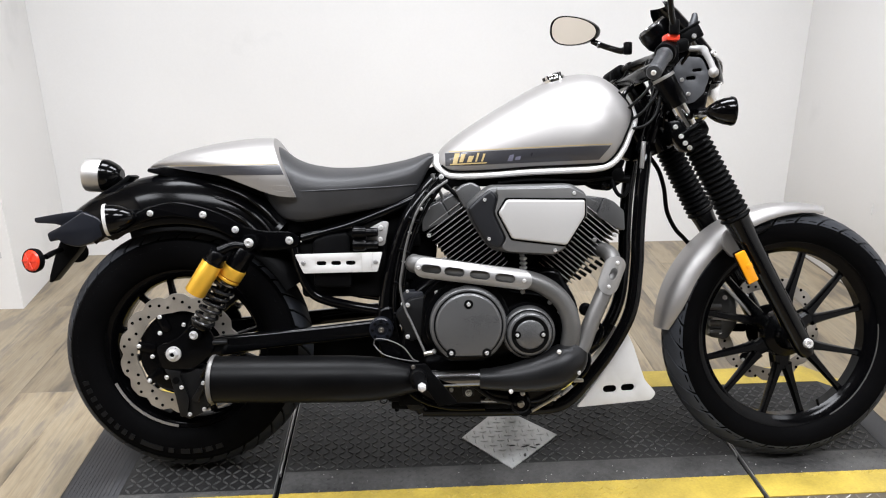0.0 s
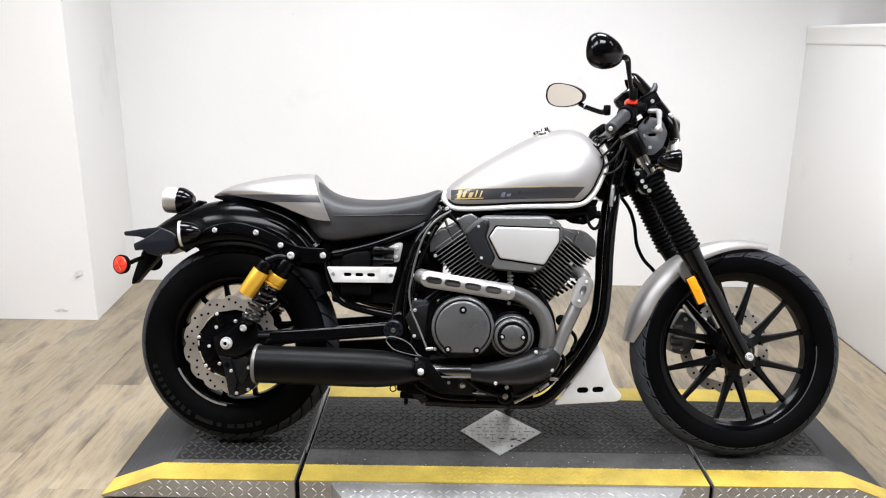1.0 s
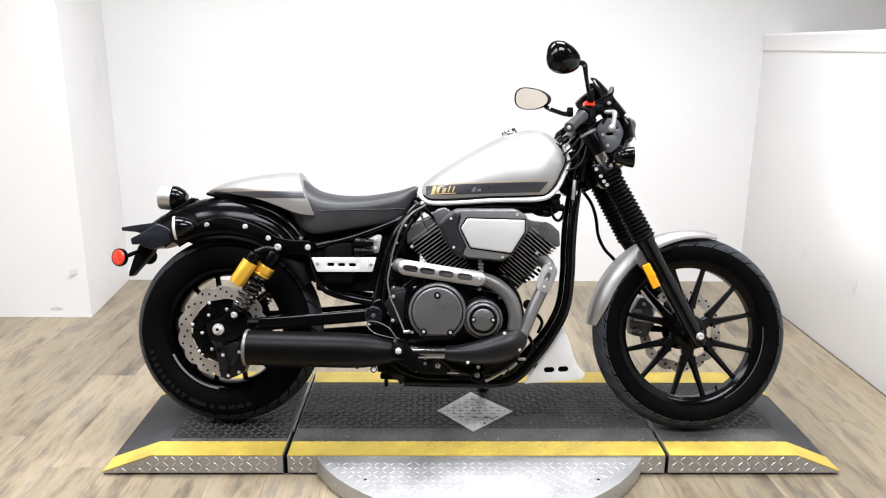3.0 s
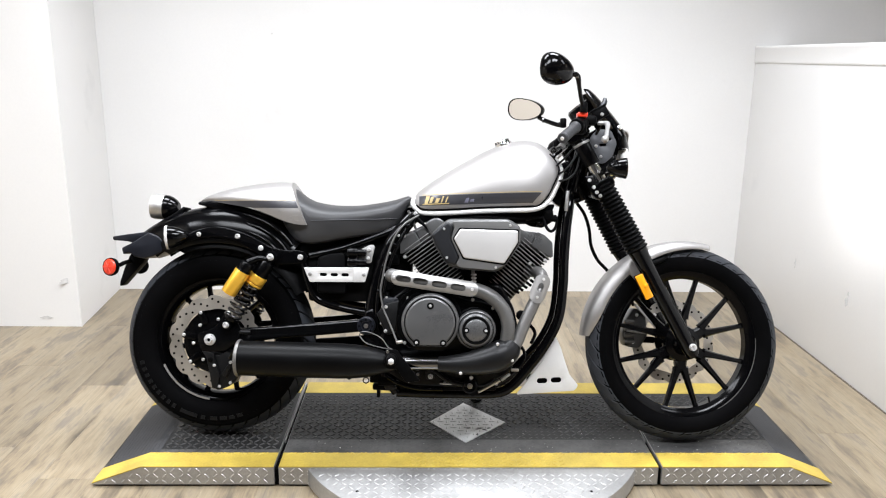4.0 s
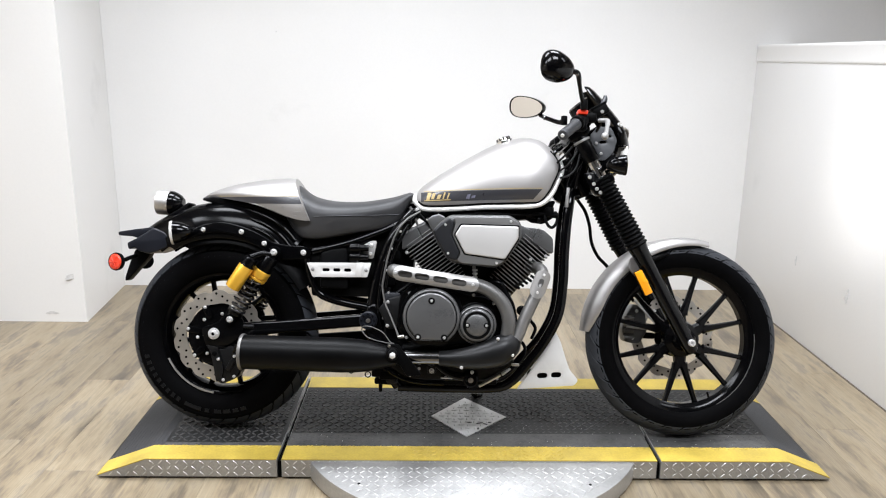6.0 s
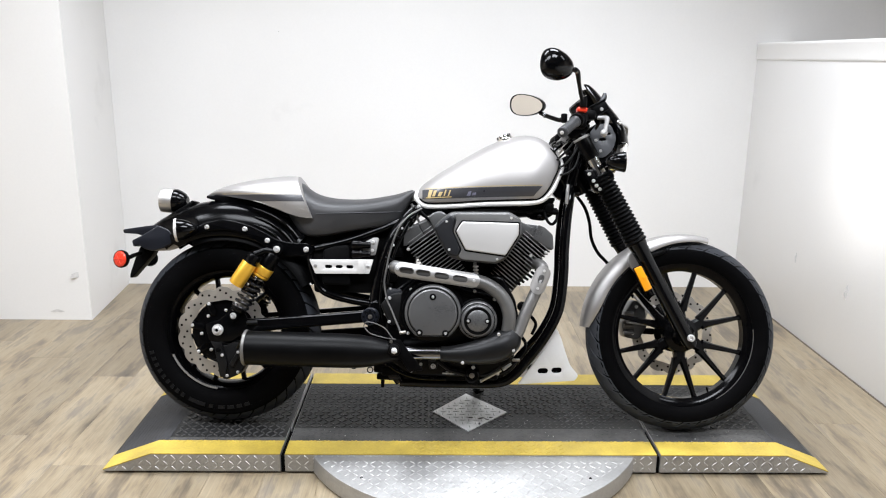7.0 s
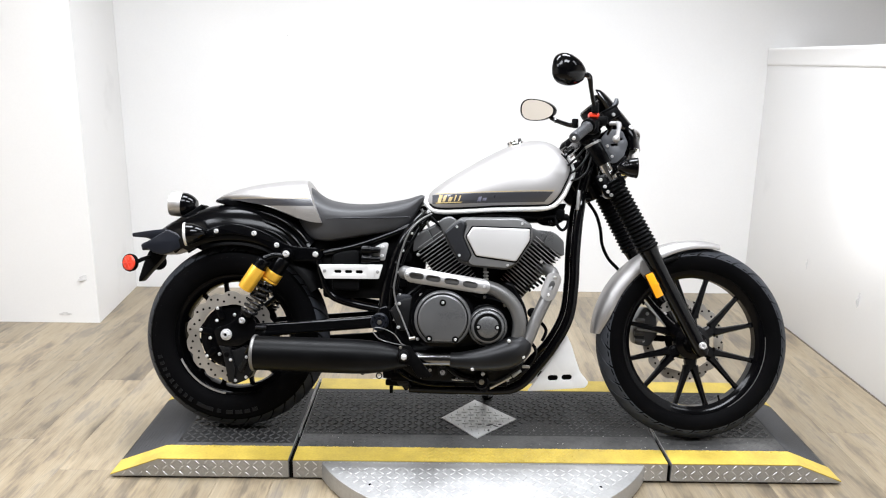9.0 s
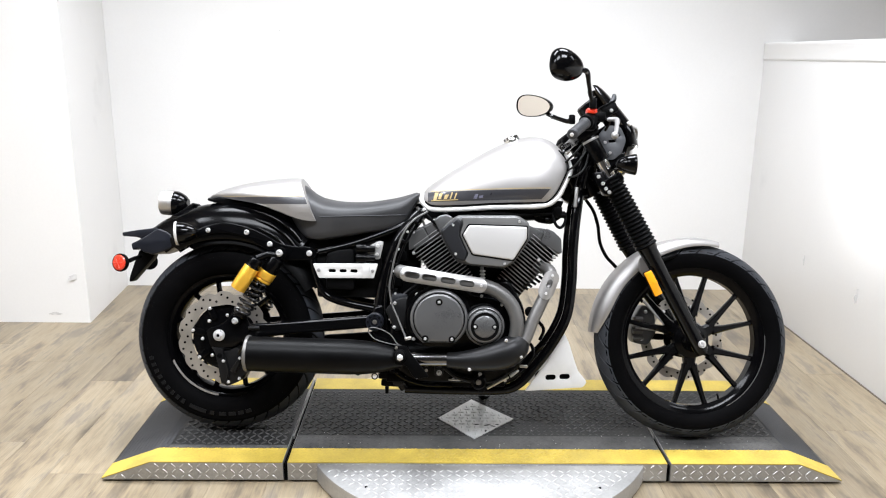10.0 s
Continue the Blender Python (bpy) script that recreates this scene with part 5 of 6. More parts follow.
for x, z in ((CX, CZ + 0.052), (-0.103, 0.340), (-0.021, 0.339)):
    part("screw_boss", turned([(0.0001, 0.0), (0.0105, 0.0), (0.0108, -0.003)], (x, -0.2145, z), (0, -1, 0), 20), M_DARK, clutch)
    part("cover_screw", bolt(x, -0.2145, z, 0.0060, 0.006), M_BOLT, clutch)
clutch.matrix_basis = Matrix.Translation((0, -0.026, -0.001))
GX, GZ = 0.080, 0.378
stator = round_cover(GX, GZ, 0.062, GZ - 0.057, -0.192, "generator_cover", "round dark grey generator cover")
part("cover_face", turned([(0.034, 0.013), (0.046, 0.013), (0.0505, 0.010), (0.053, 0.004), (0.053, -0.004)], (GX, -0.197, GZ), (0, -1, 0), 56), M_ENGINE, stator, "", 50)
part("cover_ring", turned([(0.034, 0.0115), (0.0355, 0.0142), (0.0432, 0.0142), (0.0438, 0.012)], (GX, -0.197, GZ), (0, -1, 0), 48), M_DARK, stator, "black sealing ring")
part("cover_cap", turned([(0.0001, 0.014), (0.0315, 0.014), (0.0345, 0.0115), (0.035, 0.004)], (GX, -0.199, GZ), (0, -1, 0), 48), M_ENGINE, stator, "", 50)
for dx in (-0.0300, 0.0300):
    part("screw_boss", turned([(0.0001, 0.0), (0.0085, 0.0), (0.0088, -0.003)], (GX + dx, -0.2138, GZ), (0, -1, 0), 16), M_DARK, stator)
    part("cover_screw", bolt(GX + dx, -0.2138, GZ, 0.0055, 0.005), M_BOLT, stator)
stator.matrix_basis = Matrix.Translation((0, -0.024, 0))
for x, z in ((-0.068, 0.497), (-0.003, 0.476), (-0.134, 0.471), (0.070, 0.469), (0.134, 0.443), (0.168, 0.395), (-0.203, 0.442), (-0.204, 0.366), (0.158, 0.420), (-0.142, 0.330)):
    part("case_bolt", bolt(x, -0.1785, z, 0.0062, 0.008), M_BOLT, engine)
part("case_lug", plate(rounded([(0.140, 0.440), (0.168, 0.420), (0.178, 0.385), (0.168, 0.350), (0.152, 0.362), (0.158, 0.400), (0.135, 0.430)], 0.006), -0.178, -0.150, 0.004), M_SATIN, engine)
part("drain_boss", turned([(0.0001, 0.012), (0.010, 0.012), (0.014, 0.006), (0.016, 0.0)], (0.225, -0.150, 0.420), (0, -1, 0), 20), M_MATTE, engine)
part("sprocket_cover", plate(rounded([(-0.235, 0.420), (-0.200, 0.455), (-0.150, 0.465), (-0.155, 0.370), (-0.200, 0.350), (-0.215, 0.380)], 0.012), -0.172, -0.145, 0.006), M_COVER, engine)


def cylinder(base, top, fins, width_low, width_high, head, name, label):
    """An air-cooled cylinder: barrel, thin fins square to its axis, and a head of cast blocks."""
    a, b = Vector((base[0], 0, base[1])), Vector((top[0], 0, top[1]))
    d = (b - a).normalized()
    turn = Matrix.Translation(a) @ d.to_track_quat("Z", "X").to_matrix().to_4x4()
    barrel = part(name, rod(a - d * 0.03, b, 0.056, None, 32), M_MATTE, engine, label)
    for k in range(fins):
        u = k / (fins - 1)
        w = (width_low + (width_high - width_low) * u) / 2
        h = (b - a).length * u
        outline = rounded([(-w, -0.105), (w, -0.105), (w, 0.105), (-w, 0.105)], 0.022, 3)
        rings = [[(c * x, c * y, h + z) for x, y in outline] for c, z in ((0.985, -0.0016), (1.0, -0.0010), (1.0, 0.0010), (0.985, 0.0016))]
        fin = loft(rings)
        t = Matrix.Translation(a) @ Matrix(((d.z, 0, d.x, 0), (0, 1, 0, 0), (-d.x, 0, d.z, 0), (0, 0, 0, 1)))
        ob = part("fin", moved(fin, t), M_MATTE, barrel)
        ob.data.materials.append(M_FIN)
        for f in ob.data.polygons:
            f.material_index = 1 if abs(f.normal.dot(d)) < 0.5 else 0
    return barrel


rear_cyl = cylinder((-0.002, 0.500), (-0.113, 0.650), 17, 0.112, 0.126, None, "rear_cylinder", "finned black rear cylinder")
front_cyl = cylinder((0.140, 0.470), (0.277, 0.634), 20, 0.088, 0.116, None, "front_cylinder", "finned black front cylinder")
HEADS = ((rear_cyl, -0.082, [(-0.166, 0.606), (-0.166, 0.664), (-0.120, 0.690), (-0.086, 0.708), (-0.060, 0.722), (-0.028, 0.716), (-0.020, 0.690), (-0.062, 0.652)]),
         (rear_cyl, -0.104, [(-0.165, 0.662), (-0.166, 0.608), (-0.098, 0.642), (-0.120, 0.684)]),
         (rear_cyl, -0.099, [(-0.119, 0.685), (-0.097, 0.643), (-0.066, 0.664), (-0.087, 0.703)]),
         (rear_cyl, -0.112, [(-0.087, 0.708), (-0.062, 0.663), (-0.020, 0.690), (-0.024, 0.718), (-0.045, 0.729), (-0.068, 0.723)]),
         (front_cyl, -0.082, [(0.330, 0.602), (0.326, 0.655), (0.280, 0.686), (0.240, 0.690), (0.205, 0.700), (0.205, 0.665), (0.245, 0.640)]),
         (front_cyl, -0.099, [(0.205, 0.704), (0.240, 0.689), (0.272, 0.673), (0.258, 0.641), (0.236, 0.650), (0.208, 0.668)]),
         (front_cyl, -0.106, [(0.279, 0.688), (0.302, 0.678), (0.328, 0.654), (0.331, 0.605), (0.313, 0.611), (0.260, 0.642)]))
for cyl, y0, outline in HEADS:
    part("head_block", plate(rounded(outline, 0.007), y0, -y0, 0.006, segments=3), M_ENGINE, cyl, "grey cast cylinder head", 50)
for x, y0, z, cyl in ((-0.152, -0.104, 0.668, rear_cyl), (0.256, -0.106, 0.584, front_cyl), (0.305, -0.106, 0.596, front_cyl), (-0.150, -0.106, 0.600, rear_cyl)):
    part("head_bolt", bolt(x, y0, z, 0.0062, 0.006), M_BOLT, cyl)
for k in range(6):
    part("plug_rib", rod((0.205 + 0.013 * k, -0.108, 0.500 + 0.008 * k), (0.222 + 0.013 * k, -0.108, 0.488 + 0.008 * k), 0.0045, None, 8, 0.001), M_MATTE, front_cyl)

part("intake", plate(rounded([(-0.040, 0.480), (0.150, 0.470), (0.200, 0.640), (-0.070, 0.640)], 0.02), -0.055, 0.055, 0.01), M_MATTE, engine, "black intake between the cylinders")

# ---- air cleaner ----
AC = [(-0.064, 0.674), (-0.038, 0.700), (-0.008, 0.722), (0.188, 0.724), (0.226, 0.702), (0.230, 0.652), (0.176, 0.574), (0.146, 0.557), (0.040, 0.565), (0.000, 0.572), (-0.018, 0.586), (-0.054, 0.640)]
air = part("air_cleaner", plate(rounded(AC, 0.012), -0.170, -0.075, 0.022, segments=5), M_CASE, bike, "dark grey air cleaner with a silver panel", 50)
part("cleaner_face", plate(rounded([(0.004, 0.714), (0.184, 0.716), (0.219, 0.699), (0.223, 0.652), (0.172, 0.580), (0.144, 0.564), (0.032, 0.571), (0.018, 0.580), (0.030, 0.602), (0.002, 0.660), (0.012, 0.696)], 0.006), -0.182, -0.150, 0.017, segments=5), M_CASE_LIT, air, "", 50)
part("cleaner_recess", plate(rounded([(0.027, 0.6945), (0.2195, 0.6915), (0.2195, 0.649), (0.175, 0.5805), (0.040, 0.597), (0.0055, 0.660)], 0.006), -0.1828, -0.178, 0.0004), M_DARK, air)
part("cleaner_panel", plate(rounded([(0.030, 0.690), (0.216, 0.687), (0.216, 0.651), (0.173, 0.585), (0.043, 0.601), (0.010, 0.660)], 0.006), -0.190, -0.178, 0.006, segments=4), M_PANEL, air, "silver painted inset panel", 50)
part("cleaner_nose", plate(rounded([(-0.063, 0.671), (-0.036, 0.695), (-0.009, 0.714), (0.009, 0.696), (0.000, 0.660), (0.028, 0.602), (0.016, 0.578), (-0.014, 0.585), (-0.050, 0.640)], 0.008), -0.1795, -0.10, 0.016, segments=6), M_SNOUT, air, "dark blue-grey plastic nose", 50)
for x, z, yy in ((-0.022, 0.690, -0.1775), (0.191, 0.703, -0.1805), (-0.012, 0.601, -0.1775), (0.146, 0.573, -0.1805)):
    part("cleaner_screw", bolt(x, yy, z, 0.0062, 0.006), M_BOLT, air)
part("breather_hose", tube([(0.075, -0.11, 0.560), (0.078, -0.118, 0.535), (0.080, -0.115, 0.505)], 0.006, 12, 8), M_ALU, air, "pale ribbed breather hose")
for k in range(4):
    part("hose_ring", turned([(0.006, -0.003), (0.0095, -0.002), (0.0095, 0.002), (0.006, 0.003)], (0.078, -0.117, 0.548 - 0.011 * k), (0, 0, 1), 16), M_BRIGHT, air)

# the cleaner stands well out from the cylinders on its stub
air.matrix_basis = Matrix.Translation((-0.002, -0.052, 0)) @ Matrix.Diagonal((0.955, 1, 1, 1))
part("cleaner_stub", rod((0.085, -0.06, 0.640), (0.085, -0.150, 0.645), 0.050, None, 28, 0.004), M_MATTE, engine, "black intake stub")

# ---- frame ----
frame_part = part("frame", tube([(0.400, 0, 0.880), (0.20, 0, 0.840), (0.0, 0, 0.780), (-0.150, 0, 0.735), (-0.30, 0, 0.690)], 0.028, 16), M_GLOSS, bike, "gloss black tubular steel frame")
for side in (-1, 1):
    y = 0.088 * side
    w = y if side < 0 else 0.040
    part("down_tube", tube([(0.395, y * 0.5, 0.830), (0.385, w * 0.85, 0.780), (0.374, w, 0.699), (0.368, w, 0.600), (0.366, w, 0.515), (0.352, w, 0.404), (0.306, w, 0.311), (0.251, y, 0.236), (0.200, y, 0.180), (0.142, y, 0.158), (0.0, y, 0.155), (-0.172, y, 0.158)], 0.0165, 18), M_GLOSS, frame_part)
    part("seat_post", tube([(-0.130, y * 0.8, 0.735), (-0.160, y, 0.700), (-0.200, y * 1.15, 0.640), (-0.236, y * 1.2, 0.543), (-0.258, y * 1.25, 0.433), (-0.262, y * 1.2, 0.340), (-0.230, y * 1.1, 0.240), (-0.170, y, 0.160)], 0.019, 18), M_GLOSS, frame_part)
    part("seat_rail", tube([(-0.460, y * 1.15, 0.598), (-0.400, y * 1.15, 0.612), (-0.324, y * 1.1, 0.634), (-0.197, y, 0.684), (-0.150, y * 0.9, 0.712)], 0.0125, 16), M_GLOSS, frame_part)
    part("lower_rail", tube([(-0.478, y * 1.15, 0.575), (-0.466, y * 1.15, 0.520), (-0.440, y * 1.15, 0.465), (-0.400, y * 1.15, 0.443), (-0.340, y * 1.15, 0.428), (-0.262, y * 1.2, 0.415)], 0.0125, 16), M_GLOSS, frame_part)
part("pivot_plate", plate(rounded([(-0.278, 0.425), (-0.246, 0.436), (-0.226, 0.400), (-0.210, 0.300), (-0.162, 0.172), (-0.205, 0.166), (-0.244, 0.260), (-0.280, 0.335)], 0.016), -0.135, -0.095, 0.010, segments=3), M_GLOSS, frame_part)
part("cross_plate", plate(rounded([(-0.250, 0.185), (-0.250, 0.165), (0.140, 0.150), (0.140, 0.175)], 0.006), -0.10, 0.10, 0.004), M_MATTE, frame_part)
part("head_stock", rod((0.448, 0, 0.800), (0.388, 0, 0.930), 0.036, None, 28, 0.004), M_GLOSS, frame_part)
part("gusset", plate(rounded([(0.440, 0.800), (0.395, 0.900), (0.300, 0.840), (0.360, 0.770)], 0.02), -0.03, 0.03, 0.006), M_GLOSS, frame_part)

# ---- side covers and electrics behind the engine ----
side_box = part("side_cover", plate(rounded([(-0.430, 0.480), (-0.430, 0.594), (-0.395, 0.606), (-0.350, 0.612), (-0.340, 0.600), (-0.338, 0.478)], 0.010), -0.128, 0.100, 0.006), M_MATTE, bike, "matte black side cover with an aluminium strip")
part("cover_well", plate(rounded([(-0.462, 0.452), (-0.470, 0.585), (-0.300, 0.640), (-0.255, 0.640), (-0.255, 0.452)], 0.012), -0.100, 0.100, 0.004), M_DARK, side_box)
strip = part("cover_strip", plate(rounded([(-0.472, 0.562), (-0.262, 0.565), (-0.275, 0.518), (-0.452, 0.516)], 0.004), -0.140, -0.134, 0.0015, [capsule(x, 0.540, 0.024, 0.0105) for x in (-0.409, -0.374, -0.339)]), M_BRIGHT, side_box, "bright aluminium strip with three slots")
part("strip_fold", plate([(-0.312, 0.5645), (-0.288, 0.565), (-0.290, 0.518), (-0.312, 0.5175)], -0.1435, -0.139, 0.001), M_BRIGHT, strip)
for x in (-0.452, -0.279):
    part("strip_screw", bolt(x, -0.1405, 0.541, 0.0065, 0.004), M_ALU, strip)
horn_plate = part("coil_bracket", plate(rounded([(-0.318, 0.580), (-0.300, 0.618), (-0.262, 0.638), (-0.246, 0.636), (-0.258, 0.578)], 0.008), -0.118, -0.112, 0.001), M_ALU, side_box, "grey metal bracket plate")
for z in (0.582, 0.612):
    part("coil", join(rod((-0.334, -0.130, z), (-0.300, -0.130, z), 0.0155, 0.0150, 24, 0.005), rod((-0.303, -0.130, z), (-0.272, -0.130, z), 0.0115, 0.010, 20, 0.003)), M_SATIN, horn_plate, "black ignition coil")
part("coil_clamp", box(-0.306, -0.298, -0.134, -0.112, 0.572, 0.622, 0.003), M_COVER, horn_plate)
for x, z in ((-0.266, 0.622), (-0.268, 0.594)):
    part("bracket_bolt", bolt(x, -0.119, z, 0.0075, 0.006), M_BOLT, horn_plate)
part("inner_bracket", plate(rounded([(-0.250, 0.400), (-0.235, 0.560), (-0.190, 0.640), (-0.130, 0.690), (-0.130, 0.560), (-0.150, 0.420)], 0.01), -0.060, 0.060, 0.004), M_MATTE, bike)
for x, z, w, h in ((-0.205, 0.520, 0.018, 0.030), (-0.190, 0.590, 0.020, 0.016), (-0.215, 0.470, 0.014, 0.014), (-0.165, 0.625, 0.016, 0.022)):
    part("connector", box(x - w, x + w, -0.088, -0.055, z - h, z + h, 0.004), M_MATTE, bike)
part("rubber_block", box(-0.215, -0.165, -0.155, -0.11, 0.435, 0.470, 0.006), M_GREYPLASTIC, bike)

part("battery_box", plate(rounded([(-0.474, 0.560), (-0.462, 0.604), (-0.340, 0.640), (-0.225, 0.682), (-0.215, 0.640), (-0.245, 0.560), (-0.250, 0.452), (-0.440, 0.452)], 0.01), -0.070, 0.070, 0.004), M_DARK, bike)
part("seat_pan", plate(rounded([(-0.500, 0.606), (-0.500, 0.650), (-0.330, 0.668), (-0.180, 0.698), (-0.170, 0.664), (-0.330, 0.628)], 0.01), -0.070, 0.070, 0.004), M_MATTE, bike, "black seat pan and loom")
part("pulley_cover", plate(rounded([(-0.520, 0.300), (-0.322, 0.316), (-0.240, 0.330), (-0.235, 0.215), (-0.318, 0.205), (-0.520, 0.225)], 0.015), 0.100, 0.125, 0.005), M_MATTE, bike, "black belt pulley cover")

# ---- fork, front fender, brake ----
RAKE = 0.548
FORK = Vector((-RAKE, 0, 1)).normalized()


def fork_at(z, y, fore=0.0):
    """A place on the fork's line at height z."""
    return Vector((0.770 - RAKE * (z - 0.322) + fore, y, z))


fork = part("front_fork", join(rod(fork_at(0.822, 0), fork_at(0.846, 0), 0.030, None, 24)), M_SATIN, bike, "telescopic fork with black rubber gaiters")
for side in (-1, 1):
    y = 0.119 * side
    part("slider", tube([(*fork_at(0.292, y), 0.017), (*fork_at(0.305, y), 0.022), (*fork_at(0.335, y), 0.0245), (*fork_at(0.42, y), 0.0245), (*fork_at(0.56, y), 0.026), (*fork_at(0.61, y), 0.029), (*fork_at(0.640, y), 0.033), (*fork_at(0.652, y), 0.033)], 0.025, 24, 4), M_GLOSS, fork, "gloss black fork slider")
    prof = []
    for k in range(19):
        h = 0.243 * k / 18
        r = 0.0378 - 0.003 * k / 18
        prof += [(r - 0.0065, h), (r - 0.001, h + 0.0042), (r, h + 0.0060), (r - 0.001, h + 0.0078)]
    part("gaiter", turned([(0.02, 0.0), *prof, (0.022, 0.256)], fork_at(0.632, y), FORK, 32), M_MATTE, fork, "black ribbed rubber fork gaiter", 60)
    part("fork_tube", rod(fork_at(0.82, y), fork_at(0.985, y), 0.0205, None, 28), M_CHROME, fork, "chrome fork tube")
    part("tube_cover", rod(fork_at(0.905 if side < 0 else 0.85, y), fork_at(1.000, y), 0.0275, 0.0265, 28, 0.002), M_SATIN, fork, "satin black upper tube cover")
    if side < 0:
        part("cover_ring", rod(fork_at(0.968, y), fork_at(0.975, y), 0.0288, None, 28, 0.001), M_ALU, fork, "bright clamp ring")
    part("axle_end", turned([(0.0001, 0.002), (0.005, 0.002), (0.0055, 0.009), (0.0095, 0.009), (0.0115, 0.006), (0.012, 0.0), (0.012, -0.010)], (FX - 0.010, side * 0.143, 0.325), (0, side, 0), 24), M_BOLT, fork, "bright axle end")
for z, half, name in ((0.842, 0.150, "lower_yoke"), (0.995, 0.140, "upper_yoke")):
    bm = plate(rounded([(-0.040, -0.016), (0.034, -0.016), (0.034, 0.016), (-0.040, 0.016)], 0.010), -0.148, 0.148, 0.006, segments=3)
    p = fork_at(z, 0)
    part(name, moved(bm, Matrix.Translation(p) @ Matrix.Rotation(-math.atan(RAKE), 4, "Y")), M_SATIN, fork)
for x, z in ((0.437, 0.853), (0.451, 0.831), (0.461, 0.815), (0.472, 0.804)):
    part("pinch_bolt", bolt(x, -0.146, z, 0.0085, 0.007), M_BOLT, fork)
part("yoke_lug", plate(rounded([(0.420, 0.867), (0.450, 0.869), (0.490, 0.812), (0.480, 0.792), (0.458, 0.796), (0.430, 0.835)], 0.008), -0.147, -0.100, 0.004), M_SATIN, fork)


def front_fender_widen(u):
    tail = max(0.0, 1 - u / 0.20)
    return (1.0 - 0.35 * max(0, (u - 0.75) / 0.25) ** 2 - 0.42 * tail ** 2, 1.0 - 0.55 * max(0, (u - 0.55) / 0.45) - 0.55 * tail ** 2)


front_fender = part("front_fender", fender_shell(FX, FR, 0.344, 0.062, 0.042, 176, 75, 44, 0.003, 1.3, front_fender_widen), M_SILVER, bike, "silver metallic front fender", 50)
part("fender_stay", plate(rounded([(0.590, 0.600), (0.640, 0.620), (0.672, 0.590), (0.648, 0.548), (0.610, 0.530), (0.585, 0.560)], 0.012), -0.078, -0.064, 0.004), M_SILVER, front_fender, "silver mounting flange")
part("fender_brace", tube([(0.640, -0.075, 0.585), (0.690, -0.060, 0.600), (0.720, -0.048, 0.612)], 0.008, 10), M_MATTE, front_fender)
refl = part("fork_reflector", plate(rounded([(0.585, 0.548), (0.608, 0.559), (0.645, 0.486), (0.622, 0.474)], 0.004), -0.156, -0.146, 0.0025), M_AMBER, bike, "amber side reflector")
part("reflector_back", plate(rounded([(0.583, 0.549), (0.609, 0.561), (0.647, 0.486), (0.622, 0.472)], 0.004), -0.1465, -0.138, 0.001), M_MATTE, refl)
part("lens_bar", plate([(0.611, 0.522), (0.624, 0.528), (0.629, 0.518), (0.616, 0.512)], -0.158, -0.155, 0.0006), M_AMBER, refl)
fcal = part("front_caliper", plate(rounded([(0.612, 0.395), (0.640, 0.440), (0.680, 0.428), (0.690, 0.345), (0.660, 0.300), (0.610, 0.308), (0.600, 0.350)], 0.012), 0.050, 0.115, 0.008, segments=3), M_CASE, bike, "dark grey front brake caliper")
for k in range(4):
    part("caliper_rib", rod((0.606, 0.048, 0.325 + 0.022 * k), (0.640, 0.048, 0.325 + 0.022 * k), 0.008, None, 10, 0.002), M_PIPE, fcal)
for x, z in ((0.650, 0.415), (0.672, 0.365), (0.636, 0.322)):
    part("caliper_bolt", bolt(x, 0.048, z, 0.007, 0.006), M_BOLT, fcal)
part("caliper_arm", tube([(0.641, 0.044, 0.452), (0.690, 0.040, 0.400), (0.727, 0.038, 0.356), (0.700, 0.040, 0.352), (0.614, 0.044, 0.361)], 0.0060, 10, 3, 0.6), M_ALU, fcal, "bright-edged bracket arm")
fc = part("front_disc_carrier", turned([(0.03, 0.060), (0.060, 0.060), (0.066, 0.066), (0.066, 0.070)], (FX, 0, FR), (0, 1, 0), 36), M_MATTE, front_wheel)
for k in range(7):
    a = 2 * math.pi * k / 7 + 0.4
    part("carrier_arm", plate(capsule(FX + 0.089 * math.cos(a), FR + 0.089 * math.sin(a), 0.056, 0.022, math.degrees(a)), 0.068, 0.074, 0.001), M_MATTE, front_wheel)
    part("carrier_rivet", bolt(FX + 0.112 * math.cos(a), 0.0685, FR + 0.112 * math.sin(a), 0.007, 0.005), M_BOLT, front_wheel)
part("brake_hose", tube([(0.415, 0.05, 0.815), (0.432, 0.05, 0.790), (0.458, 0.05, 0.752), (0.474, 0.05, 0.702), (0.482, 0.05, 0.645), (0.504, 0.05, 0.598), (0.536, 0.06, 0.566), (0.60, 0.08, 0.50), (0.64, 0.085, 0.44)], 0.0058, 10), M_MATTE, bike, "black brake hose")

# ---- headlamp, fly screen, instruments ----
screen_rows = [(0.460, 1.164, 0.054, 0.026), (0.479, 1.147, 0.066, 0.038), (0.510, 1.111, 0.082, 0.046), (0.542, 1.070, 0.098, 0.048), (0.566, 1.035, 0.108, 0.048), (0.581, 1.002, 0.114, 0.047), (0.588, 0.962, 0.115, 0.045)]


def screen_ring(x, z, half, deep, inset):
    out = []
    for k in range(17):
        t = math.pi * (k / 16 - 0.5)
        out.append((x - inset - deep * (1 - math.cos(t) ** 0.9), (half - inset) * math.sin(t), z))
    return out


rings = []
for x, z, half, deep in smooth_path(screen_rows, 4):
    outer = screen_ring(x, z, half, deep, 0)
    inner = screen_ring(x, z, half, deep, 0.004)
    rings.append(outer + inner[::-1])
screen = part("fly_screen", loft(rings), M_GLOSS, bike, "gloss black headlamp fly screen", 50)
part("screen_bolt", bolt(0.541, -0.104, 1.030, 0.010, 0.006, (0.3, -0.95, 0.1)), M_BOLT, screen)
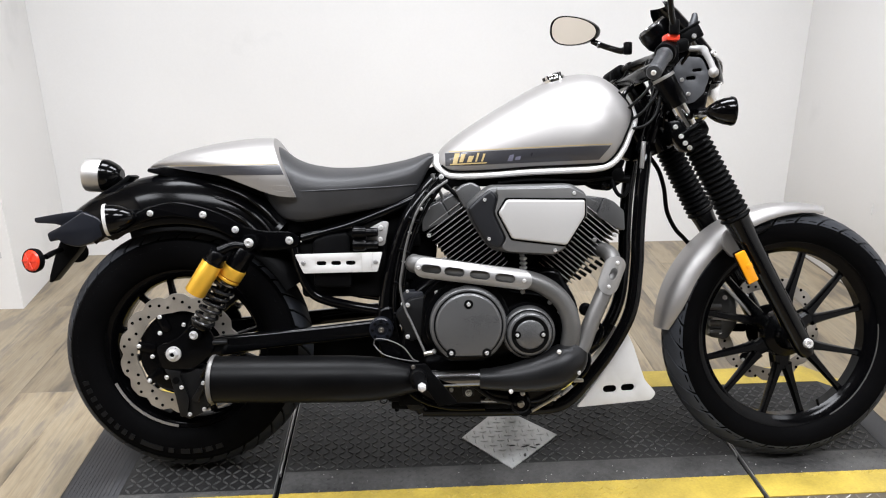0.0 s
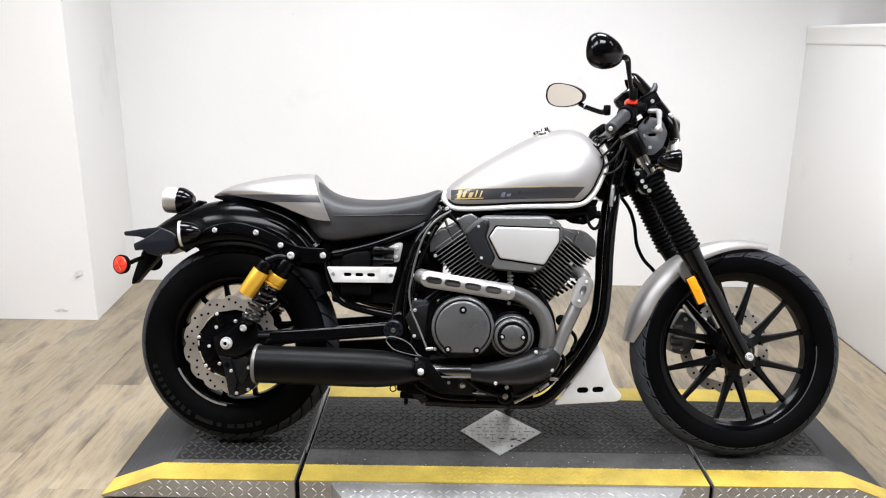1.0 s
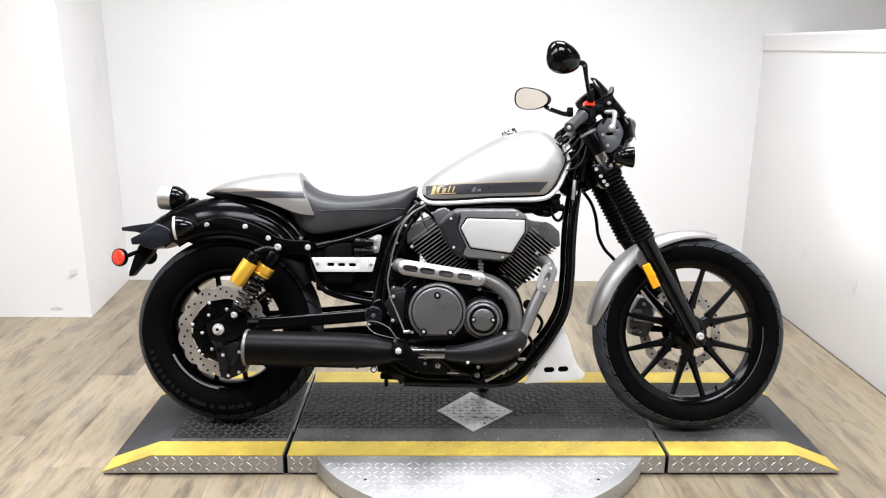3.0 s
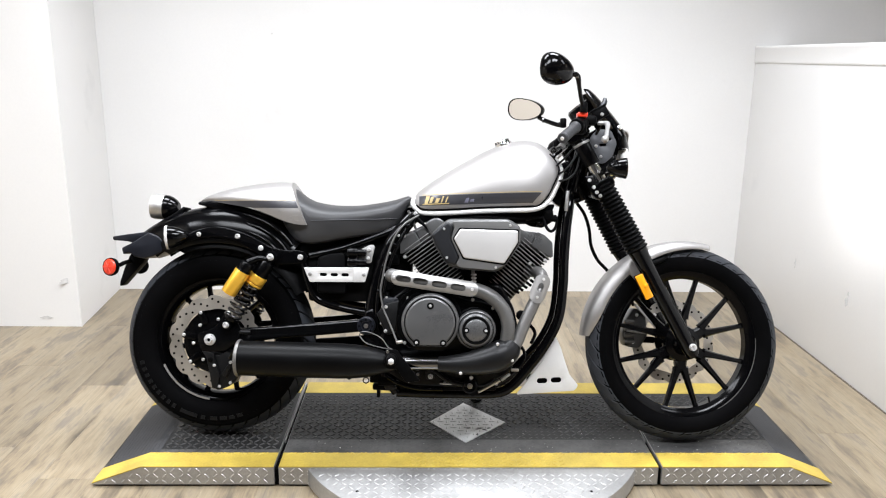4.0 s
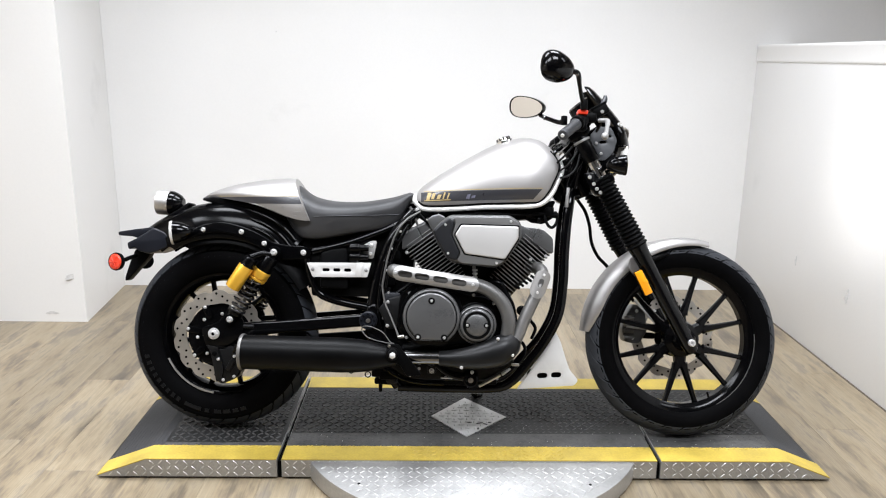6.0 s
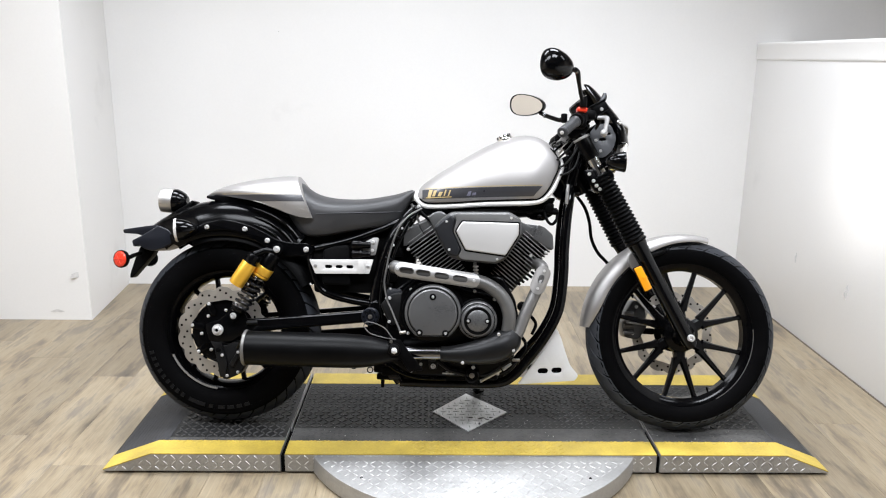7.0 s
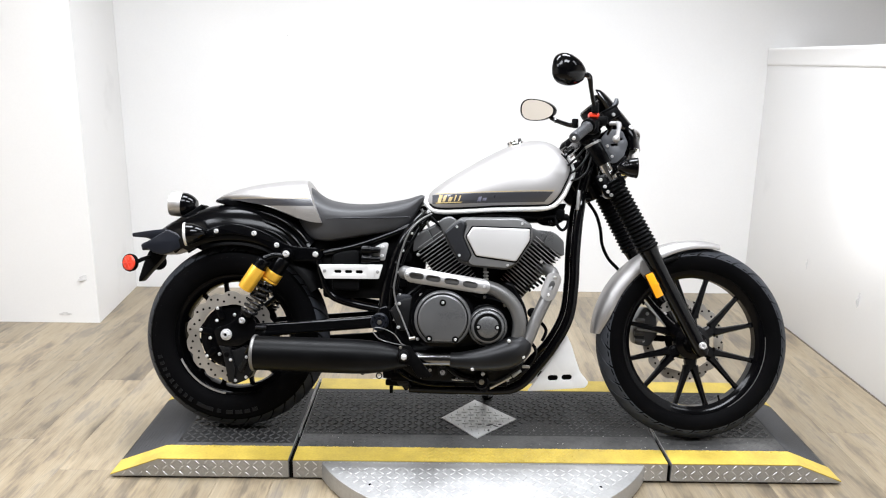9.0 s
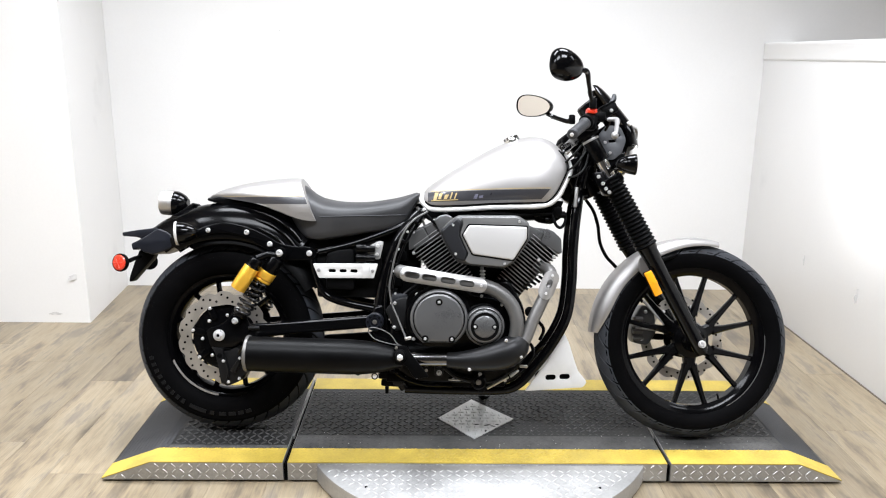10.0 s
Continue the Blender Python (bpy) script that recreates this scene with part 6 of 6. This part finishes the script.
lamp = part("headlamp", turned([(0.0001, -0.085), (0.045, -0.080), (0.072, -0.050), (0.082, 0.0), (0.083, 0.030)], (0.522, 0, 0.962), (0.97, 0, -0.24), 48), M_GLOSS, bike, "round headlamp with a bright rim behind the screen")
part("lamp_rim", turned([(0.074, 0.048), (0.084, 0.045), (0.0875, 0.036), (0.0865, 0.020), (0.083, 0.018)], (0.522, 0, 0.962), (0.97, 0, -0.24), 48), M_CHROME, lamp, "chrome rim")
part("lamp_glass", turned([(0.0001, 0.064), (0.04, 0.058), (0.075, 0.044)], (0.522, 0, 0.962), (0.97, 0, -0.24), 40), M_LENS, lamp, "lit lens")
for side in (-1, 1):
    y = 0.104 * side
    br = part("lamp_bracket", plate(rounded([(0.442, 0.992), (0.468, 1.024), (0.512, 1.020), (0.532, 0.978), (0.518, 0.935), (0.492, 0.912), (0.474, 0.912), (0.456, 0.945)], 0.010), y - 0.003, y + 0.003, 0.001, [capsule(0.501, 0.991, 0.024, 0.008, 4), capsule(0.486, 0.972, 0.024, 0.009, 4)]), M_BRACKET, lamp, "dark grey slotted side bracket")
    for x, z in ((0.464, 0.968), (0.480, 0.934)):
        part("bracket_bolt", bolt(x, y + 0.0035 * side, z, 0.006, 0.006, (0, side, 0)), M_BOLT, lamp)
part("lamp_mount", plate(rounded([(0.466, 0.940), (0.535, 0.940), (0.528, 0.900), (0.500, 0.880), (0.470, 0.866), (0.452, 0.884)], 0.010), -0.098, 0.098, 0.008, segments=3), M_SATIN, lamp, "black mounting shell")
sig = bullet_lamp("front_indicator", (0.520, -0.270, 0.880), (1.0, -0.05, 0.0), 0.0312, M_AMBER, "black bullet indicator with an amber lens")
part("indicator_arm", rod((0.496, -0.09, 0.892), (0.500, -0.262, 0.881), 0.009), M_GLOSS, sig)
METER, AIM = (0.432, 0, 1.098), (-0.62, 0, 0.78)
meter = part("instrument", turned([(0.0001, 0.020), (0.036, 0.020), (0.041, 0.016), (0.043, 0.0), (0.040, -0.024), (0.030, -0.040), (0.0001, -0.045)], METER, AIM, 40), M_SATIN, bike, "round black instrument with a silver edge")
part("meter_glass", turned([(0.0001, 0.0215), (0.034, 0.0212), (0.036, 0.0195)], METER, AIM, 40), M_GLOSS, meter)
part("meter_ring", turned([(0.035, 0.020), (0.0355, 0.0225), (0.0405, 0.018), (0.041, 0.014)], METER, AIM, 40), M_SPRING, meter, "thin silver ring")

# ---- handlebar and controls ----
BAR = [(0.322, 0.958, 0.364), (0.372, 1.004, 0.266), (0.404, 1.030, 0.200), (0.436, 1.042, 0.130), (0.440, 1.040, 0.06), (0.436, 1.038, 0.0)]
bar = part("handlebar", tube([(x, -y, z) for x, z, y in BAR] + [(x, y, z) for x, z, y in BAR[-2::-1]], 0.0125, 16), M_SATIN, bike, "black tubular handlebar")
for side in (-1, 1):
    g0, g1 = Vector((0.318, side * 0.372, 0.954)), Vector((0.370, side * 0.270, 1.002))
    d = (g1 - g0).normalized()
    L = (g1 - g0).length
    prof = [(0.0001, -0.004), (0.014, -0.004), (0.0165, 0.0)]
    for k in range(12):
        h = 0.004 + (L - 0.012) * k / 12
        prof += [(0.0160, h), (0.0160, h + 0.005), (0.0150, h + 0.006), (0.0150, h + 0.0075)]
    prof += [(0.0175, L - 0.004), (0.0185, L), (0.013, L + 0.001)]
    grip = part("grip", turned(prof, g0, d, 28), M_HANDGRIP, bar, "black ribbed rubber grip", 50)
    part("bar_end", bolt(*(g0 - d * 0.003), 0.008, 0.006, tuple(-d)), M_BOLT, grip)
    s0, s1 = Vector((0.374, side * 0.260, 1.006)), Vector((0.402, side * 0.204, 1.028))
    sw = part("switch_box", join(rod(s0, s1, 0.0235, 0.022, 20, 0.004), moved(box(-0.020, 0.020, -0.024, 0.024, -0.030, 0.012, 0.006), Matrix.Translation((s0 + s1) / 2))), M_MATTE, bar, "black switch housing")
    if side < 0:
        part("kill_switch", moved(box(-0.016, 0.016, -0.022, 0.014, 0.020, 0.036, 0.005), Matrix.Translation((s0 + s1) / 2 + Vector((0.008, 0.004, 0.000)))), M_RED, sw, "red stop switch")
    if side < 0:
        part("lever", join(tube([(0.458, -0.180, 1.030, 0.008), (0.478, -0.205, 1.026, 0.0085), (0.474, -0.240, 1.008, 0.0075), (0.462, -0.290, 0.990, 0.0065), (0.444, -0.368, 0.958, 0.0065)], 0.007, 14, 5, 0.7), turned([(0.0001, 0.011), (0.006, 0.009), (0.0105, 0.003), (0.0105, -0.003), (0.006, -0.009), (0.0001, -0.011)], (0.438, -0.382, 0.951), (0.3, 0.85, 0.4), 20)), M_ALU, bar, "bright aluminium brake lever with a ball end")
    else:
        part("lever", tube([(0.432, 0.185, 1.020, 0.009), (0.425, 0.230, 1.005, 0.0075), (0.398, 0.310, 0.975, 0.006), (0.382, 0.372, 0.952, 0.0065)], 0.007, 12, 5, 0.7), M_ALU, bar, "bright aluminium hand lever")
    part("lever_bracket", moved(box(-0.020, 0.022, -0.020, 0.020, -0.014, 0.014, 0.006), Matrix.Translation((0.425, side * 0.186, 1.036))), M_MATTE, bar)
    part("riser", rod((0.425, side * 0.045, 0.990), (0.438, side * 0.045, 1.034), 0.018, None, 20, 0.004), M_SATIN, bar)
res = part("brake_reservoir", join(moved(box(-0.026, 0.026, -0.018, 0.018, -0.016, 0.016, 0.005), Matrix.Translation((0.466, -0.150, 1.064)) @ Matrix.Rotation(-0.5, 4, "Y")), moved(box(-0.029, 0.029, -0.021, 0.021, 0.014, 0.021, 0.003), Matrix.Translation((0.466, -0.150, 1.064)) @ Matrix.Rotation(-0.5, 4, "Y"))), M_MATTE, bar, "black brake fluid reservoir")
part("reservoir_window", turned([(0.0001, 0.003), (0.0045, 0.003), (0.006, 0.0)], (0.470, -0.169, 1.060), (0, -1, 0), 16), M_ALU, res)
part("reservoir_lug", tube([(0.474, -0.135, 1.082, 0.009), (0.486, -0.122, 1.106, 0.009), (0.489, -0.115, 1.120, 0.006)], 0.01, 12), M_GREYPLASTIC, res)
part("brake_line", tube([(0.470, -0.140, 1.050), (0.474, -0.125, 1.030), (0.462, -0.100, 1.000), (0.452, -0.070, 0.950), (0.446, -0.04, 0.90), (0.445, -0.02, 0.84)], 0.0042, 10), M_GLOSS, bar)
for pts in ([(0.36, -0.05, 0.96), (0.33, -0.08, 0.93), (0.345, -0.09, 0.86), (0.38, -0.07, 0.80)], [(0.41, -0.12, 1.00), (0.40, -0.10, 0.94), (0.385, -0.09, 0.88), (0.365, -0.08, 0.80)],
            [(0.42, -0.10, 0.99), (0.42, -0.08, 0.93), (0.405, -0.07, 0.87), (0.375, -0.075, 0.78)], [(0.40, 0.16, 1.02), (0.36, 0.10, 0.96), (0.375, 0.05, 0.90), (0.39, 0.03, 0.84)],
            [(0.40, 0.20, 1.01), (0.350, 0.14, 0.985), (0.345, 0.08, 0.95), (0.38, 0.04, 0.88)], [(0.432, -0.115, 0.975), (0.425, -0.11, 0.92), (0.41, -0.105, 0.875), (0.40, -0.09, 0.82)]):
    part("control_cable", tube(pts, 0.0058, 10), M_GLOSS, bar)
for pts in ([(0.335, -0.10, 0.900), (0.362, -0.115, 0.926), (0.386, -0.12, 0.955), (0.402, -0.12, 0.978)], [(0.340, -0.10, 0.872), (0.366, -0.115, 0.890), (0.391, -0.12, 0.922), (0.408, -0.12, 0.955)],
            [(0.345, -0.10, 0.852), (0.374, -0.115, 0.860), (0.398, -0.12, 0.885), (0.410, -0.12, 0.930)]):
    part("cable_outer", tube(pts, 0.0036, 10), M_COVER, bar, "dark cable outer")


# ---- mirrors ----
def mirror(name, centre, normal, size, stem, glass_side, label, roll=0.0):
    """A teardrop mirror: domed shell, rim, glass and bent stem. normal points out of the glass."""
    n = Vector(normal).normalized()
    right = Vector((0, 0, 1)).cross(n).normalized()
    up = n.cross(right)
    right, up = right * math.cos(roll) - up * math.sin(roll), up * math.cos(roll) + right * math.sin(roll)
    w, h = size
    base = []
    for k in range(40):
        t = 2 * math.pi * k / 40
        x, y = math.cos(t), math.sin(t)
        base.append((w * math.copysign(abs(x) ** 0.86, x) * (1.0 + 0.04 * y), h * math.copysign(abs(y) ** 0.86, y) * (1.0 - 0.24 * x * glass_side)))
    def ring(s, d):
        return [Vector(centre) + right * x * s + up * y * s + n * d for x, y in base]
    shell = part(name, loft([ring(0.90, 0.004), ring(0.93, 0.0072), ring(0.985, 0.0072), ring(1.0, 0.001), ring(0.985, -0.010), ring(0.90, -0.022), ring(0.70, -0.033), ring(0.40, -0.040), ring(0.05, -0.042)]), M_GLOSS, bike, label, 60)
    part("mirror_glass", loft([ring(0.02, 0.0062), ring(0.905, 0.0062), ring(0.91, 0.0040)], True, True), M_MIRROR, shell, "mirror glass")
    part("mirror_stem", tube(stem, 0.006, 12, 6), M_GLOSS, shell, "black bent stem")
    neck = Vector(stem[-2][:3])
    part("stem_collar", rod(neck - Vector((0.007, 0, 0.001)), neck + Vector((0.003, 0, 0)), 0.0092, None, 16, 0.002), M_SPRING, shell)
    part("stem_joint", moved(rod((0, 0, -0.016), (0, 0, 0.016), 0.0115, None, 16, 0.003), Matrix.Translation(stem[0][:3])), M_MATTE, shell)
    return shell


mirror("mirror", (0.304, -0.310, 1.165), (-0.55, 0.83, 0.02), (0.058, 0.045), [(0.398, -0.250, 1.066, 0.008), (0.388, -0.262, 1.088, 0.0065), (0.379, -0.278, 1.120, 0.0065), (0.370, -0.295, 1.152, 0.0085), (0.348, -0.305, 1.156, 0.007)], -1, "black teardrop rear-view mirror seen from its shell", -0.2)
mirror("mirror", (0.266, 0.216, 1.141), (-0.605, -0.788, -0.116), (0.075, 0.0395), [(0.388, 0.106, 1.076, 0.011), (0.374, 0.122, 1.072, 0.0085), (0.350, 0.150, 1.084, 0.008), (0.328, 0.178, 1.098, 0.008), (0.312, 0.194, 1.109, 0.0075)], 1, "black teardrop rear-view mirror showing its glass", 0.17)

# ---- chin plate, foot controls, wiring, stand ----
chin_out = [(0.345, 0.350), (0.364, 0.312), (0.380, 0.262), (0.394, 0.222), (0.424, 0.186), (0.412, 0.168), (0.385, 0.166), (0.220, 0.152), (0.245, 0.185), (0.300, 0.262)]
chin = part("chin_plate", plate(rounded(chin_out, 0.008), -0.072, -0.066, 0.002, [capsule(0.305, 0.199, 0.035, 0.018, 3), capsule(0.351, 0.202, 0.035, 0.018, 3)]), M_BRIGHT, bike, "satin silver chin plate with two slots")
part("chin_side", plate(rounded(chin_out, 0.008), 0.066, 0.072, 0.002, [capsule(0.305, 0.199, 0.035, 0.018, 3), capsule(0.351, 0.202, 0.035, 0.018, 3)]), M_BRIGHT, chin)
part("chin_front", loft([[(x, y, z) for x, z in ((0.346, 0.340), (0.387, 0.243), (0.402, 0.203), (0.398, 0.201), (0.382, 0.242), (0.341, 0.340))] for y in (-0.068, 0.068)]), M_BRIGHT, chin)
# dark plate added behind the slots to put their shade into colour
part("slot_shade", plate(rounded([(0.255, 0.180), (0.255, 0.218), (0.375, 0.220), (0.375, 0.182)], 0.006), -0.060, -0.056, 0.001), M_DARK, chin)
peg = part("brake_pedal", tube([(-0.061, -0.158, 0.250, 0.006), (-0.040, -0.163, 0.236, 0.0065), (-0.006, -0.170, 0.212, 0.006), (0.030, -0.172, 0.202, 0.0065), (0.065, -0.172, 0.197, 0.008)], 0.009, 12), M_COVER, bike, "dark brake pedal linkage under the engine")
part("pedal_pivot", turned([(0.0001, 0.004), (0.012, 0.004), (0.015, 0.0), (0.016, -0.02)], (-0.061, -0.166, 0.252), (0, -1, 0), 20), M_COVER, peg)
part("pivot_nut", bolt(-0.060, -0.168, 0.223, 0.0095, 0.008), M_BOLT, peg)
part("pivot_link", plate(rounded([(-0.076, 0.262), (-0.048, 0.264), (-0.046, 0.214), (-0.074, 0.212)], 0.010), -0.166, -0.158, 0.002), M_COVER, peg)
hub = part("peg_mount", turned([(0.0001, 0.010), (0.008, 0.010), (0.010, 0.006), (0.016, 0.006), (0.019, 0.010), (0.024, 0.008), (0.026, 0.0), (0.026, -0.05)], (0.065, -0.170, 0.197), (0, -1, 0), 28), M_SATIN, peg, "round black foot peg mount")
part("mount_nut", bolt(0.065, -0.181, 0.197, 0.010, 0.006), M_STEEL, hub)
part("mount_bolt", bolt(0.069, -0.176, 0.222, 0.0075, 0.007), M_BOLT, hub)
part("mount_foot", plate(rounded([(0.052, 0.180), (0.084, 0.184), (0.092, 0.176), (0.078, 0.164), (0.066, 0.166)], 0.004), -0.176, -0.130, 0.003), M_MATTE, hub)
part("pedal_link", rod((0.092, -0.170, 0.177), (0.160, -0.165, 0.214), 0.0048, None, 10), M_STEEL, peg, "bright linkage rod")
part("link_end", rod((0.164, -0.165, 0.216), (0.192, -0.160, 0.234), 0.0065, 0.004, 10, 0.001), M_ALU, peg)
part("link_clip", box(0.196, 0.220, -0.160, -0.150, 0.242, 0.250, 0.002), M_STEEL, peg)
for x, z in ((-0.101, 0.227), (-0.015, 0.200), (0.150, 0.200), (-0.130, 0.205)):
    part("link_bolt", bolt(x, -0.152, z, 0.0058, 0.008), M_BOLT, peg)
part("link_pin", rod((-0.030, -0.160, 0.200), (0.008, -0.160, 0.199), 0.0026, None, 8), M_STEEL, peg)
for x, z, w, h in ((-0.20, 0.200, 0.03, 0.014), (-0.11, 0.195, 0.035, 0.012), (0.0, 0.185, 0.05, 0.012), (0.12, 0.190, 0.03, 0.014), (-0.24, 0.215, 0.016, 0.02)):
    part("lower_bracket", box(x - w, x + w, -0.140, -0.09, z - h, z + h, 0.005), M_MATTE, peg)
for x, z, rr in ((-0.266, 0.205, 0.009), (-0.320, 0.216, 0.008)):
    part("wire_ring", tube([(x + rr * math.cos(2 * math.pi * k / 14), -0.150, z + rr * math.sin(2 * math.pi * k / 14)) for k in range(15)], 0.002, 6, 1), M_COVER, peg)
for pts in ([(-0.240, -0.120, 0.250), (-0.180, -0.150, 0.205), (-0.110, -0.150, 0.182), (-0.020, -0.145, 0.178)], [(0.215, -0.110, 0.330), (0.240, -0.120, 0.300), (0.235, -0.125, 0.265), (0.200, -0.125, 0.225)], [(0.255, -0.105, 0.390), (0.275, -0.110, 0.360), (0.262, -0.115, 0.325)]):
    part("hose", tube(pts, 0.0055, 10), M_GLOSS, peg)
part("cable_strap", rod((-0.141, -0.118, 0.750), (-0.115, -0.112, 0.690), 0.0042, None, 8), M_PIPE, bike, "grey strip of metal")
# pale rod put in for a reflection beside the down tube
part("down_tube_glint", rod((0.371, -0.100, 0.757), (0.376, -0.100, 0.822), 0.0058, None, 12, 0.001), M_ALU, bike, "bright rod added for the reflection by the down tube")
# the loom that runs down the frame behind the engine, with its clips
for off in (0.0, 0.019):
    part("loom", tube([(-0.128 + off, -0.128, 0.736), (-0.168 + off, -0.133, 0.682), (-0.206 + off, -0.138, 0.602), (-0.227 + off, -0.140, 0.522), (-0.236 + off, -0.138, 0.440), (-0.232 + off, -0.134, 0.372)], 0.0062, 12), M_GLOSS, bike, "black sheathed wiring loom")
for x, z in ((-0.150, 0.702), (-0.190, 0.640), (-0.214, 0.566), (-0.226, 0.486), (-0.229, 0.410)):
    part("loom_clip", moved(box(-0.015, 0.015, -0.009, 0.009, -0.005, 0.005, 0.003), Matrix.Translation((x + 0.004, -0.140, z)) @ Matrix.Rotation(0.4, 4, "Y")), M_SATIN, bike)
for x, z in ((-0.168, 0.668), (-0.196, 0.612), (-0.212, 0.542), (-0.204, 0.470), (-0.216, 0.440), (-0.220, 0.388)):
    part("loom_screw", bolt(x, -0.150, z, 0.0048, 0.005), M_BOLT, bike)
part("speed_cable", tube([(-0.105, -0.150, 0.734), (-0.148, -0.190, 0.704), (-0.180, -0.200, 0.658), (-0.203, -0.200, 0.588), (-0.213, -0.200, 0.534), (-0.219, -0.200, 0.490), (-0.209, -0.206, 0.439), (-0.194, -0.214, 0.407), (-0.163, -0.230, 0.338)], 0.0030, 10), M_PIPE, bike, "grey sheathed control cable")
part("cable_end", rod((-0.166, -0.232, 0.336), (-0.146, -0.232, 0.340), 0.0052, None, 14, 0.0015), M_STEEL, bike, "bright cable end")
part("wire_loop", tube([(-0.285, -0.185, 0.352), (-0.278, -0.190, 0.364), (-0.250, -0.195, 0.362), (-0.215, -0.200, 0.346), (-0.192, -0.205, 0.318), (-0.180, -0.205, 0.312), (-0.220, -0.205, 0.318), (-0.262, -0.200, 0.330), (-0.285, -0.185, 0.350)], 0.0016, 8), M_PIPE, bike, "thin bent wire loop")
for pts in ([(0.30, -0.09, 0.73), (0.31, -0.10, 0.70), (0.325, -0.10, 0.69), (0.340, -0.09, 0.705), (0.345, -0.08, 0.73)], [(0.02, -0.10, 0.725), (0.10, -0.115, 0.732), (0.20, -0.11, 0.730), (0.30, -0.09, 0.735)], [(-0.12, -0.10, 0.735), (-0.09, -0.105, 0.705), (-0.07, -0.105, 0.690)]):
    part("wiring", tube(pts, 0.005, 10), M_MATTE, bike, "black wiring")
part("under_tank_tray", plate(rounded([(-0.12, 0.752), (-0.10, 0.718), (0.22, 0.716), (0.315, 0.722), (0.34, 0.780)], 0.01), -0.075, 0.075, 0.005), M_MATTE, bike, "black brackets under the tank")
part("loom_cover", plate(rounded([(-0.128, 0.752), (-0.132, 0.728), (-0.100, 0.706), (-0.078, 0.722), (-0.040, 0.730), (0.020, 0.727), (0.060, 0.734), (0.215, 0.731), (0.262, 0.706), (0.300, 0.702), (0.332, 0.722), (0.336, 0.760), (0.200, 0.765), (0.0, 0.762)], 0.006), -0.066, -0.040, 0.006), M_MATTE, bike, "black wiring and brackets under the tank")
for x, z, r in ((-0.060, 0.736, 0.009), (-0.010, 0.738, 0.006), (0.052, 0.740, 0.008), (0.110, 0.738, 0.005), (0.240, 0.728, 0.010), (0.276, 0.716, 0.012), (0.322, 0.736, 0.008)):
    part("loom_clip", rod((x, -0.074, z), (x + 0.022, -0.072, z + 0.003), r, r * 0.8, 12, 0.002), M_SATIN, bike)
for x, z in ((0.030, 0.735), (0.118, 0.739), (0.268, 0.733), (-0.082, 0.731)):
    part("loom_screw", bolt(x, -0.0665, z, 0.006, 0.005), M_BOLT, bike)
part("fuel_rail_bolt", bolt(-0.118, -0.095, 0.742, 0.008, 0.006), M_BOLT, bike)
part("horn", join(rod((0.315, -0.095, 0.742), (0.315, -0.070, 0.742), 0.017, None, 20, 0.004), rod((0.300, -0.085, 0.735), (0.345, -0.085, 0.730), 0.010, None, 12)), M_MATTE, bike)
stand = part("side_stand", tube([(0.060, 0.100, 0.175, 0.014), (0.080, 0.180, 0.110, 0.012), (0.100, 0.262, 0.060, 0.011)], 0.012, 12), M_SATIN, bike, "black side stand")
part("stand_foot", moved(rod((0, 0, -0.004), (0, 0, 0.004), 0.022, None, 20, 0.002), Matrix.Translation((0.101, 0.266, 0.070)) @ Matrix.Rotation(radians(14), 4, "X")), M_SATIN, stand)
part("stand_spring_lug", rod((-0.243, 0.050, 0.160), (-0.243, 0.052, 0.112), 0.008, 0.006, 10, 0.002), M_MATTE, bike)

# the front wheel is turned a little to its left, about the foot of the near fork leg
steer = Matrix.Translation((0.777, -0.104, 0.318)) @ Matrix.Rotation(radians(4), 4, FORK) @ Matrix.Translation((-0.777, 0.104, -0.318))
for ob in (front_wheel, front_fender, fcal):
    ob.matrix_basis = steer


# ---- floor boards ----
def board_mesh(w, l):
    return box(0, w, 0, l, -0.006, 0.0, 0.0006, 1)


WIDTH, LENGTH = 0.176, 1.22
shared = {}
for i in range(int((RIGHT + 3.4) / WIDTH) + 1):
    x = RIGHT - 0.007 - (i + 1) * WIDTH
    y = BACK - ((i * 0.417) % 1.0) * LENGTH
    cuts = [BACK]
    while cuts[-1] > FRONT:
        if cuts[-1] - y > 0.08:
            cuts.append(max(y, FRONT))
        y -= LENGTH
    for top, low in zip(cuts, cuts[1:]):
        if x + WIDTH < LEFT - 0.02 and low > 1.1:
            continue
        key = round(top - low, 3)
        if key not in shared:
            bm = board_mesh(WIDTH - 0.0004, key - 0.0004)
            finish(bm)
            me = bpy.data.meshes.new("plank")
            bm.to_mesh(me)
            bm.free()
            me.materials.append(M_PLANK)
            shared[key] = me
        ob = new("plank", shared[key])
        ob.location, ob.parent = (x, low, FLOOR), floor
